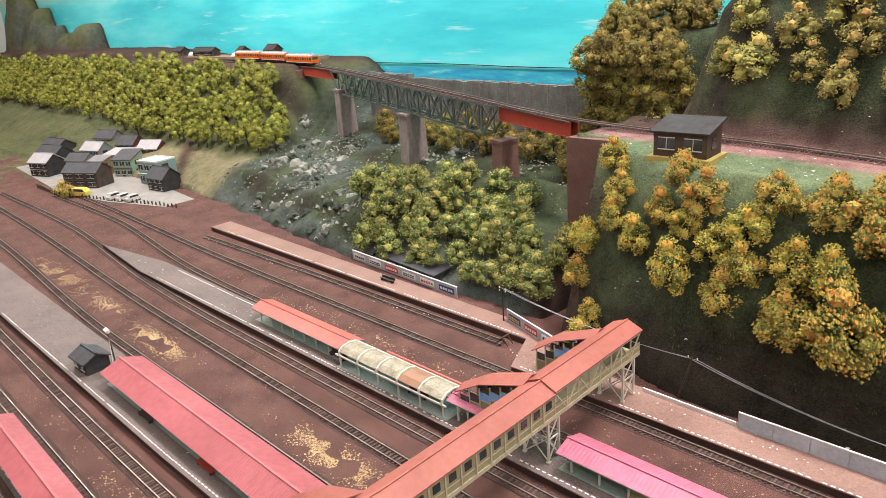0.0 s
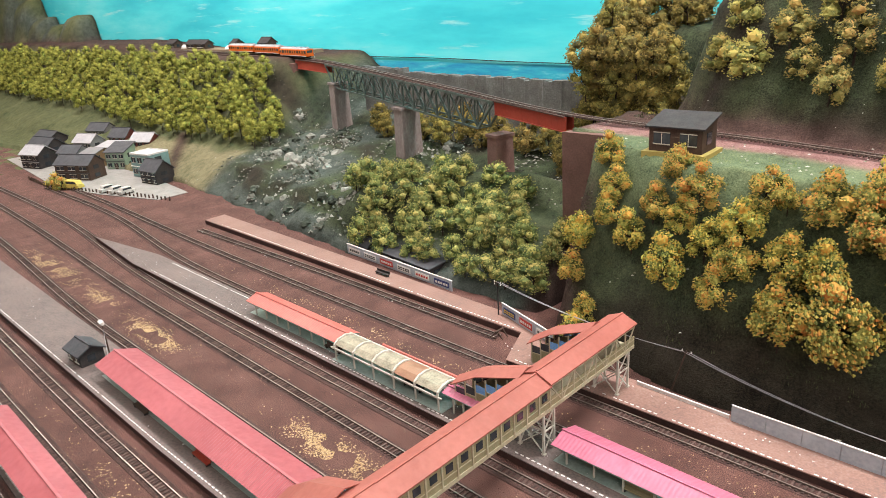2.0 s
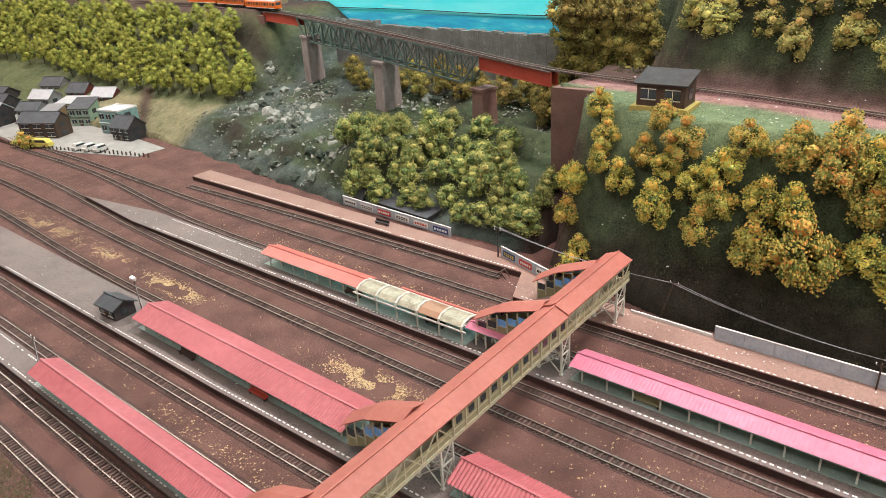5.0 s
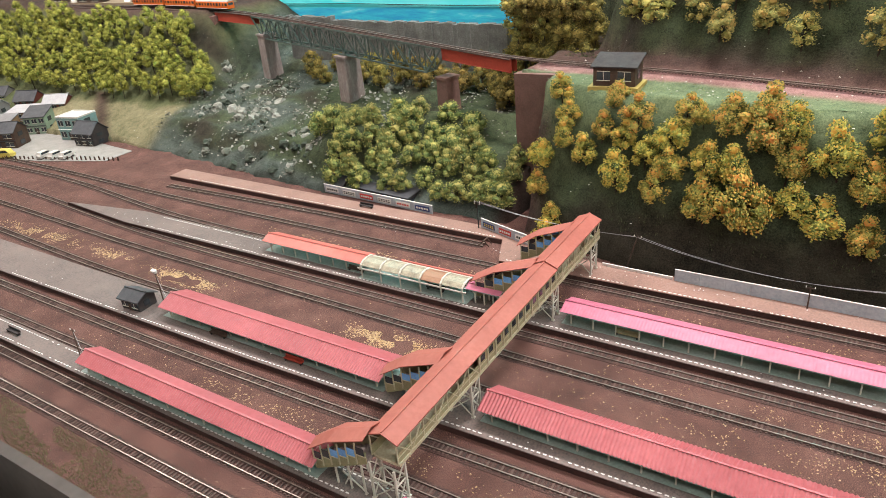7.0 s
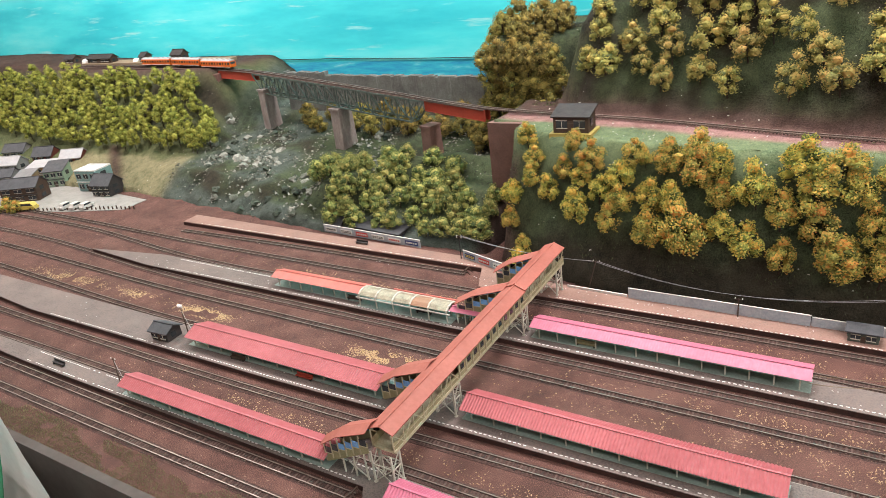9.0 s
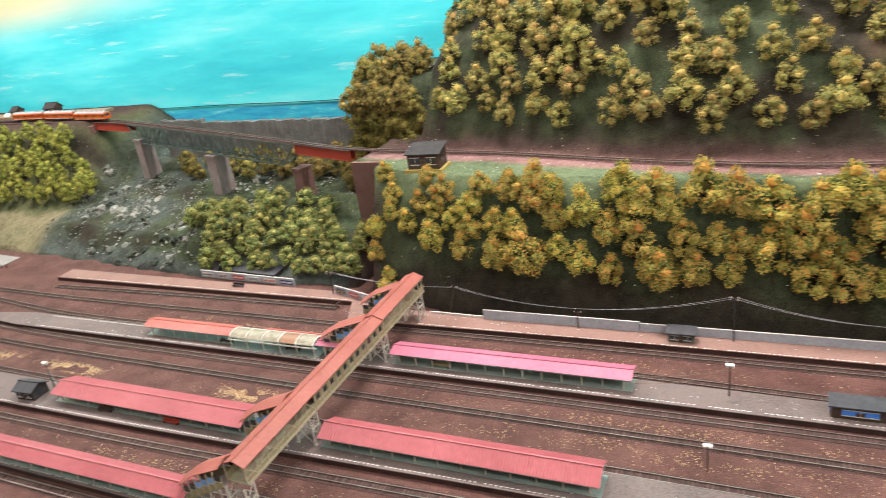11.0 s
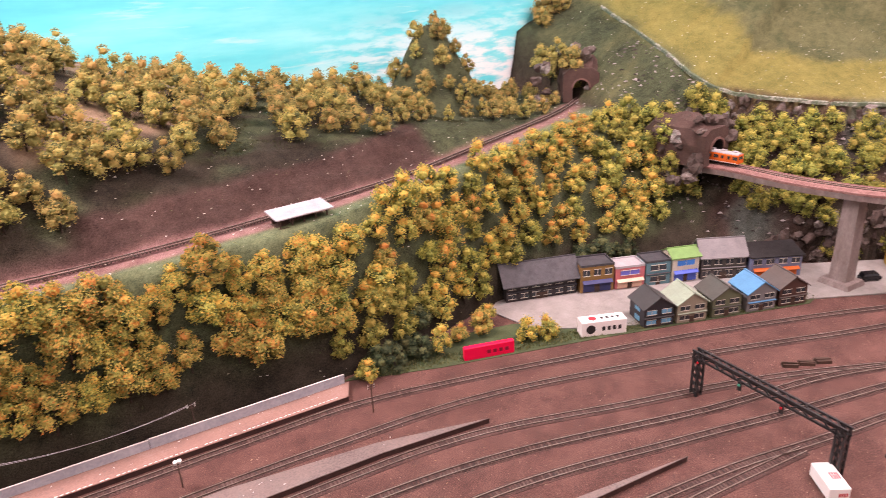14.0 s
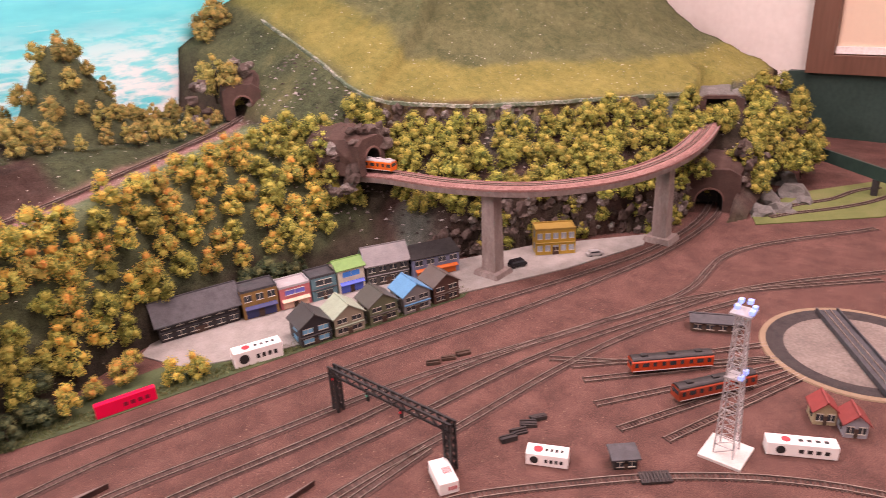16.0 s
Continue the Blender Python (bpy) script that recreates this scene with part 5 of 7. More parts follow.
green = tree_kind("gorge_tree", "green tree tinged with yellow in the gorge", "tree", "trees in the gorge", "leaf_green", 0.034, 0.032, 0.040, seed=120)
plant(green, spread(100, (-1.12, -0.33), (1.17, 1.46), 0.058, lambda x, y, z, d: z > 0.02 and (x > -0.95 or y > 1.3) and (x < -0.5 or y < 1.33)), (0.85, 1.2))
olive = tree_kind("gorge_tree", "olive-brown tree under the truss bridge", "tree", "trees in the gorge", "leaf_brown", 0.034, 0.034, 0.040, variants=3, seed=150)
plant(olive, spread(26, (-1.62, -0.5), (1.72, 1.88), 0.07, lambda x, y, z, d: True), (0.9, 1.3))
hedge = tree_kind("bank_tree", "tall olive-green tree in the row below the upper line", "tree", "trees below the upper line", "leaf_olive", 0.036, 0.052, 0.075, seed=180)
plant(hedge, spread(250, (-6.2, -1.95), (1.53, 1.76), 0.066, lambda x, y, z, d: 0.10 < z < 0.38 and (x < -2.15 or y < 1.70)), (0.85, 1.15))
east = tree_kind("slope_tree", "yellow-green tree on the slope behind the viaduct", "tree", "trees behind the viaduct", "leaf_east", 0.038, 0.036, 0.044, seed=210)
plant(east, spread(150, (3.1, 4.5), (0.38, 1.3), 0.056, lambda x, y, z, d: -0.26 < d < -0.03 and z > 0.14 and x + y > 3.98 and (x < 4.32 or y < 0.35)), (0.9, 1.25))
plant(east, spread(16, (4.25, 4.95), (0.05, 0.42), 0.075, lambda x, y, z, d: -0.30 < d < -0.02 and z > 0.05 and (x > 4.5 or z < 0.26)), (1.0, 1.4))
plant(east, spread(16, (3.3, 4.0), (0.35, 0.8), 0.09, lambda x, y, z, d: 0.03 < z < 0.12 and y > 0.5), (0.7, 1.0))
knoll = tree_kind("knoll_tree", "small autumn tree beside the round knoll", "tree", "trees by the knoll", "leaf_hill", 0.028, 0.028, 0.036, variants=3, seed=240)
plant(knoll, spread(64, (2.15, 2.9), (1.62, 2.1), 0.062, lambda x, y, z, d: y > up_y(x) + 0.06 and (z < 0.56 or random.random() < 0.5) and d < -0.05), (0.8, 1.3))
plant(knoll, [(2.98, 1.90, 0.50), (3.0, 1.98, 0.52), (2.97, 1.82, 0.50), (3.16, 2.12, 0.74), (3.12, 2.14, 0.71), (2.99, 1.74, 0.47), (3.19, 2.08, 0.74), (3.20, 2.15, 0.76), (3.09, 2.10, 0.68), (2.93, 1.80, 0.56), (2.95, 1.74, 0.54), (3.90, 1.72, 0.80), (4.1, 1.45, 0.79), (4.2, 1.3, 0.78), (4.28, 1.33, 0.79), (4.5, 1.2, 0.80)], (1.2, 1.7))
bush = tree_kind("shrub", "dark green shrub at the foot of the bank", "shrub", "shrubs", "leaf_dark", 0.030, 0.034, 0.030, variants=3, seed=270)
plant(bush, [(1.80, 1.04, 0), (1.86, 1.07, 0.02), (1.90, 1.10, 0.06), (1.88, 1.05, 0), (1.76, 1.05, 0), (2.62, 1.19, 0.03), (2.68, 1.18, 0.03), (2.72, 1.16, 0.03), (2.56, 1.21, 0.04)], (0.9, 1.4))
plant(gold2, [(1.93, 1.035, 0), (2.0, 1.06, 0), (2.08, 1.06, 0), (2.12, 1.10, 0.01), (1.72, 1.03, 0), (2.16, 0.965, -0.01), (2.22, 0.945, -0.015), (-0.165, 1.09, 0.0), (-2.60, 0.955, -0.012), (-2.66, 0.95, -0.012)], (0.7, 0.95))


# rock face and bushes where the land drops below the field and behind the street
def cliff_spots(n, gap, xr, yr, drop=0.07):
    X, Y = np.random.uniform(*xr, 30000), np.random.uniform(*yr, 30000)
    Zt, D = heights(X, Y)
    lows = [heights(X + a, Y + b)[0] for a, b in ((0, -0.03), (-0.03, 0))]
    out = []
    for x, y, zt, d, la, lb in zip(X, Y, Zt, D, *lows):
        lo = max(min(la, lb), 0.0)
        if -0.5 < d < 0.01 and zt - lo > drop and x > 2.95:
            z = random.uniform(lo, zt - 0.01)
            if all((x - a) ** 2 + (y - b) ** 2 + (z - c) ** 2 > gap * gap for a, b, c in out):
                out.append((x, y, z))
                if len(out) >= n:
                    break
    return out


def cliff_rocks():
    rng = random.Random(77)
    verts, faces = [], []
    spots = [(p, 1.0) for p in cliff_spots(520, 0.022, (2.98, 4.9), (0.3, 1.75))]
    # heaps beside and over the tunnel mouths
    for (x0, x1), (y0, y1), (z0, z1), n in (((2.92, 2.985), (1.12, 1.30), (0.24, 0.42), 24), ((2.99, 3.14), (1.15, 1.32), (0.415, 0.455), 8), ((3.11, 3.16), (1.13, 1.25), (0.28, 0.43), 22), ((2.80, 2.89), (1.72, 1.80), (0.44, 0.60), 10), ((2.88, 3.06), (1.72, 1.84), (0.59, 0.64), 5), ((4.16, 4.34), (0.24, 0.33), (0.02, 0.26), 46)):
        spots += [((rng.uniform(x0, x1), rng.uniform(y0, y1), rng.uniform(z0, z1)), 1.15) for _ in range(n)]
    for (x, y, z), size in spots:
        base = len(verts)
        off = Vector((rng.random() * 40, rng.random() * 40, rng.random() * 40))
        r = rng.uniform(0.011, 0.026) * size
        sx, sz = rng.uniform(0.8, 1.5), rng.uniform(0.6, 1.2)
        for p in ICO_V:
            k = 1 + 0.7 * noise.noise(p * 1.6 + off)
            verts.append((x + p.x * r * k * sx, y - 0.012 + p.y * r * k * 0.7, z + p.z * r * k * sz))
        faces.extend([base + q for q in f] for f in ICO_F)
    me = bpy.data.meshes.new("cliff_rocks")
    me.from_pydata(verts, [], faces)
    me.materials.append(mat("cracked_dark_rock", ((0.03, 0.024, 0.02), (0.07, 0.05, 0.042), (0.11, 0.09, 0.078), (0.30, 0.29, 0.27)), 34, 0.9, 1.0, 240, island=0.4, contrast=1.0, bump_scale=0.006))
    tagged(new("cliff_rocks", me), "broken dark rock with pale cracks below the field", "rock", kind="stuff")


def gorge_rocks():
    rng = random.Random(91)
    verts, faces = [], []
    X, Y = np.random.uniform(-2.0, -0.75, 1500), np.random.uniform(1.2, 1.78, 1500)
    for x, y, z in zip(X, Y, heights(X, Y)[0]):
        if z < 0.01 or noise.noise((x * 4, y * 4, 5)) < -0.15 or (x > -1.0 and y < 1.5):
            continue
        base = len(verts)
        r = rng.uniform(0.003, 0.0085) if rng.random() < 0.9 else rng.uniform(0.012, 0.022)
        off = Vector((rng.random() * 40, rng.random() * 40, rng.random() * 40))
        for p in ICO_V if r > 0.01 else SML_V:
            k = 1 + 0.7 * noise.noise(p * 1.6 + off)
            verts.append((x + p.x * r * k, y + p.y * r * k, z + p.z * r * k * 0.8))
        faces.extend([base + q for q in f] for f in (ICO_F if r > 0.01 else SML_F))
    me = bpy.data.meshes.new("gorge_rocks")
    me.from_pydata(verts, [], faces)
    me.materials.append(mat("mossy_gorge_stone", ((0.02, 0.028, 0.02), (0.06, 0.075, 0.055), (0.17, 0.18, 0.15), (0.32, 0.32, 0.28)), 40, 0.9, 0.8, 260, island=0.6, contrast=1.0, bump_scale=0.005))
    tagged(new("gorge_rocks", me), "mossy grey stones strewn over the gorge slope", "rock", kind="stuff")


cliff_rocks()
gorge_rocks()
plant(east, spread(16, (4.16, 4.62), (0.18, 0.38), 0.062, lambda x, y, z, d: z > 0.0 and y < 0.30 + 0.25 * (x - 4.16)), (0.9, 1.2))
under = [s for s in cliff_spots(60, 0.075, (3.25, 4.3), (0.42, 1.1)) if s[2] < 0.22]
plant(east, [(x, y - 0.02, z - 0.02) for x, y, z in under[:26]], (0.7, 1.0))
plant(east, [(2.93, 1.20, 0.27), (2.95, 1.25, 0.36), (2.99, 1.30, 0.40), (2.91, 1.30, 0.33), (3.17, 1.15, 0.30), (3.20, 1.10, 0.30), (4.02, 0.36, 0.14), (4.20, 0.29, 0.02), (4.24, 0.26, 0.06), (4.18, 0.33, 0.15)], (0.8, 1.1))


# ---- fences and signs along the side platform ----
def fence_run(x0, x1, y0, y1, n, h, label, z=0.0146, material="grey_fence"):
    f = thing("fence", (x0, y0, z), label, "fence", "platform fences")
    d = Vector(((x1 - x0) / n, (y1 - y0) / n, 0))
    for k in range(n):
        a, b = d * k, d * (k + 1)
        bm = bmesh.new()
        bar(bm, a + d * 0.01 + Vector((0, 0, h / 2)), b - d * 0.01 + Vector((0, 0, h / 2)), 0.0016, h)
        part("panel", bm, M[material], f)
        bm = bmesh.new()
        bar(bm, a + Vector((0, 0.0016, 0)), a + Vector((0, 0.0016, h + 0.001)), 0.0024)
        part("post", bm, M[material], f)
    bm = bmesh.new()
    bar(bm, Vector((0, 0, h + 0.0008)), d * n + Vector((0, 0, h + 0.0008)), 0.003, 0.0016)
    part("top_rail", bm, M["white"], f, "pale top rail")
    return f


fence_run(0.177, 0.592, 1.030, 1.030, 8, 0.027, "blue-grey panel fence at the back of the platform")
fence_run(0.594, 1.20, 1.032, 1.034, 11, 0.022, "lower blue-grey panel fence at the back of the platform")
fence_run(1.202, 1.655, 1.034, 1.032, 9, 0.024, "weathered blue-grey panel fence near the platform's end")
fence_run(0.01, 0.172, 1.036, 1.033, 6, 0.005, "low pale kerb rail behind the platform", material="white")


def sign_fence(x0, x1, y0, y1, boards, label):
    f = fence_run(x0, x1, y0, y1, max(2, len(boards)), 0.026, label)
    n = len(boards)
    for k, (back, ink, rows) in enumerate(boards):
        a = Vector(((x1 - x0) * (k + 0.14) / n, (y1 - y0) * (k + 0.14) / n - 0.0022, 0.004))
        b = Vector(((x1 - x0) * (k + 0.86) / n, (y1 - y0) * (k + 0.86) / n - 0.0022, 0.004))
        up = Vector((0, 0, 0.009))
        bm = bmesh.new()
        bar(bm, a + up, b + up, 0.0012, 0.014)
        board = part("signboard", bm, back, f)
        for r in range(rows):
            for q in range(5):
                p0, p1 = a.lerp(b, 0.08 + 0.18 * q), a.lerp(b, 0.08 + 0.18 * q + 0.12)
                z = Vector((0, -0.0008, 0.004 + 0.0095 * (r + 0.5) / rows))
                bm = bmesh.new()
                bar(bm, p0 + z, p1 + z, 0.0006, 0.0055 / rows)
                part("lettering_bar", bm, ink, board)


wb, rd, nv, yl = paint("white_sign", (0.7, 0.69, 0.66)), paint("red_sign", (0.5, 0.05, 0.04)), paint("navy_sign", (0.03, 0.05, 0.16)), paint("yellow_sign", (0.6, 0.45, 0.05))
ink = M["black"]
sign_fence(-0.945, -0.525, 1.158, 1.135, [(wb, ink, 1), (wb, ink, 2), (rd, wb, 1), (wb, ink, 2), (wb, rd, 1), (nv, wb, 1)], "grey fence hung with small weathered signboards")
sign_fence(-0.355, -0.185, 1.112, 1.060, [(nv, yl, 2), (rd, wb, 1), (wb, ink, 1)], "short grey fence with three coloured signboards")


# ---- small buildings ----
def house(at, w, d, h, wall, roof, label, turn=0.0, kind="gable_x", ridge=None, storeys=2, shop=None, panes=3, group="street houses", glass=None, eave=0.006, name="house"):
    """A model house; its front faces local -y. at: the front's middle at the ground."""
    t = thing(name, at, label, "house", group, turn=turn)
    ridge = ridge or h * 1.35
    bm = bmesh.new()
    if kind == "gable_x":
        prism(bm, ((0, 0), (d, 0), (d, h), (d / 2, ridge - 0.002), (0, h)), "x", -w / 2, w / 2)
    elif kind == "gable_y":
        prism(bm, ((-w / 2, 0), (w / 2, 0), (w / 2, h), (0, ridge - 0.002), (-w / 2, h)), "y", 0, d)
    elif kind == "mono":
        prism(bm, ((0, 0), (d, 0), (d, ridge - 0.001), (0, h)), "x", -w / 2, w / 2)
    else:
        box(bm, -w / 2, w / 2, 0, d, 0, h)
    part("wall", bm, wall, t)
    bm = bmesh.new()
    e = eave
    if kind == "gable_x":
        k = (ridge - h) / (d / 2)
        prism(bm, ((-e, h - k * e), (d / 2, ridge), (d + e, h - k * e), (d + e, h - k * e + 0.003), (d / 2, ridge + 0.003), (-e, h - k * e + 0.003)), "x", -w / 2 - e, w / 2 + e)
        bar(bm, (-w / 2 - e, d / 2, ridge + 0.003), (w / 2 + e, d / 2, ridge + 0.003), 0.004, 0.003)
    elif kind == "gable_y":
        k = (ridge - h) / (w / 2)
        prism(bm, ((-w / 2 - e, h - k * e), (0, ridge), (w / 2 + e, h - k * e), (w / 2 + e, h - k * e + 0.003), (0, ridge + 0.003), (-w / 2 - e, h - k * e + 0.003)), "y", -e, d + e)
        bar(bm, (0, -e, ridge + 0.003), (0, d + e, ridge + 0.003), 0.004, 0.003)
    elif kind == "mono":
        k = (ridge - h) / d
        prism(bm, ((-e, h - k * e), (d + e, ridge + k * e), (d + e, ridge + k * e + 0.003), (-e, h - k * e + 0.003)), "x", -w / 2 - e, w / 2 + e)
    else:
        box(bm, -w / 2 - 0.001, w / 2 + 0.001, -0.001, d + 0.001, h, h + 0.002)
        for y0, y1, x0, x1 in ((-0.001, 0.002, -w / 2, w / 2), (d - 0.002, d + 0.001, -w / 2, w / 2), (0, d, -w / 2 - 0.001, -w / 2 + 0.002), (0, d, w / 2 - 0.002, w / 2 + 0.001)):
            box(bm, x0, x1, y0, y1, h + 0.002, h + 0.007)
    part("roof", bm, roof, t)
    gl = glass or M["glassy"]
    for s in range(storeys):
        z0 = h * (s + 0.30) / storeys
        z1 = h * (s + 0.78) / storeys
        if s == 0 and shop:
            bm = bmesh.new()
            box(bm, -w * 0.42, w * 0.42, -0.0015, 0.001, 0.002, h / storeys * 0.78)
            part("shopfront", bm, shop, t)
            bm = bmesh.new()
            prism(bm, ((-0.012, h / storeys * 0.78), (0.0, h / storeys * 0.95), (0.0, h / storeys * 0.9), (-0.012, h / storeys * 0.74)), "x", -w * 0.45, w * 0.45)
            part("awning", bm, shop, t)
            continue
        for k in range(panes):
            a = -w / 2 + w * (k + 0.18) / panes
            b = -w / 2 + w * (k + 0.82) / panes
            bm = bmesh.new()
            box(bm, a, b, -0.0012, 0.001, z0, z1)
            win = part("window", bm, gl, t)
            bm = bmesh.new()
            bar(bm, (a, -0.0016, z0), (b, -0.0016, z0), 0.0018)
            bar(bm, (a, -0.0016, z1), (b, -0.0016, z1), 0.0014)
            bar(bm, ((a + b) / 2, -0.0014, z0), ((a + b) / 2, -0.0014, z1), 0.001)
            part("window_frame", bm, M["pale_post"], win)
        for x in (-w / 2, w / 2):
            sg = 1 if x > 0 else -1
            bm = bmesh.new()
            box(bm, min(x, x + sg * 0.0012), max(x, x + sg * 0.0012), d * 0.3, d * 0.62, z0, z1)
            part("window", bm, gl, t)
    if storeys > 1 and not shop:
        bm = bmesh.new()
        bar(bm, (-w / 2, -0.003, h * 0.5), (w / 2, -0.003, h * 0.5), 0.006, 0.002)
        part("pent_roof", bm, roof, t)
    bm = bmesh.new()
    box(bm, -w * 0.08, w * 0.08, -0.0018, 0.001, 0.0, h / storeys * 0.62)
    part("door", bm, M["brown"], t)
    return t


# street and the eastern town
bm = bmesh.new()
prism(bm, ((2.17, 1.16), (2.21, 1.00), (2.36, 0.90), (2.45, 0.855), (2.95, 0.69), (3.30, 0.515), (3.62, 0.40), (3.72, 0.43), (3.40, 0.72), (3.15, 0.86), (2.75, 1.06), (2.25, 1.22)), "z", 0.001, 0.0045)
structure("street", bm, M["asphalt"], "pale grey street of the model town", "street")
bm = bmesh.new()
prism(bm, ((1.66, 1.06), (1.9, 0.975), (2.3, 0.865), (2.6, 0.775), (2.95, 0.665), (3.0, 0.68), (2.4, 0.92), (2.18, 1.06), (1.9, 1.12)), "z", 0.0006, 0.0016)
structure("verge", bm, M["grass"], "ragged green verge beside the tracks", "verge")
house((2.347, 1.140, 0.0045), 0.225, 0.09, 0.062, paint("charcoal_timber", (0.03, 0.028, 0.03)), M["slate"], "large charcoal merchant house with a grey tiled roof", -17, "gable_x", 0.105, panes=6, eave=0.012)
house((2.508, 1.074, 0.0045), 0.105, 0.075, 0.085, paint("ochre_stone", (0.26, 0.15, 0.05)), M["slate"], "ochre two-storey bank with navy shopfront", -21, "flat", shop=paint("navy_shop", (0.03, 0.04, 0.12)))
house((2.607, 1.037, 0.0045), 0.095, 0.07, 0.068, paint("coral_pink_wall", (0.55, 0.16, 0.17)), M["roof_grey"], "coral pink shop with a pale awning", -20, "flat", shop=paint("peach_awning", (0.7, 0.45, 0.33)), glass=paint("violet_window", (0.15, 0.16, 0.55)), panes=1)
house((2.693, 1.004, 0.0045), 0.080, 0.07, 0.075, paint("teal_wall", (0.10, 0.24, 0.28)), M["slate"], "teal shop with dark window band", -20, "flat", panes=1)
house((2.777, 0.972, 0.0045), 0.088, 0.07, 0.082, paint("ivory_wall", (0.66, 0.62, 0.5)), paint("apple_green_roof", (0.14, 0.30, 0.09)), "ivory shop with bright blue window under green roof", -20, "gable_x", 0.100, shop=paint("blue_shop", (0.06, 0.12, 0.5)), glass=paint("bright_blue_window", (0.03, 0.25, 0.75)), panes=1)
house((2.885, 0.918, 0.0045), 0.140, 0.085, 0.075, paint("dark_grey_boards", (0.07, 0.065, 0.06)), M["slate_light"], "dark boarded house under a light grey roof", -28, "gable_x", 0.118, panes=4)
house((3.02, 0.832, 0.0045), 0.160, 0.075, 0.070, paint("blue_grey_wall", (0.15, 0.18, 0.28)), M["black"], "blue-grey shop with an orange awning", -27, "mono", 0.085, shop=paint("orange_awning", (0.55, 0.12, 0.02)), panes=4)
for (x, y), wall, roof, lab, gl in (
        ((2.500, 0.816), (0.035, 0.035, 0.04), (0.06, 0.06, 0.06), "black house with light blue window bands", paint("sky_blue_window", (0.12, 0.40, 0.6))),
        ((2.593, 0.783), (0.30, 0.27, 0.2), (0.30, 0.38, 0.29), "beige house with a pale green gabled roof", None),
        ((2.697, 0.752), (0.13, 0.15, 0.09), (0.085, 0.085, 0.075), "olive house under a dark grey roof", None),
        ((2.801, 0.718), (0.20, 0.20, 0.2), (0.08, 0.28, 0.48), "grey house with a bright blue roof", None),
        ((2.900, 0.689), (0.09, 0.045, 0.035), (0.11, 0.09, 0.08), "brown boarded house with grey-brown roof", None)):
    house((x, y, 0.002), 0.088, 0.085, 0.058, paint(lab.split()[0] + "_house_wall", wall), paint(lab.split()[0] + "_house_roof", roof), lab, -18, "gable_y", 0.088, panes=2, glass=gl)
house((3.38, 0.606, 0.0045), 0.135, 0.07, 0.088, paint("mustard_wall", (0.50, 0.32, 0.05)), paint("mustard_roof", (0.36, 0.24, 0.06)), "mustard yellow corner building with rows of windows", -47, "flat", panes=5, glass=paint("pale_blue_glass", (0.35, 0.42, 0.5), 0.2))


# the western village
for at, w, d, h, wall, roof, turn, kind, rg, lab in (
        ((-2.607, 1.05, 0), 0.22, 0.11, 0.075, M["brown"], M["slate"], 27, "gable_x", 0.11, "long dark brown house with a slate roof"),
        ((-2.645, 1.254, 0), 0.12, 0.10, 0.085, paint("sage_wall", (0.26, 0.36, 0.27)), M["slate"], 30, "mono", 0.115, "sage green house with a sloping grey roof"),
        ((-2.36, 1.25, 0), 0.15, 0.12, 0.105, paint("sea_green_wall", (0.20, 0.33, 0.32)), M["roof_white"], 12, "flat", None, "sea green shop with a whitish flat roof"),
        ((-2.215, 1.215, 0), 0.13, 0.10, 0.06, M["dark"], M["slate"], 10, "gable_x", 0.10, "black timber house with grey hipped tiles"),
        ((-2.86, 1.30, 0), 0.15, 0.10, 0.075, paint("tan_wall", (0.30, 0.20, 0.11)), M["roof_grey"], 25, "mono", 0.09, "tan house with a pale flat-pitched roof"),
        ((-2.92, 1.14, 0), 0.14, 0.10, 0.075, paint("grey_wall", (0.25, 0.25, 0.25)), M["slate"], 25, "gable_x", 0.105, "grey house under a slate roof"),
        ((-3.12, 1.28, 0), 0.15, 0.10, 0.08, paint("grey_wall", (0.25, 0.25, 0.25)), M["roof_grey"], 20, "gable_x", 0.115, "grey house with a light grey roof"),
        ((-3.02, 1.42, 0.02), 0.14, 0.10, 0.07, paint("maroon_wall", (0.16, 0.05, 0.04)), M["slate"], 20, "gable_x", 0.11, "maroon house with slate roof up the lane"),
        ((-3.30, 1.12, 0), 0.20, 0.12, 0.07, M["dark"], M["slate"], 15, "gable_x", 0.11, "black timber farmhouse with slate roof"),
        ((-3.30, 1.42, 0.02), 0.16, 0.10, 0.08, paint("grey_wall", (0.25, 0.25, 0.25)), M["slate"], 20, "gable_x", 0.115, "grey house with dormer on the village edge"),
        ((-2.77, 1.43, 0.02), 0.14, 0.10, 0.07, paint("maroon_wall", (0.16, 0.05, 0.04)), M["roof_grey"], 25, "gable_x", 0.105, "maroon house under a pale grey roof"),
        ((-3.08, 1.02, 0), 0.15, 0.11, 0.075, M["dark"], M["roof_grey"], 20, "gable_x", 0.11, "black timber house with a pale grey roof"),
        ((-2.78, 1.17, 0), 0.10, 0.09, 0.07, paint("tan_wall", (0.30, 0.20, 0.11)), M["slate_light"], 27, "mono", 0.09, "small tan house behind the long brown one"),
        ((-3.55, 1.22, 0), 0.2, 0.12, 0.07, M["dark"], M["slate"], 10, "gable_x", 0.105, "dark farmhouse with weathered roof")):
    house((at[0] - 0.12, at[1], at[2]), w * 0.84, d * 0.86, h * 0.95, wall, roof, lab, turn, kind, rg and rg * 0.95, panes=3, group="village houses")
bm = bmesh.new()
prism(bm, ((-3.6, 1.02), (-2.7, 0.955), (-2.35, 1.02), (-2.05, 1.12), (-2.05, 1.24), (-2.5, 1.28), (-3.6, 1.30)), "z", 0.0005, 0.0025)
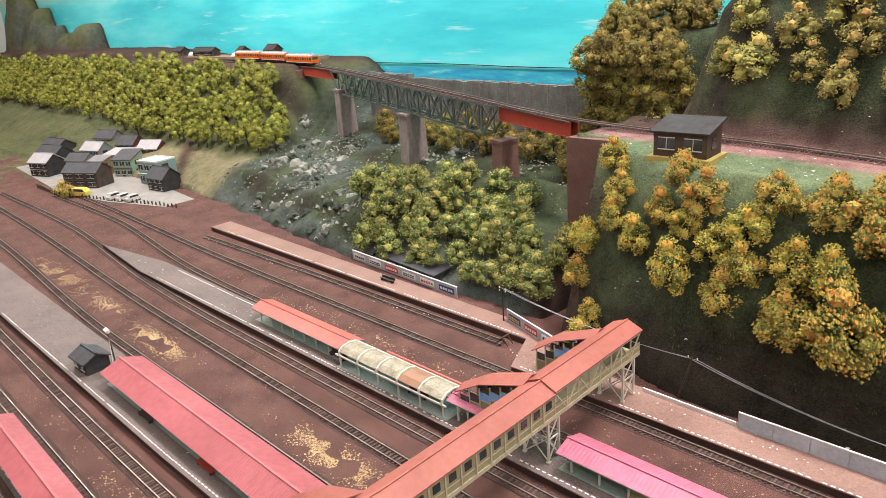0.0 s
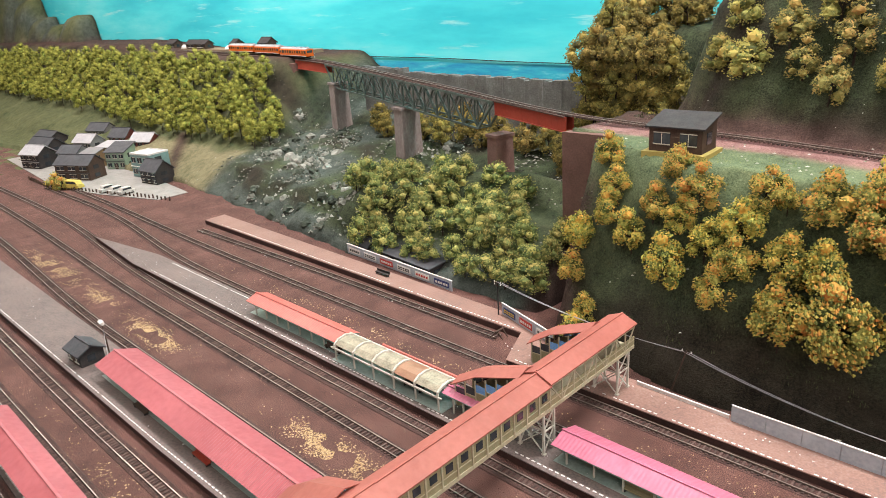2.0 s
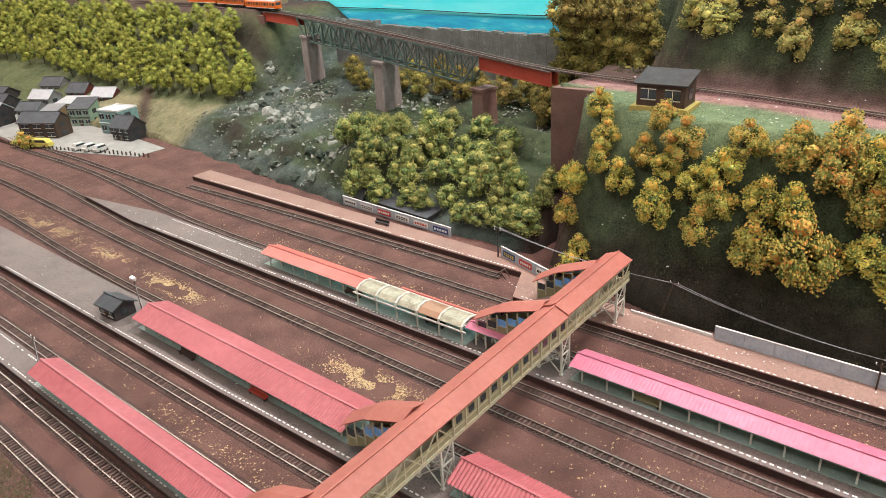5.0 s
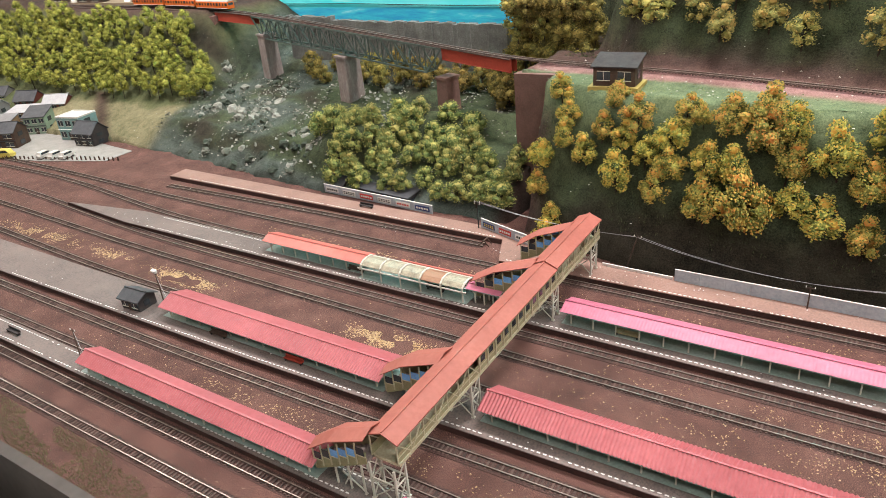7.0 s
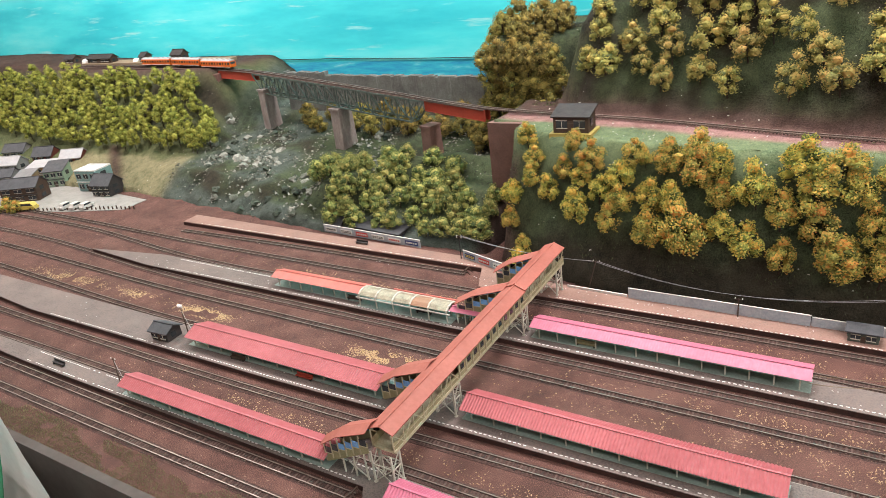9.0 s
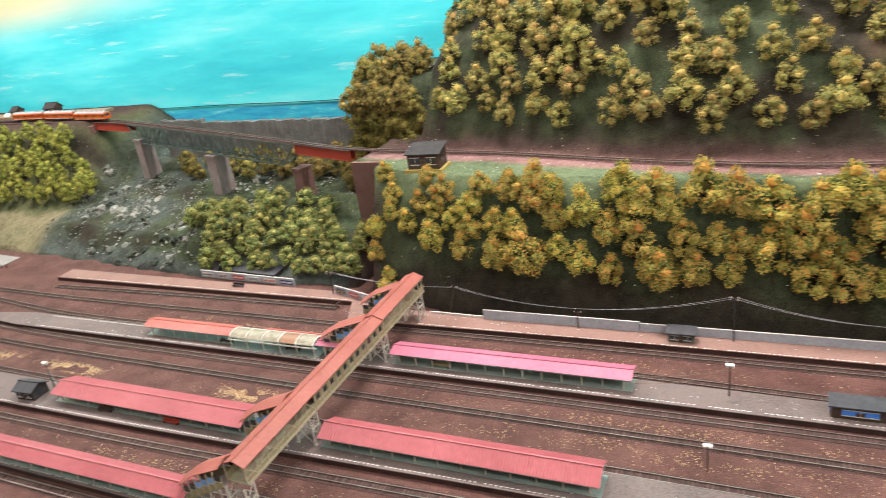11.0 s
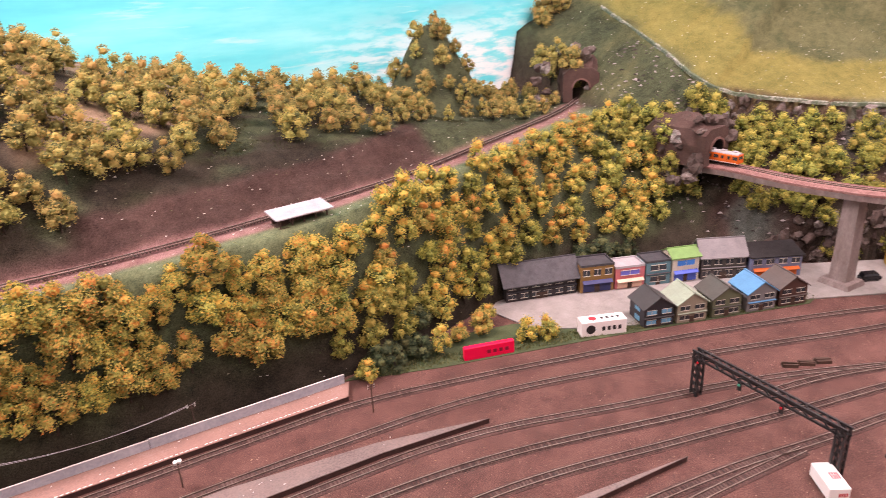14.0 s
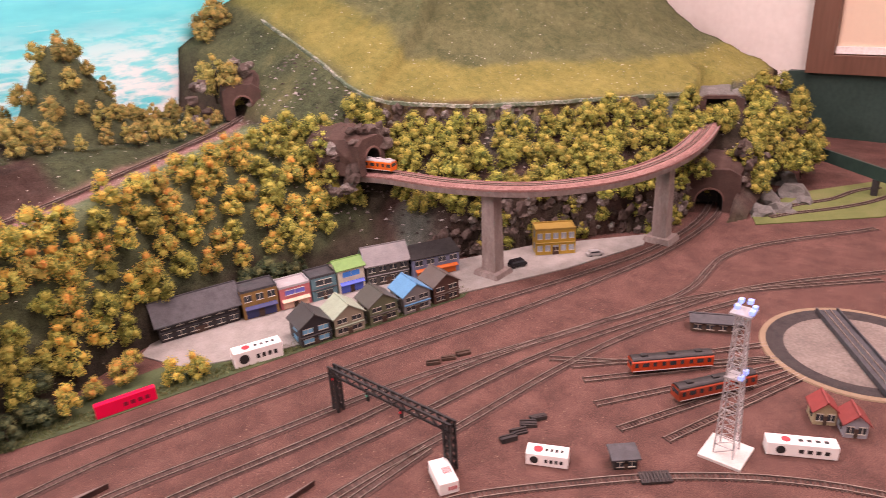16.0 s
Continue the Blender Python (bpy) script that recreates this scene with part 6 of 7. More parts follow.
structure("village_street", bm, M["asphalt"], "grey paved ground of the village", "street")
for k in range(46):
    x = -2.95 + k * 0.021
    y = 0.935 + max(0, x + 2.7) * 0.30
    bm = bmesh.new()
    rod(bm, (0, 0, 0), (random.uniform(-0.002, 0.002), 0, random.uniform(0.012, 0.02)), 0.0035, 0.0025, 5)
    tagged(part("fence_stake", bm, M["brown"]), "short dark wooden stake beside the tracks", "stake", "village stakes").matrix_basis = pose(x, y, 0)


# ---- vehicles ----
def car(at, turn, L, w, h, body, label, cabin=0.62, name="car"):
    t = thing(name, at, label, "car", "parked cars", turn=turn)
    bm = bmesh.new()
    z0 = h * 0.18
    prism(bm, ((-L / 2, z0), (L / 2, z0), (L / 2, h * 0.52), (L * 0.36, h * 0.60), (-L * 0.44, h * 0.62), (-L / 2, h * 0.52)), "y", -w / 2, w / 2)
    part("body", bm, body, t)
    bm = bmesh.new()
    c = L * cabin / 2
    prism(bm, ((-c - L * 0.08, h * 0.60), (c, h * 0.60), (c - L * 0.10, h), (-c, h)), "y", -w * 0.45, w * 0.45)
    part("cabin", bm, body, t)
    for s in (-1, 1):
        bm = bmesh.new()
        prism(bm, ((-c, h * 0.66), (c - L * 0.04, h * 0.66), (c - L * 0.11, h * 0.93), (-c + L * 0.02, h * 0.93)), "y", s * w * 0.452, s * w * 0.46)
        part("side_window", bm, M["glassy"], t)
    for x in (-L * 0.3, L * 0.3):
        for s in (-1, 1):
            bm = bmesh.new()
            rod(bm, (x, s * w * 0.40, h * 0.2), (x, s * w * 0.5, h * 0.2), h * 0.2, None, 12)
            part("wheel", bm, M["black"], t)
    return t


car((3.222, 0.655, 0.0045), -25, 0.062, 0.024, 0.026, paint("black_car_paint", (0.015, 0.015, 0.018), 0.25), "black minivan parked on the street", 0.8)
car((3.445, 0.492, 0.0045), -40, 0.058, 0.022, 0.018, paint("silver_car_paint", (0.5, 0.5, 0.5), 0.3, 0.4), "silver sedan parked by the yellow building")
car((-2.575, 0.985, 0.0025), 22, 0.12, 0.032, 0.036, paint("yellow_white_bus", (0.62, 0.5, 0.12), 0.35), "yellow and white bus beside the brown house", 0.94, "bus")
for k in range(3):
    car((-2.37 + 0.055 * k, 1.055 + 0.016 * k, 0.0025), 100, 0.06, 0.026, 0.028, paint("white_truck_paint", (0.6, 0.58, 0.54), 0.4), "small white truck parked in a row", 0.7, "truck")


# ---- trains ----
def rail_car(m, L, body, roof, label, windows=11, name="train_car", nose=False, group="orange commuter train"):
    t = tagged(new(name), label, "train car", group)
    t.matrix_basis = m
    w, h0, h1 = 0.035, 0.012, 0.041
    bm = bmesh.new()
    c = 0.004
    prism(bm, ((-w / 2, h0), (w / 2, h0), (w / 2, h1 - 0.004), (w / 2 - c, h1), (-w / 2 + c, h1), (-w / 2, h1 - 0.004)), "x", -L / 2, L / 2)
    part("body", bm, body, t)
    bm = bmesh.new()
    prism(bm, [((w / 2 - 0.002) * math.cos(a), h1 - 0.001 + 0.0065 * math.sin(a)) for a in (k * math.pi / 8 for k in range(9))], "x", -L / 2 + 0.001, L / 2 - 0.001)
    part("roof", bm, roof, t)
    for k in range(windows):
        x = -L / 2 + L * (k + 0.5) / windows
        big = k % 3 == 1
        for s in (-1, 1):
            bm = bmesh.new()
            hw = L / windows * (0.36 if big else 0.20)
            y0, y1 = sorted((s * w / 2, s * (w / 2 + 0.0006)))
            box(bm, x - hw, x + hw, y0, y1, 0.024, 0.0345)
            part("window", bm, M["glassy"], t)
    for k in range(6 if not nose else 3):
        x = -L / 2 + L * (k + 0.5) / (6 if not nose else 3)
        bm = bmesh.new()
        box(bm, x - 0.008, x + 0.008, -0.006, 0.006, h1 + 0.004, h1 + 0.0085)
        part("roof_vent", bm, roof, t)
    for x in (-L * 0.36, L * 0.36):
        bm = bmesh.new()
        box(bm, x - 0.018, x + 0.018, -0.011, 0.011, 0.006, 0.012)
        bogie = part("bogie", bm, M["black"], t)
        for u in (-0.011, 0.011):
            bm = bmesh.new()
            rod(bm, (x + u, -0.010, 0.0098), (x + u, 0.010, 0.0098), 0.0052, None, 14)
            part("wheelset", bm, M["rail_side"], bogie)
    bm = bmesh.new()
    box(bm, -L * 0.2, L * 0.2, -0.012, 0.012, 0.006, 0.012)
    part("underframe", bm, M["black"], t)
    for s in (-1, 1):
        bm = bmesh.new()
        y0, y1 = sorted((s * w / 2, s * (w / 2 + 0.0004)))
        box(bm, -L / 2 + 0.002, L / 2 - 0.002, y0, y1, 0.0125, 0.0145)
        part("skirt_line", bm, M["roof_white"], t)
        bm = bmesh.new()
        x0, x1 = sorted((s * L / 2, s * (L / 2 + 0.0006)))
        box(bm, x0, x1, -w * 0.36, w * 0.36, 0.026, 0.036)
        part("end_window", bm, M["glassy"], t)
    return t


orange = paint("vermilion_orange_paint", (0.62, 0.115, 0.012), 0.35, vary=0.9)
for xc in (-2.10, -2.355, -2.61):
    p, q = line_at(xc - 0.08), line_at(xc + 0.08)
    yaw = math.degrees(math.atan2(q.y - p.y, q.x - p.x))
    rail_car(pose(xc, (p.y + q.y) / 2, (p.z + q.z) / 2 + 0.0006, 0, 0, yaw), 0.245, orange, M["roof_grey"], "orange commuter train car with a grey roof on the upper line")
p, q = Vector((3.03, 1.19, 0)), Vector((3.072, 0.97, 0))
rail_car(pose(3.036, 1.145, 0.3085, 0, 0, math.degrees(math.atan2(q.y - p.y, q.x - p.x))), 0.235, orange, M["roof_grey"], "orange train car with grey roof entering the tunnel")
for (x0, y0), (x1, y1), col, lab in (((2.846, 0.084), (3.008, -0.080), paint("bright_red_loco_paint", (0.52, 0.06, 0.015), 0.35), "bright red diesel locomotive with a black roof"),
                                     ((2.790, -0.052), (2.985, -0.186), paint("dull_red_loco_paint", (0.34, 0.05, 0.02), 0.4), "dull red diesel locomotive with a black roof")):
    rail_car(pose((x0 + x1) / 2, (y0 + y1) / 2, 0.0003, 0, 0, math.degrees(math.atan2(y1 - y0, x1 - x0))), 0.20, col, M["black"], lab, 9, "locomotive", True, "depot locomotives")

# ---- huts along the lines ----
hut = house((-0.05, 1.253, 0.374), 0.100, 0.066, 0.045, M["brown"], M["dark"], "dark brown trackside hut with a sloping roof on a yellow plinth", 3, "mono", 0.060, 1, panes=2, group="trackside huts", name="hut")
bm = bmesh.new()
box(bm, -0.060, 0.060, -0.011, 0.074, -0.014, 0.0)
part("plinth", bm, paint("straw_yellow_plinth", (0.42, 0.33, 0.10)), hut)
w = thing("shelter", (1.668, 1.225, 0.372), "open timber waiting shelter with a white roof", "shelter", turn=6)
bm = bmesh.new()
box(bm, -0.07, 0.07, -0.005, 0.055, -0.02, 0.004)
part("base", bm, M["brown"], w)
bm = bmesh.new()
box(bm, -0.066, 0.066, 0.048, 0.052, 0.004, 0.030)
part("back_wall", bm, M["brown"], w)
for k in range(5):
    bm = bmesh.new()
    bar(bm, (-0.064 + 0.032 * k, 0.002, 0.004), (-0.064 + 0.032 * k, 0.002, 0.030), 0.003)
    part("post", bm, M["brown"], w)
bm = bmesh.new()
prism(bm, ((-0.012, 0.028), (0.06, 0.036), (0.06, 0.039), (-0.012, 0.031)), "x", -0.078, 0.078)
part("roof", bm, M["roof_grey"], w)
house((-0.905, 0.418, 0.0146), 0.062, 0.048, 0.028, M["dark"], M["slate"], "small black platform hut with a slate roof", 3, "gable_x", 0.040, 1, panes=2, group="trackside huts", name="hut")
house((0.695, 0.995, 0.0146), 0.058, 0.026, 0.024, paint("dull_green_hut", (0.08, 0.10, 0.085)), M["slate"], "small dull green platform shelter", 0, "mono", 0.027, 1, panes=2, group="trackside huts", name="hut")
house((1.045, 0.768, 0.0146), 0.098, 0.030, 0.028, M["brown"], M["slate"], "dark platform kiosk with a bright blue front", 0, "mono", 0.031, 1, panes=1, group="trackside huts", name="kiosk", glass=paint("vivid_blue_panel", (0.06, 0.25, 0.8)))
house((1.13, 0.455, 0.0146), 0.100, 0.035, 0.030, M["dark"], M["slate"], "dark platform kiosk with a grey roof", 0, "mono", 0.033, 1, panes=3, group="trackside huts", name="kiosk")
house((-0.925, 1.19, 0.0), 0.060, 0.045, 0.032, M["dark"], M["slate"], "small black shed behind the sign fence", -5, "gable_x", 0.050, 1, panes=1, group="trackside huts", name="shed")
house((-0.73, 1.172, 0.0), 0.200, 0.055, 0.036, M["dark"], M["slate"], "long low shed with a flat grey roof behind the fence", -5, "mono", 0.042, 1, panes=4, group="trackside huts", name="shed")
house((3.165, -0.022, 0.0), 0.125, 0.05, 0.030, M["brown"], M["slate"], "dark brown engine shed with a grey roof by the turntable", -64, "gable_x", 0.040, 1, panes=4, group="trackside huts", name="shed")
house((2.535, -0.078, 0.0), 0.046, 0.035, 0.026, M["dark"], M["slate"], "small dark crossing hut with a grey roof", -48, "mono", 0.029, 1, panes=2, group="trackside huts", name="hut")
for at, wall, roof, lab in (((2.91, -0.345, 0), (0.42, 0.36, 0.22), (0.26, 0.05, 0.045), "cream cottage with a dark red roof"), ((2.90, -0.405, 0), (0.32, 0.34, 0.38), (0.24, 0.05, 0.045), "grey cottage with a dark red roof")):
    house(at, 0.044, 0.046, 0.036, paint(lab.split()[0] + "_cottage_wall", wall), paint(lab.split()[0] + "_cottage_roof", roof), lab, -62, "gable_y", 0.056, 1, panes=2, group="depot cottages", name="cottage")
for x, y, L, h, lab in ((-2.56, 1.99, 0.08, 0.035, "small dark shed beside the upper line"), (-3.25, 1.99, 0.22, 0.028, "long open goods shed beside the upper line"), (-2.85, 1.99, 0.045, 0.03, "tiny dark hut beside the upper line"), (-3.55, 1.99, 0.09, 0.03, "small dark shed beside the upper line")):
    house((x, y, 0.462), L, 0.05, h, M["brown"], M["dark"], lab, 0, "gable_x", h * 1.6, 1, panes=2, group="upper line sheds", name="shed")
bm = bmesh.new()
box(bm, -3.9, -2.2, 1.975, 2.08, 0.43, 0.4625)
structure("upper_platform", bm, M["bare"], "bare brown platform beside the upper line", "platform")
for x, s in ((-3.42, 1.0), (-2.95, 0.75), (-2.64, 0.6)):
    me = lump_mesh("white_lump", 0.030 * s, M["white"], x)
    tagged(new("white_lump", me), "white plaster lump beside the upper line sheds", "lump", "plaster lumps").matrix_basis = pose(x, 2.02, 0.462)

# ---- depot: turntable, tower, gantry, boxes ----
t = thing("turntable", (*TT.xy, 0), "sunken locomotive turntable with a grey girder bridge", "turntable")
R = 0.212
bm = bmesh.new()
ang = [k * math.tau / 64 for k in range(64)]
for r0, z0, r1, z1 in ((R + 0.016, 0.0006, R + 0.014, 0.0042), (R + 0.014, 0.0042, R, 0.0042)):
    a = [bm.verts.new((r0 * math.cos(q), r0 * math.sin(q), z0)) for q in ang]
    b = [bm.verts.new((r1 * math.cos(q), r1 * math.sin(q), z1)) for q in ang]
    for k in range(64):
        bm.faces.new((a[k], a[(k + 1) % 64], b[(k + 1) % 64], b[k]))
part("rim", bm, M["bare"], t, "tan rim of the pit")
bm = bmesh.new()
a = [bm.verts.new((R * math.cos(q), R * math.sin(q), 0.0042)) for q in ang]
b = [bm.verts.new((R * 0.93 * math.cos(q), R * 0.93 * math.sin(q), 0.0008)) for q in ang]
c = [bm.verts.new((R * 0.80 * math.cos(q), R * 0.80 * math.sin(q), 0.0008)) for q in ang]
for k in range(64):
    bm.faces.new((a[k], a[(k + 1) % 64], b[(k + 1) % 64], b[k]))
    bm.faces.new((b[k], b[(k + 1) % 64], c[(k + 1) % 64], c[k]))
part("pit_wall", bm, M["dark"], t, "dark wall of the pit")
bm = bmesh.new()
bm.faces.new([bm.verts.new((R * 0.80 * math.cos(q), R * 0.80 * math.sin(q), 0.0012)) for q in ang])
part("pit_floor", bm, M["pit"], t, "grey-brown pit floor")
bd = Vector((math.cos(radians(34)), math.sin(radians(34)), 0))
bs = Vector((-bd.y, bd.x, 0))
bm = bmesh.new()
bar(bm, bd * -R * 0.96 + Vector((0, 0, 0.006)), bd * R * 0.96 + Vector((0, 0, 0.006)), 0.052, 0.006)
part("bridge_deck", bm, M["slate"], t)
for s in (-0.027, 0.027):
    bm = bmesh.new()
    bar(bm, bd * -R * 0.96 + bs * s + Vector((0, 0, 0.010)), bd * R * 0.96 + bs * s + Vector((0, 0, 0.010)), 0.003, 0.014)
    part("girder", bm, M["slate"], t)
for s in (-0.00825, 0.00825):
    bm = bmesh.new()
    bar(bm, bd * -R * 0.95 + bs * s + Vector((0, 0, 0.0105)), bd * R * 0.95 + bs * s + Vector((0, 0, 0.0105)), 0.0018, 0.003)
    part("rail", bm, M["rail"], t)

tw = thing("lighting_tower", (2.70, -0.215, 0), "tall silver lattice lighting tower with bluish lamps", "tower")
bm = bmesh.new()
box(bm, -0.042, 0.042, -0.042, 0.042, 0, 0.006)
part("foundation", bm, paint("white_concrete_slab", (0.6, 0.57, 0.54)), tw)
H = 0.315
corner = lambda z, sx, sy: Vector((sx * (0.019 - 0.030 * z), sy * (0.019 - 0.030 * z), 0.006 + z))
for sx, sy in ((-1, -1), (1, -1), (1, 1), (-1, 1)):
    bm = bmesh.new()
    bar(bm, corner(0, sx, sy), corner(H, sx, sy), 0.0022)
    part("leg", bm, M["aluminium"], tw)
cs = ((-1, -1), (1, -1), (1, 1), (-1, 1))
for k in range(15):
    z0, z1 = H * k / 15, H * (k + 1) / 15
    for a, b in zip(cs, cs[1:] + cs[:1]):
        bm = bmesh.new()
        bar(bm, corner(z0, *a), corner(z1, *b), 0.0012)
        bar(bm, corner(z1, *a), corner(z1, *b), 0.0012)
        part("lattice", bm, M["aluminium"], tw)
for z, wd in ((H, 0.020), (H * 0.56, 0.016)):
    bm = bmesh.new()
    box(bm, -wd, wd, -wd, wd, z + 0.004, z + 0.008)
    part("platform_deck", bm, M["aluminium"], tw)
lamp_mat = bpy.data.materials.new("lit_bluish_lamp")
lamp_mat.use_nodes = True
pb = lamp_mat.node_tree.nodes["Principled BSDF"]
pb.inputs["Emission Color"].default_value = (0.16, 0.36, 1.0, 1)
pb.inputs["Emission Strength"].default_value = 0.9
pb.inputs["Base Color"].default_value = (0.25, 0.4, 0.8, 1)
for x, y, z in ((-0.010, -0.018, H + 0.010), (0.010, -0.016, H + 0.010), (-0.016, 0.008, H + 0.018), (0.012, 0.010, H + 0.018), (0, -0.010, H + 0.026), (-0.012, -0.014, H * 0.56 + 0.010), (0.012, -0.014, H * 0.56 + 0.010)):
    bm = bmesh.new()
    box(bm, x - 0.0055, x + 0.0055, y - 0.004, y + 0.004, z, z + 0.008)
    part("floodlight", bm, lamp_mat, tw, "lit bluish floodlight")

gn = thing("signal_gantry", (2.33, 0.20, 0), "black lattice signal gantry spanning the yard tracks", "gantry")
GH, GY = 0.115, 0.338
for y in (0.0, GY):
    for sx in (-0.008, 0.008):
        for sy in (-0.008, 0.008):
            bm = bmesh.new()
            bar(bm, (sx, y + sy, 0), (sx, y + sy, GH), 0.0045)
            part("leg_post", bm, M["black"], gn)
    for k in range(6):
        z0, z1 = GH * k / 6, GH * (k + 1) / 6
        bm = bmesh.new()
        for sx in (-0.008, 0.008):
            bar(bm, (sx, y - 0.008, z0), (sx, y + 0.008, z1), 0.003)
        for sy in (-0.008, 0.008):
            bar(bm, (-0.008, y + sy, z1), (0.008, y + sy, z0), 0.003)
        part("leg_brace", bm, M["black"], gn)
for z in (GH - 0.016, GH):
    for sx in (-0.008, 0.008):
        bm = bmesh.new()
        bar(bm, (sx, -0.012, z), (sx, GY + 0.012, z), 0.0045)
        part("beam_chord", bm, M["black"], gn)
for k in range(16):
    y0, y1 = GY * k / 16, GY * (k + 1) / 16
    bm = bmesh.new()
    for sx in (-0.008, 0.008):
        bar(bm, (sx, y0, GH - 0.016 if k % 2 else GH), (sx, y1, GH if k % 2 else GH - 0.016), 0.003)
    bar(bm, (-0.008, y0, GH), (0.008, y1, GH), 0.002)
    part("beam_brace", bm, M["black"], gn)
for y, col in ((0.33, "red"), (0.22, "green"), (0.12, "red")):
    bm = bmesh.new()
    box(bm, -0.013, -0.009, y - 0.004, y + 0.004, GH - 0.036, GH - 0.014)
    head = part("signal_head", bm, M["black"], gn)
    bm = bmesh.new()
    rod(bm, (-0.0135, y, GH - 0.022), (-0.015, y, GH - 0.022), 0.003, None, 10)
    part("signal_lens", bm, paint("signal_" + col, (0.6, 0.02, 0.03) if col == "red" else (0.02, 0.35, 0.25), 0.3), head)


def sign_box(x0, y0, x1, y1, d, h, label, body, ink_mat, blot=True):
    """A printed carton lying by the tracks; its long face runs from (x0, y0) to (x1, y1)."""
    L = math.hypot(x1 - x0, y1 - y0)
    t = thing("carton", ((x0 + x1) / 2, (y0 + y1) / 2, 0.001), label, "box", "printed cartons", turn=math.degrees(math.atan2(y1 - y0, x1 - x0)))
    bm = bmesh.new()
    box(bm, -L / 2, L / 2, 0, d, 0, h)
    bmesh.ops.bevel(bm, geom=list(bm.edges), offset=0.0012, segments=1, affect="EDGES")
    part("body", bm, body, t)
    for k in range(4):
        bm = bmesh.new()
        x = -L * 0.05 + L * 0.12 * k
        box(bm, x, x + L * 0.07, -0.0006, 0.0005, h * 0.34, h * 0.62)
        part("lettering_bar", bm, ink_mat, t)
        bm = bmesh.new()
        box(bm, x, x + L * 0.07, d * 0.35, d * 0.6, h - 0.0004, h + 0.0005)
        part("lettering_bar", bm, ink_mat, t)
    if blot:
        for z, rr, mm in ((0.5, 0.30, M["black"]),):
            bm = bmesh.new()
            rod(bm, (-L * 0.30, -0.0006, h * z), (-L * 0.30, 0.0005, h * z), h * rr, None, 16)
            part("printed_roundel", bm, mm, t)
        bm = bmesh.new()
        rod(bm, (-L * 0.22, d * 0.5, h - 0.0004), (-L * 0.22, d * 0.5, h + 0.0006), d * 0.28, None, 16)
        part("printed_roundel", bm, paint("print_red", (0.6, 0.05, 0.06)), t)
    return t


wht = paint("glossy_white_card", (0.78, 0.76, 0.74), 0.4, vary=0.92)
sign_box(2.287, 0.887, 2.405, 0.841, 0.040, 0.044, "white printed carton standing beside the street", wht, M["black"])
sign_box(2.255, 0.165, 2.288, 0.145, 0.075, 0.028, "white printed carton at the gantry's foot", wht, paint("print_red", (0.6, 0.05, 0.06)), False)
sign_box(2.430, 0.088, 2.466, 0.012, 0.035, 0.028, "white printed carton lying by the depot", wht, M["black"])
sign_box(2.742, -0.279, 2.803, -0.396, 0.032, 0.030, "long white printed carton beside the lighting tower", wht, M["black"])
redc = paint("fluorescent_red_card", (0.85, 0.01, 0.06), 0.4, vary=0.95)
sign_box(1.962, 0.966, 2.094, 0.930, 0.016, 0.036, "fluorescent red carton with dark print by the verge", redc, paint("maroon_print", (0.25, 0.01, 0.03)), False)
for (x0, y0), (x1, y1), n, col in (((2.457, 0.163), (2.59, 0.15), 4, "dark"), ((2.59, 0.50), (2.71, 0.45), 3, "brown")):
    for k in range(n):
        a = (k + 0.5) / n
        p = thing("timber_stack", (x0 + (x1 - x0) * a, y0 + (y1 - y0) * a, 0), "stack of old dark sleepers beside the tracks", "timber", "timber stacks", turn=random.uniform(-50, -30))
        for q in range(5):
            bm = bmesh.new()
            box(bm, -0.018, 0.018, -0.010 + 0.004 * (q % 5), -0.0065 + 0.004 * (q % 5), 0.0, random.uniform(0.005, 0.012))
            part("timber", bm, M[col], p)
bm = bmesh.new()
for k in range(9):
    box(bm, -0.016, 0.016, -0.03 + k * 0.0068, -0.0245 + k * 0.0068, 0.001, 0.0062)
tagged(part("crossing_deck", bm, M["dark"]), "dark timber crossing laid over the curved track", "crossing").matrix_basis = pose(2.545, -0.135, 0, 0, 0, 42)


# ---- posts, lamps and wires ----
def post(x, y, z, h, label, lean=(0, 0), lamp=False, arms=0, material="brown", name="pole"):
    t = thing(name, (x, y, z), label, "pole", "yard poles")
    bm = bmesh.new()
    rod(bm, (0, 0, 0), (lean[0], lean[1], h), 0.0017, 0.0013, 8)
    part("shaft", bm, M[material], t)
    for k in range(arms):
        bm = bmesh.new()
        bar(bm, (lean[0] - 0.009, lean[1], h - 0.004 - 0.006 * k), (lean[0] + 0.009, lean[1], h - 0.004 - 0.006 * k), 0.0014)
        part("cross_arm", bm, M["brown"], t)
        for s in (-0.008, 0.008):
            bm = bmesh.new()
            rod(bm, (lean[0] + s, lean[1], h - 0.003 - 0.006 * k), (lean[0] + s, lean[1], h + 0.0005 - 0.006 * k), 0.001, None, 6)
            part("insulator", bm, M["white"], t)
    if lamp:
        for s in (-0.004, 0.004):
            bm = bmesh.new()
            rod(bm, (lean[0] + s, lean[1], h), (lean[0] + s, lean[1] - 0.002, h + 0.007), 0.0035, 0.0045, 10)
            part("lamp_head", bm, M["white"], t)
    return t


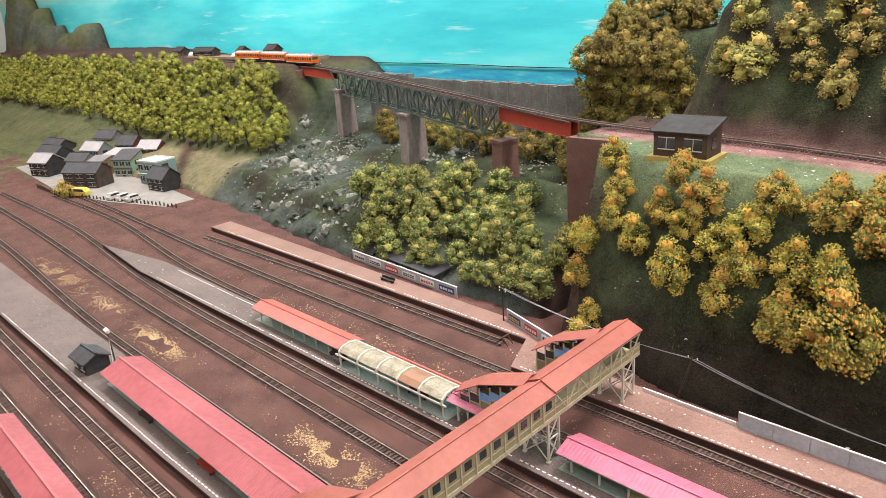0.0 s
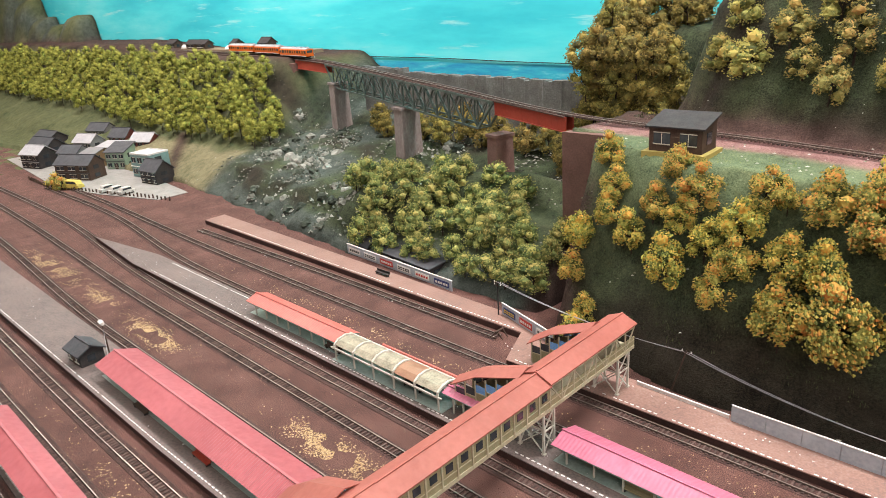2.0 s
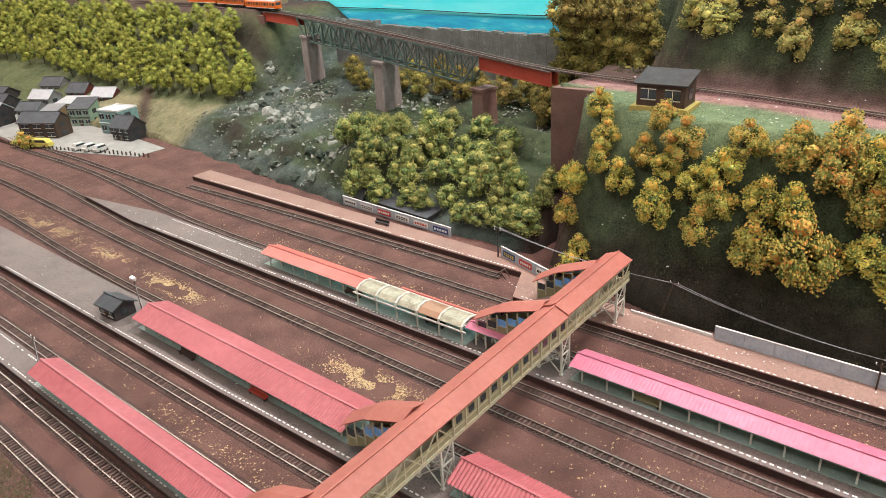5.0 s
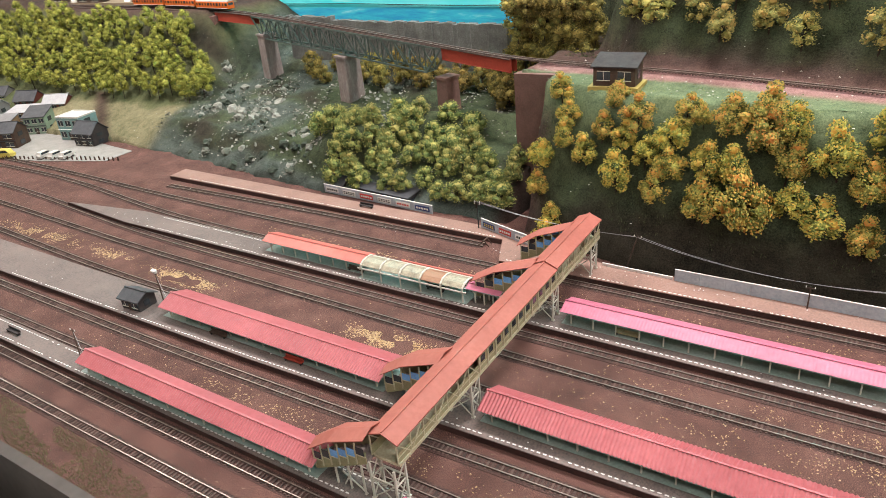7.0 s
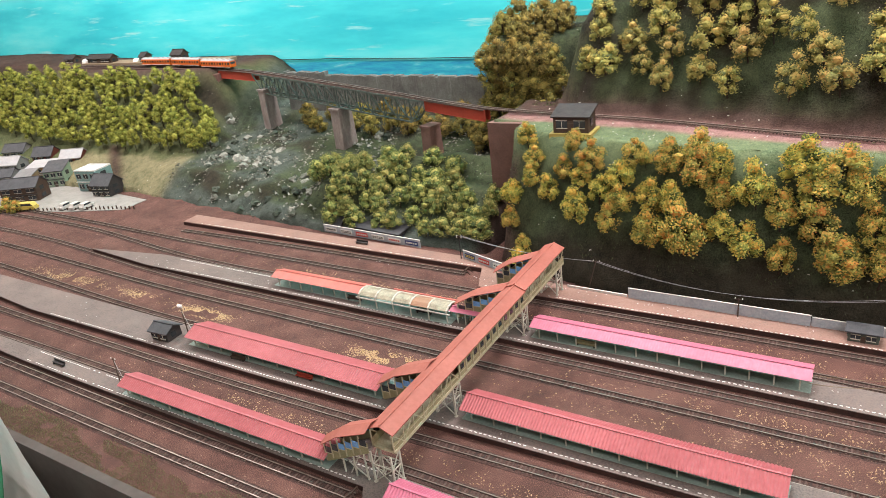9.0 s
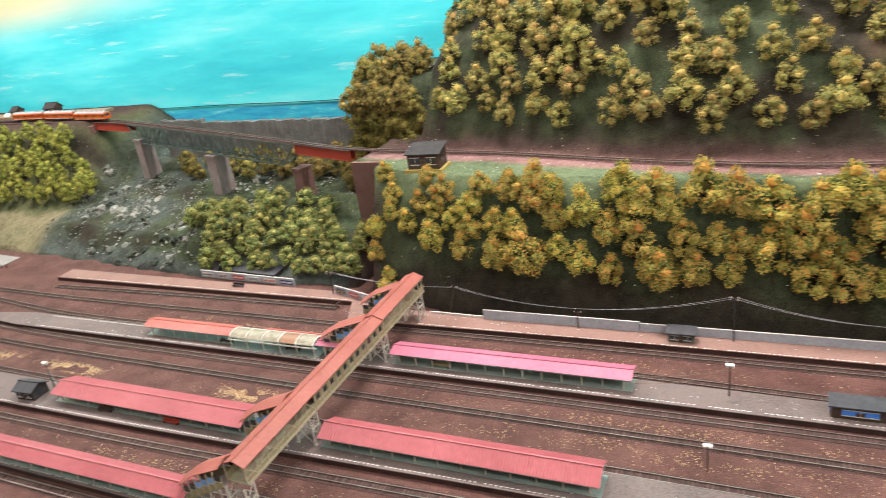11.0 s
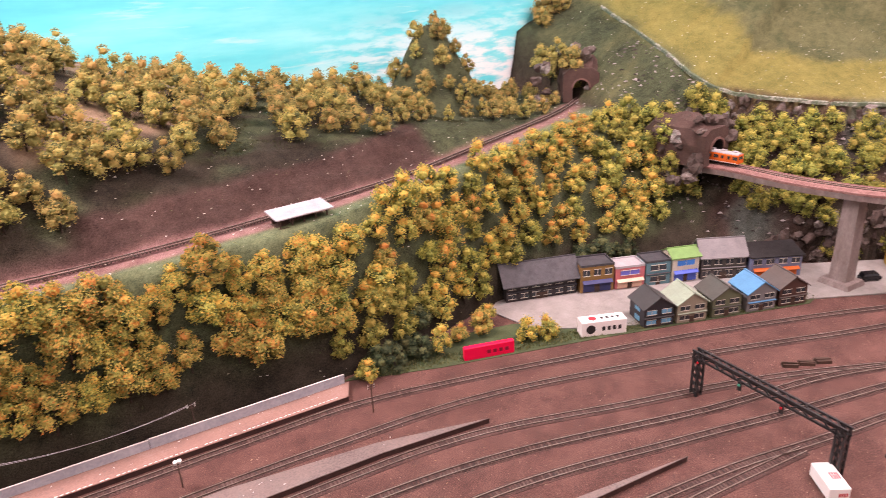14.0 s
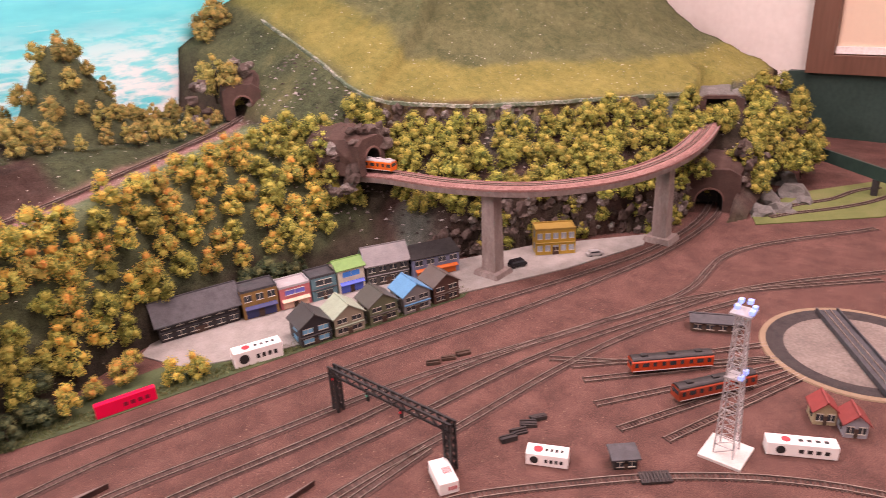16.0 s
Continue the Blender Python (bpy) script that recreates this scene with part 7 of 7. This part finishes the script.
post(-0.36, 1.105, 0.0146, 0.078, "black pole with a white insulator beside the platform", arms=2, material="black")
post(0.055, 1.072, 0.0, 0.085, "leaning brown pole at the foot of the bank", (0.022, 0.004), arms=1)
post(0.44, 1.022, 0.0146, 0.050, "short rusty pole on the platform's back edge", arms=1)
post(0.81, 1.022, 0.0146, 0.118, "tall dark pole with cross-arms behind the platform", arms=2, material="black")
post(1.30, 1.045, 0.0, 0.085, "brown pole behind the platform fence", arms=2)
post(-0.852, 0.470, 0.0146, 0.085, "leaning yard lamp with white heads beside the canopy", (0.0, 0.0), True)
post(-0.835, 0.243, 0.0146, 0.060, "leaning brown pole beside the narrow canopy", (-0.018, 0.012), arms=1)
post(0.811, 0.800, 0.0146, 0.072, "yard lamp with white heads on the platform", (0, 0), True)
post(1.237, 0.885, 0.0, 0.06, "yard lamp with white heads between the tracks", (0, 0), True)
post(0.784, 0.575, 0.0, 0.055, "brown yard lamp standing between the tracks", (0, 0), True)
post(1.215, 0.585, 0.0, 0.055, "brown yard lamp standing between the tracks", (0, 0), True)
post(1.67, 0.90, 0.0, 0.075, "thin brown signal pole between the tracks", arms=2)


def wire(p, q, sag, r=0.00038, label="thin grey wire slung between poles", material="roof_grey"):
    bm = bmesh.new()
    p, q = Vector(p), Vector(q)
    pts = [p.lerp(q, k / 14) - Vector((0, 0, sag * 4 * (k / 14) * (1 - k / 14))) for k in range(15)]
    sweep(bm, pts, ((-r, -r), (r, -r), (r, r), (-r, r)))
    tagged(part("wire", bm, M[material]), label, "wire", "wires")


for s in (-0.008, 0.008):
    wire((-0.36 + s, 1.105, 0.092), (0.077 + s, 1.076, 0.082), 0.014)
    wire((0.077 + s, 1.076, 0.082), (0.81 + s, 1.022, 0.131), 0.050)
    wire((0.81 + s, 1.022, 0.131), (1.30 + s, 1.045, 0.083), 0.03)
wire((0.60, 0.79, 0.047), (0.811, 0.80, 0.080), 0.010, label="thin tan wire from the canopy to the lamp", material="bare")
wire((0.61, 0.765, 0.044), (0.811, 0.80, 0.076), 0.014, label="thin tan wire from the canopy to the lamp", material="bare")
wire((-0.852, 0.47, 0.09), (-0.80, 0.45, 0.05), 0.004)
wire((-0.852, 0.255, 0.07), (-0.80, 0.235, 0.046), 0.004)
for x, y in ((-0.305, 1.043), (-0.065, 0.186)):
    b = thing("buffer_stop", (x, y, 0), "rusty rail-built buffer stop at the track's end", "buffer stop", "buffer stops")
    for s in (-0.008, 0.008):
        bm = bmesh.new()
        bar(bm, (-0.016, s, 0.004), (0, s, 0.020), 0.002)
        bar(bm, (0.014, s, 0.004), (0, s, 0.020), 0.002)
        part("frame", bm, M["brown"], b)
    bm = bmesh.new()
    bar(bm, (-0.001, -0.012, 0.019), (-0.001, 0.012, 0.019), 0.003)
    part("beam", bm, M["brown"], b)

# benches under the canopies and on the platforms
for x, y, z, c in ((0.155, 0.782, 0.0153, "olive"), (-0.62, 0.43, 0.0153, "brown"), (-0.40, 0.43, 0.0153, "girder_red"), (-0.52, 0.78, 0.0153, "brown"), (-0.29, 0.782, 0.0153, "dark"), (-1.08, 0.232, 0.0146, "dark"), (-0.74, 1.105, 0.0146, "dark")):
    b = thing("bench", (x, y, z), "small long platform bench of painted timber", "bench", "platform benches")
    bm = bmesh.new()
    box(bm, -0.024, 0.024, -0.004, 0.004, 0.005, 0.0068)
    part("seat", bm, M[c], b)
    bm = bmesh.new()
    box(bm, -0.024, 0.024, 0.0035, 0.005, 0.007, 0.0125)
    part("backrest", bm, M[c], b)
    for s in (-0.02, 0.02):
        bm = bmesh.new()
        box(bm, s - 0.001, s + 0.001, -0.004, 0.004, 0, 0.005)
        part("leg", bm, M["black"], b)


# ---- loose litter, grass and stones ----
def flakes(name, spots, size, material, label, category):
    """Many small chips lying about."""
    verts, faces = [], []
    for x, y, z in spots:
        s, a = random.uniform(*size), random.uniform(0, 6.28)
        base = len(verts)
        for k in range(3):
            q = a + k * 2.1 + random.uniform(-0.4, 0.4)
            verts.append((x + s * math.cos(q) * random.uniform(0.6, 1.4), y + s * math.sin(q), z))
        verts.append((x, y, z + s * random.uniform(0.3, 0.8)))
        faces.extend(([base, base + 1, base + 3], [base + 1, base + 2, base + 3], [base + 2, base, base + 3]))
    me = bpy.data.meshes.new(name)
    me.from_pydata(verts, [], faces)
    me.materials.append(material)
    return tagged(new(name, me), label, category, kind="stuff")


sand = []
for cx, cy, sx, sy, n in ((-0.93, 0.59, 0.10, 0.020, 900), (-0.28, 0.587, 0.10, 0.022, 900), (-1.62, 0.60, 0.20, 0.03, 600), (-1.25, 0.60, 0.08, 0.02, 250), (0.7, 0.60, 0.5, 0.03, 420), (0.7, 0.68, 0.5, 0.02, 260), (0.5, 0.90, 0.6, 0.03, 160), (-0.4, 0.32, 0.4, 0.02, 200), (0.4, 0.32, 0.4, 0.02, 200), (-0.6, 0.90, 0.4, 0.02, 180)):
    for k in range(n * 3):
        x, y = random.gauss(cx, sx * 0.6), random.gauss(cy, sy * 0.6)
        if noise.noise((x * 22, y * 30, 1)) > -0.12:
            sand.append((x, y, 0.0002))
flakes("sawdust_litter", sand, (0.0007, 0.0021), M["sand"], "scattered tan sawdust litter between the tracks", "litter")
grit = [(random.uniform(-2.6, 3.6), random.uniform(0.03, 1.05), 0.0001) for k in range(26000)]
grit = [g for g in grit if not (g[0] > 2.2 and g[1] > 1.0 - (g[0] - 2.2) * 0.4)]
flakes("grit", grit, (0.0006, 0.0018), mat("mixed_grit", ((0.04, 0.02, 0.016), (0.16, 0.08, 0.06), (0.34, 0.24, 0.18)), 30, 0.9, 0.2, island=0.9, contrast=0.9), "fine loose brown grit over the yard", "grit")
specks = [(random.uniform(-1.5, 1.7), random.choice((random.uniform(1.0, 1.03), random.uniform(0.76, 0.80), random.uniform(0.41, 0.49))), 0.0147) for k in range(260)]
flakes("paint_chips", specks, (0.0008, 0.0026), M["white"], "pale chips lying on the platforms", "litter")
X, Y = np.random.uniform(-2.2, 4.9, 9000), np.random.uniform(0.4, 2.0, 9000)
Zs, Ds = heights(X, Y)
flakes("hill_litter", [(x, y, z + 0.003) for x, y, z in zip(X, Y, Zs) if z > 0.01], (0.0012, 0.004), mat("pale_leaf_litter", ((0.10, 0.11, 0.05), (0.30, 0.30, 0.24), (0.62, 0.60, 0.54)), 30, 0.9, 0.1, island=0.9, contrast=0.9), "pale specks of litter on the hillsides", "litter")


stones = []
for k in range(5200):
    x, y = random.uniform(-2.05, -0.4), random.uniform(1.2, 1.8)
    if noise.noise((x * 6, y * 6, 4)) > -0.05 or x > -1.0 and random.random() < 0.3:
        stones.append((x, y, ground_at(x, y) - 0.001))
flakes("gorge_stones", stones, (0.002, 0.0085), mat("grey_green_stones", ((0.03, 0.034, 0.022), (0.085, 0.09, 0.07), (0.24, 0.235, 0.20)), 30, 0.9, 0.2, island=0.9, contrast=0.9), "grey-green loose stones on the gorge slope", "stones")
east_stones = []
X, Y = np.random.uniform(2.9, 4.9, 5000), np.random.uniform(0.3, 1.7, 5000)
Zs, Ds = heights(X, Y)
for x, y, z, d in zip(X, Y, Zs, Ds):
    if -0.34 < d < -0.003 and z > 0.01:
        east_stones.append((x, y, z - 0.001))
flakes("rock_face_stones", east_stones, (0.003, 0.012), mat("brown_grey_rock", ((0.03, 0.025, 0.022), (0.10, 0.085, 0.078), (0.30, 0.28, 0.27)), 30, 0.9, 0.2, island=0.9, contrast=0.9), "broken brown-grey rock below the field", "stones")


def turf(name, spots, h, material, label):
    verts, faces = [], []
    for x, y, z in spots:
        for k in range(3):
            a, s = random.uniform(0, 6.28), h * random.uniform(0.5, 1.2)
            u, v = math.cos(a) * s * 0.22, math.sin(a) * s * 0.22
            ox, oy = random.uniform(-0.004, 0.004), random.uniform(-0.004, 0.004)
            base = len(verts)
            verts.extend(((x + ox - u, y + oy - v, z - 0.002), (x + ox + u, y + oy + v, z - 0.002), (x + ox + v * 1.5, y + oy - u * 1.5, z + s)))
            faces.append([base, base + 1, base + 2])
    me = bpy.data.meshes.new(name)
    me.from_pydata(verts, [], faces)
    me.materials.append(material)
    return tagged(new(name, me), label, "grass", kind="stuff")


tuft = []
for k in range(36000):
    x, y = random.uniform(-2.4, 1.2), random.uniform(0.024, 0.10)
    if noise.noise((x * 9, y * 25, 2)) > -0.55 + (y - 0.03) * 9:
        tuft.append((x, y, 0))
turf("front_grass", tuft, 0.0032, foliage("short_green_grass", ((0.055, 0.075, 0.028), (0.13, 0.155, 0.06), (0.24, 0.23, 0.12))), "short green grass along the layout's front edge")
X, Y = np.random.uniform(-0.35, 2.9, 26000), np.random.uniform(1.1, 1.7, 26000)
Zs, Ds = heights(X, Y)
bank = []
for x, y, z in zip(X, Y, Zs):
    u = up_y(x)
    if -0.17 < y - u < -0.052 and z > up_z(x) - 0.06 and noise.noise((x * 12, y * 20, 5)) > -0.3:
        bank.append((x, y, z))
turf("ledge_grass", bank, 0.0018, foliage("yellow_green_turf", ((0.06, 0.10, 0.04), (0.12, 0.17, 0.06), (0.30, 0.30, 0.07))), "yellow-green turf along the ledge of the upper line")
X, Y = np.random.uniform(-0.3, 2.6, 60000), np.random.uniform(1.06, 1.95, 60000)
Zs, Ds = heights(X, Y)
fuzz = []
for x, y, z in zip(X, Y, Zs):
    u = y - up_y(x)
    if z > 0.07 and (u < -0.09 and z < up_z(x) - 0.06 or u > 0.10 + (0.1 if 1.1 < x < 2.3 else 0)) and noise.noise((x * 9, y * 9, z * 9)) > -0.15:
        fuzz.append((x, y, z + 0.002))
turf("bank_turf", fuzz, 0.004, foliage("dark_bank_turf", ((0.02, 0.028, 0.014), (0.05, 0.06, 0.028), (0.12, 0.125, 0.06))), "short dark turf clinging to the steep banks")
verge = [(1.7 + random.random() * 1.3, 0, 0) for k in range(3000)]
verge = [(x, float(np.interp(x, (1.66, 1.9, 2.3, 2.6, 2.95), (1.05, 0.985, 0.875, 0.785, 0.675))) + random.uniform(0, 0.05), 0.0015) for x, y, z in verge]
turf("verge_grass", verge, 0.006, foliage("dull_verge_grass", ((0.05, 0.07, 0.02), (0.12, 0.14, 0.05), (0.25, 0.23, 0.12))), "dull grass along the town's verge")
for x, y, s in ((4.15, 0.17, 0.05), (4.22, 0.12, 0.05), (4.3, 0.2, 0.06), (4.45, 0.15, 0.07), (4.6, 0.22, 0.06), (4.36, 0.08, 0.04)):
    me = lump_mesh("boulder", s, M["rock"], x)
    tagged(new("boulder", me), "pale grey plaster boulder beside the far tracks", "boulder", "boulders").matrix_basis = pose(x, y, 0)

# ---- the window on the east wall and the green board below it ----
bm = bmesh.new()
box(bm, 5.50, 5.55, -1.6, 0.50, -0.10, 0.33)
structure("dado_board", bm, M["board_green"], "dark green board below the window", "board")
win = tagged(new("window_1"), "dark brown framed window with a pale blind", "window", kind="structure")
for y0, y1, z0, z1 in ((-1.5, 0.41, 0.33, 0.42), (0.29, 0.41, 0.42, 1.6), (-1.5, 0.41, 1.6, 1.7), (-1.5, -1.38, 0.42, 1.6)):
    bm = bmesh.new()
    box(bm, 5.46, 5.55, y0, y1, z0, z1)
    part("window_frame", bm, M["frame_brown"], win)
bm = bmesh.new()
box(bm, 5.50, 5.52, -1.38, 0.29, 0.425, 0.46)
part("window_sill", bm, M["white"], win, "white inner sill")
bm = bmesh.new()
box(bm, 5.52, 5.53, -1.38, 0.29, 0.42, 1.6)
part("pane", bm, paint("warm_blind", (0.62, 0.48, 0.36), 0.5, vary=0.95), win, "warm beige pane")
guard = thing("guard_board", (0, 0, 0), "dark green guard board on dark posts along the layout's end", "board")
bm = bmesh.new()
bar(bm, (4.90, 0.28, 0.094), (4.27, -0.52, 0.094), 0.012, 0.052)
part("board", bm, M["board_green"], guard)
for k in (0.1, 0.5, 0.9):
    x, y = 4.90 - 0.63 * k, 0.28 - 0.80 * k
    bm = bmesh.new()
    box(bm, x - 0.012, x + 0.012, y - 0.012, y + 0.012, 0.0, 0.068)
    part("post", bm, M["black"], guard)

# the small garden line beyond the turntable
bm = bmesh.new()
prism(bm, ((4.02, 0.15), (4.12, 0.20), (4.46, 0.14), (4.80, -0.10), (4.72, -0.26), (4.34, -0.20)), "z", 0.0006, 0.004)
structure("garden_patch", bm, M["meadow"], "pale straw and green ground round the small garden line", "ground")
track([(4.12, 0.13, 0.004), (4.21, 0.07, 0.004), (4.33, -0.03, 0.004), (4.47, -0.12, 0.004), (4.62, -0.18, 0.004)], "narrow weathered garden line on pale ballast", group="garden tracks")
track([(4.20, 0.15, 0.004), (4.33, 0.08, 0.004), (4.45, 0.0, 0.004), (4.60, -0.05, 0.004), (4.70, -0.12, 0.004)], "narrow weathered garden line on pale ballast", group="garden tracks")

# the paper notice hanging over the front edge
notice = thing("paper_notice", (0, -0.03, 0), "curled white paper notice with a green border", "paper")
bm = bmesh.new()
prev = None
for k in range(13):
    z = 0.19 - 0.42 * k / 12
    edge = float(np.interp(z, (-0.23, -0.10, -0.003, 0.029, 0.089, 0.178), (-0.56, -0.60, -0.639, -0.656, -0.685, -0.712)))
    row = [bm.verts.new((-1.2 + (edge + 1.2) * a, 0.018 * (1 - a) - 0.03 * a * a - 0.02 * (k / 12) ** 2, z - 0.02 * (1 - a))) for a in (0, 0.25, 0.5, 0.7, 0.85, 1)]
    if prev:
        for p in range(5):
            bm.faces.new((prev[p], prev[p + 1], row[p + 1], row[p]))
    prev = row
bmesh.ops.solidify(bm, geom=list(bm.faces), thickness=0.0012)
part("sheet", bm, M["paper"], notice)
bm = bmesh.new()
sweep(bm, spline([(-0.742, -0.034, 0.182), (-0.80, -0.037, 0.06), (-0.90, -0.04, -0.10), (-1.0, -0.045, -0.22)], 0.03), ((-0.001, -0.035), (0.001, -0.035), (0.001, 0.035), (-0.001, 0.035)))
part("border", bm, paint("leaf_green_print", (0.03, 0.32, 0.16), 0.5, vary=0.9), notice, "green printed border")
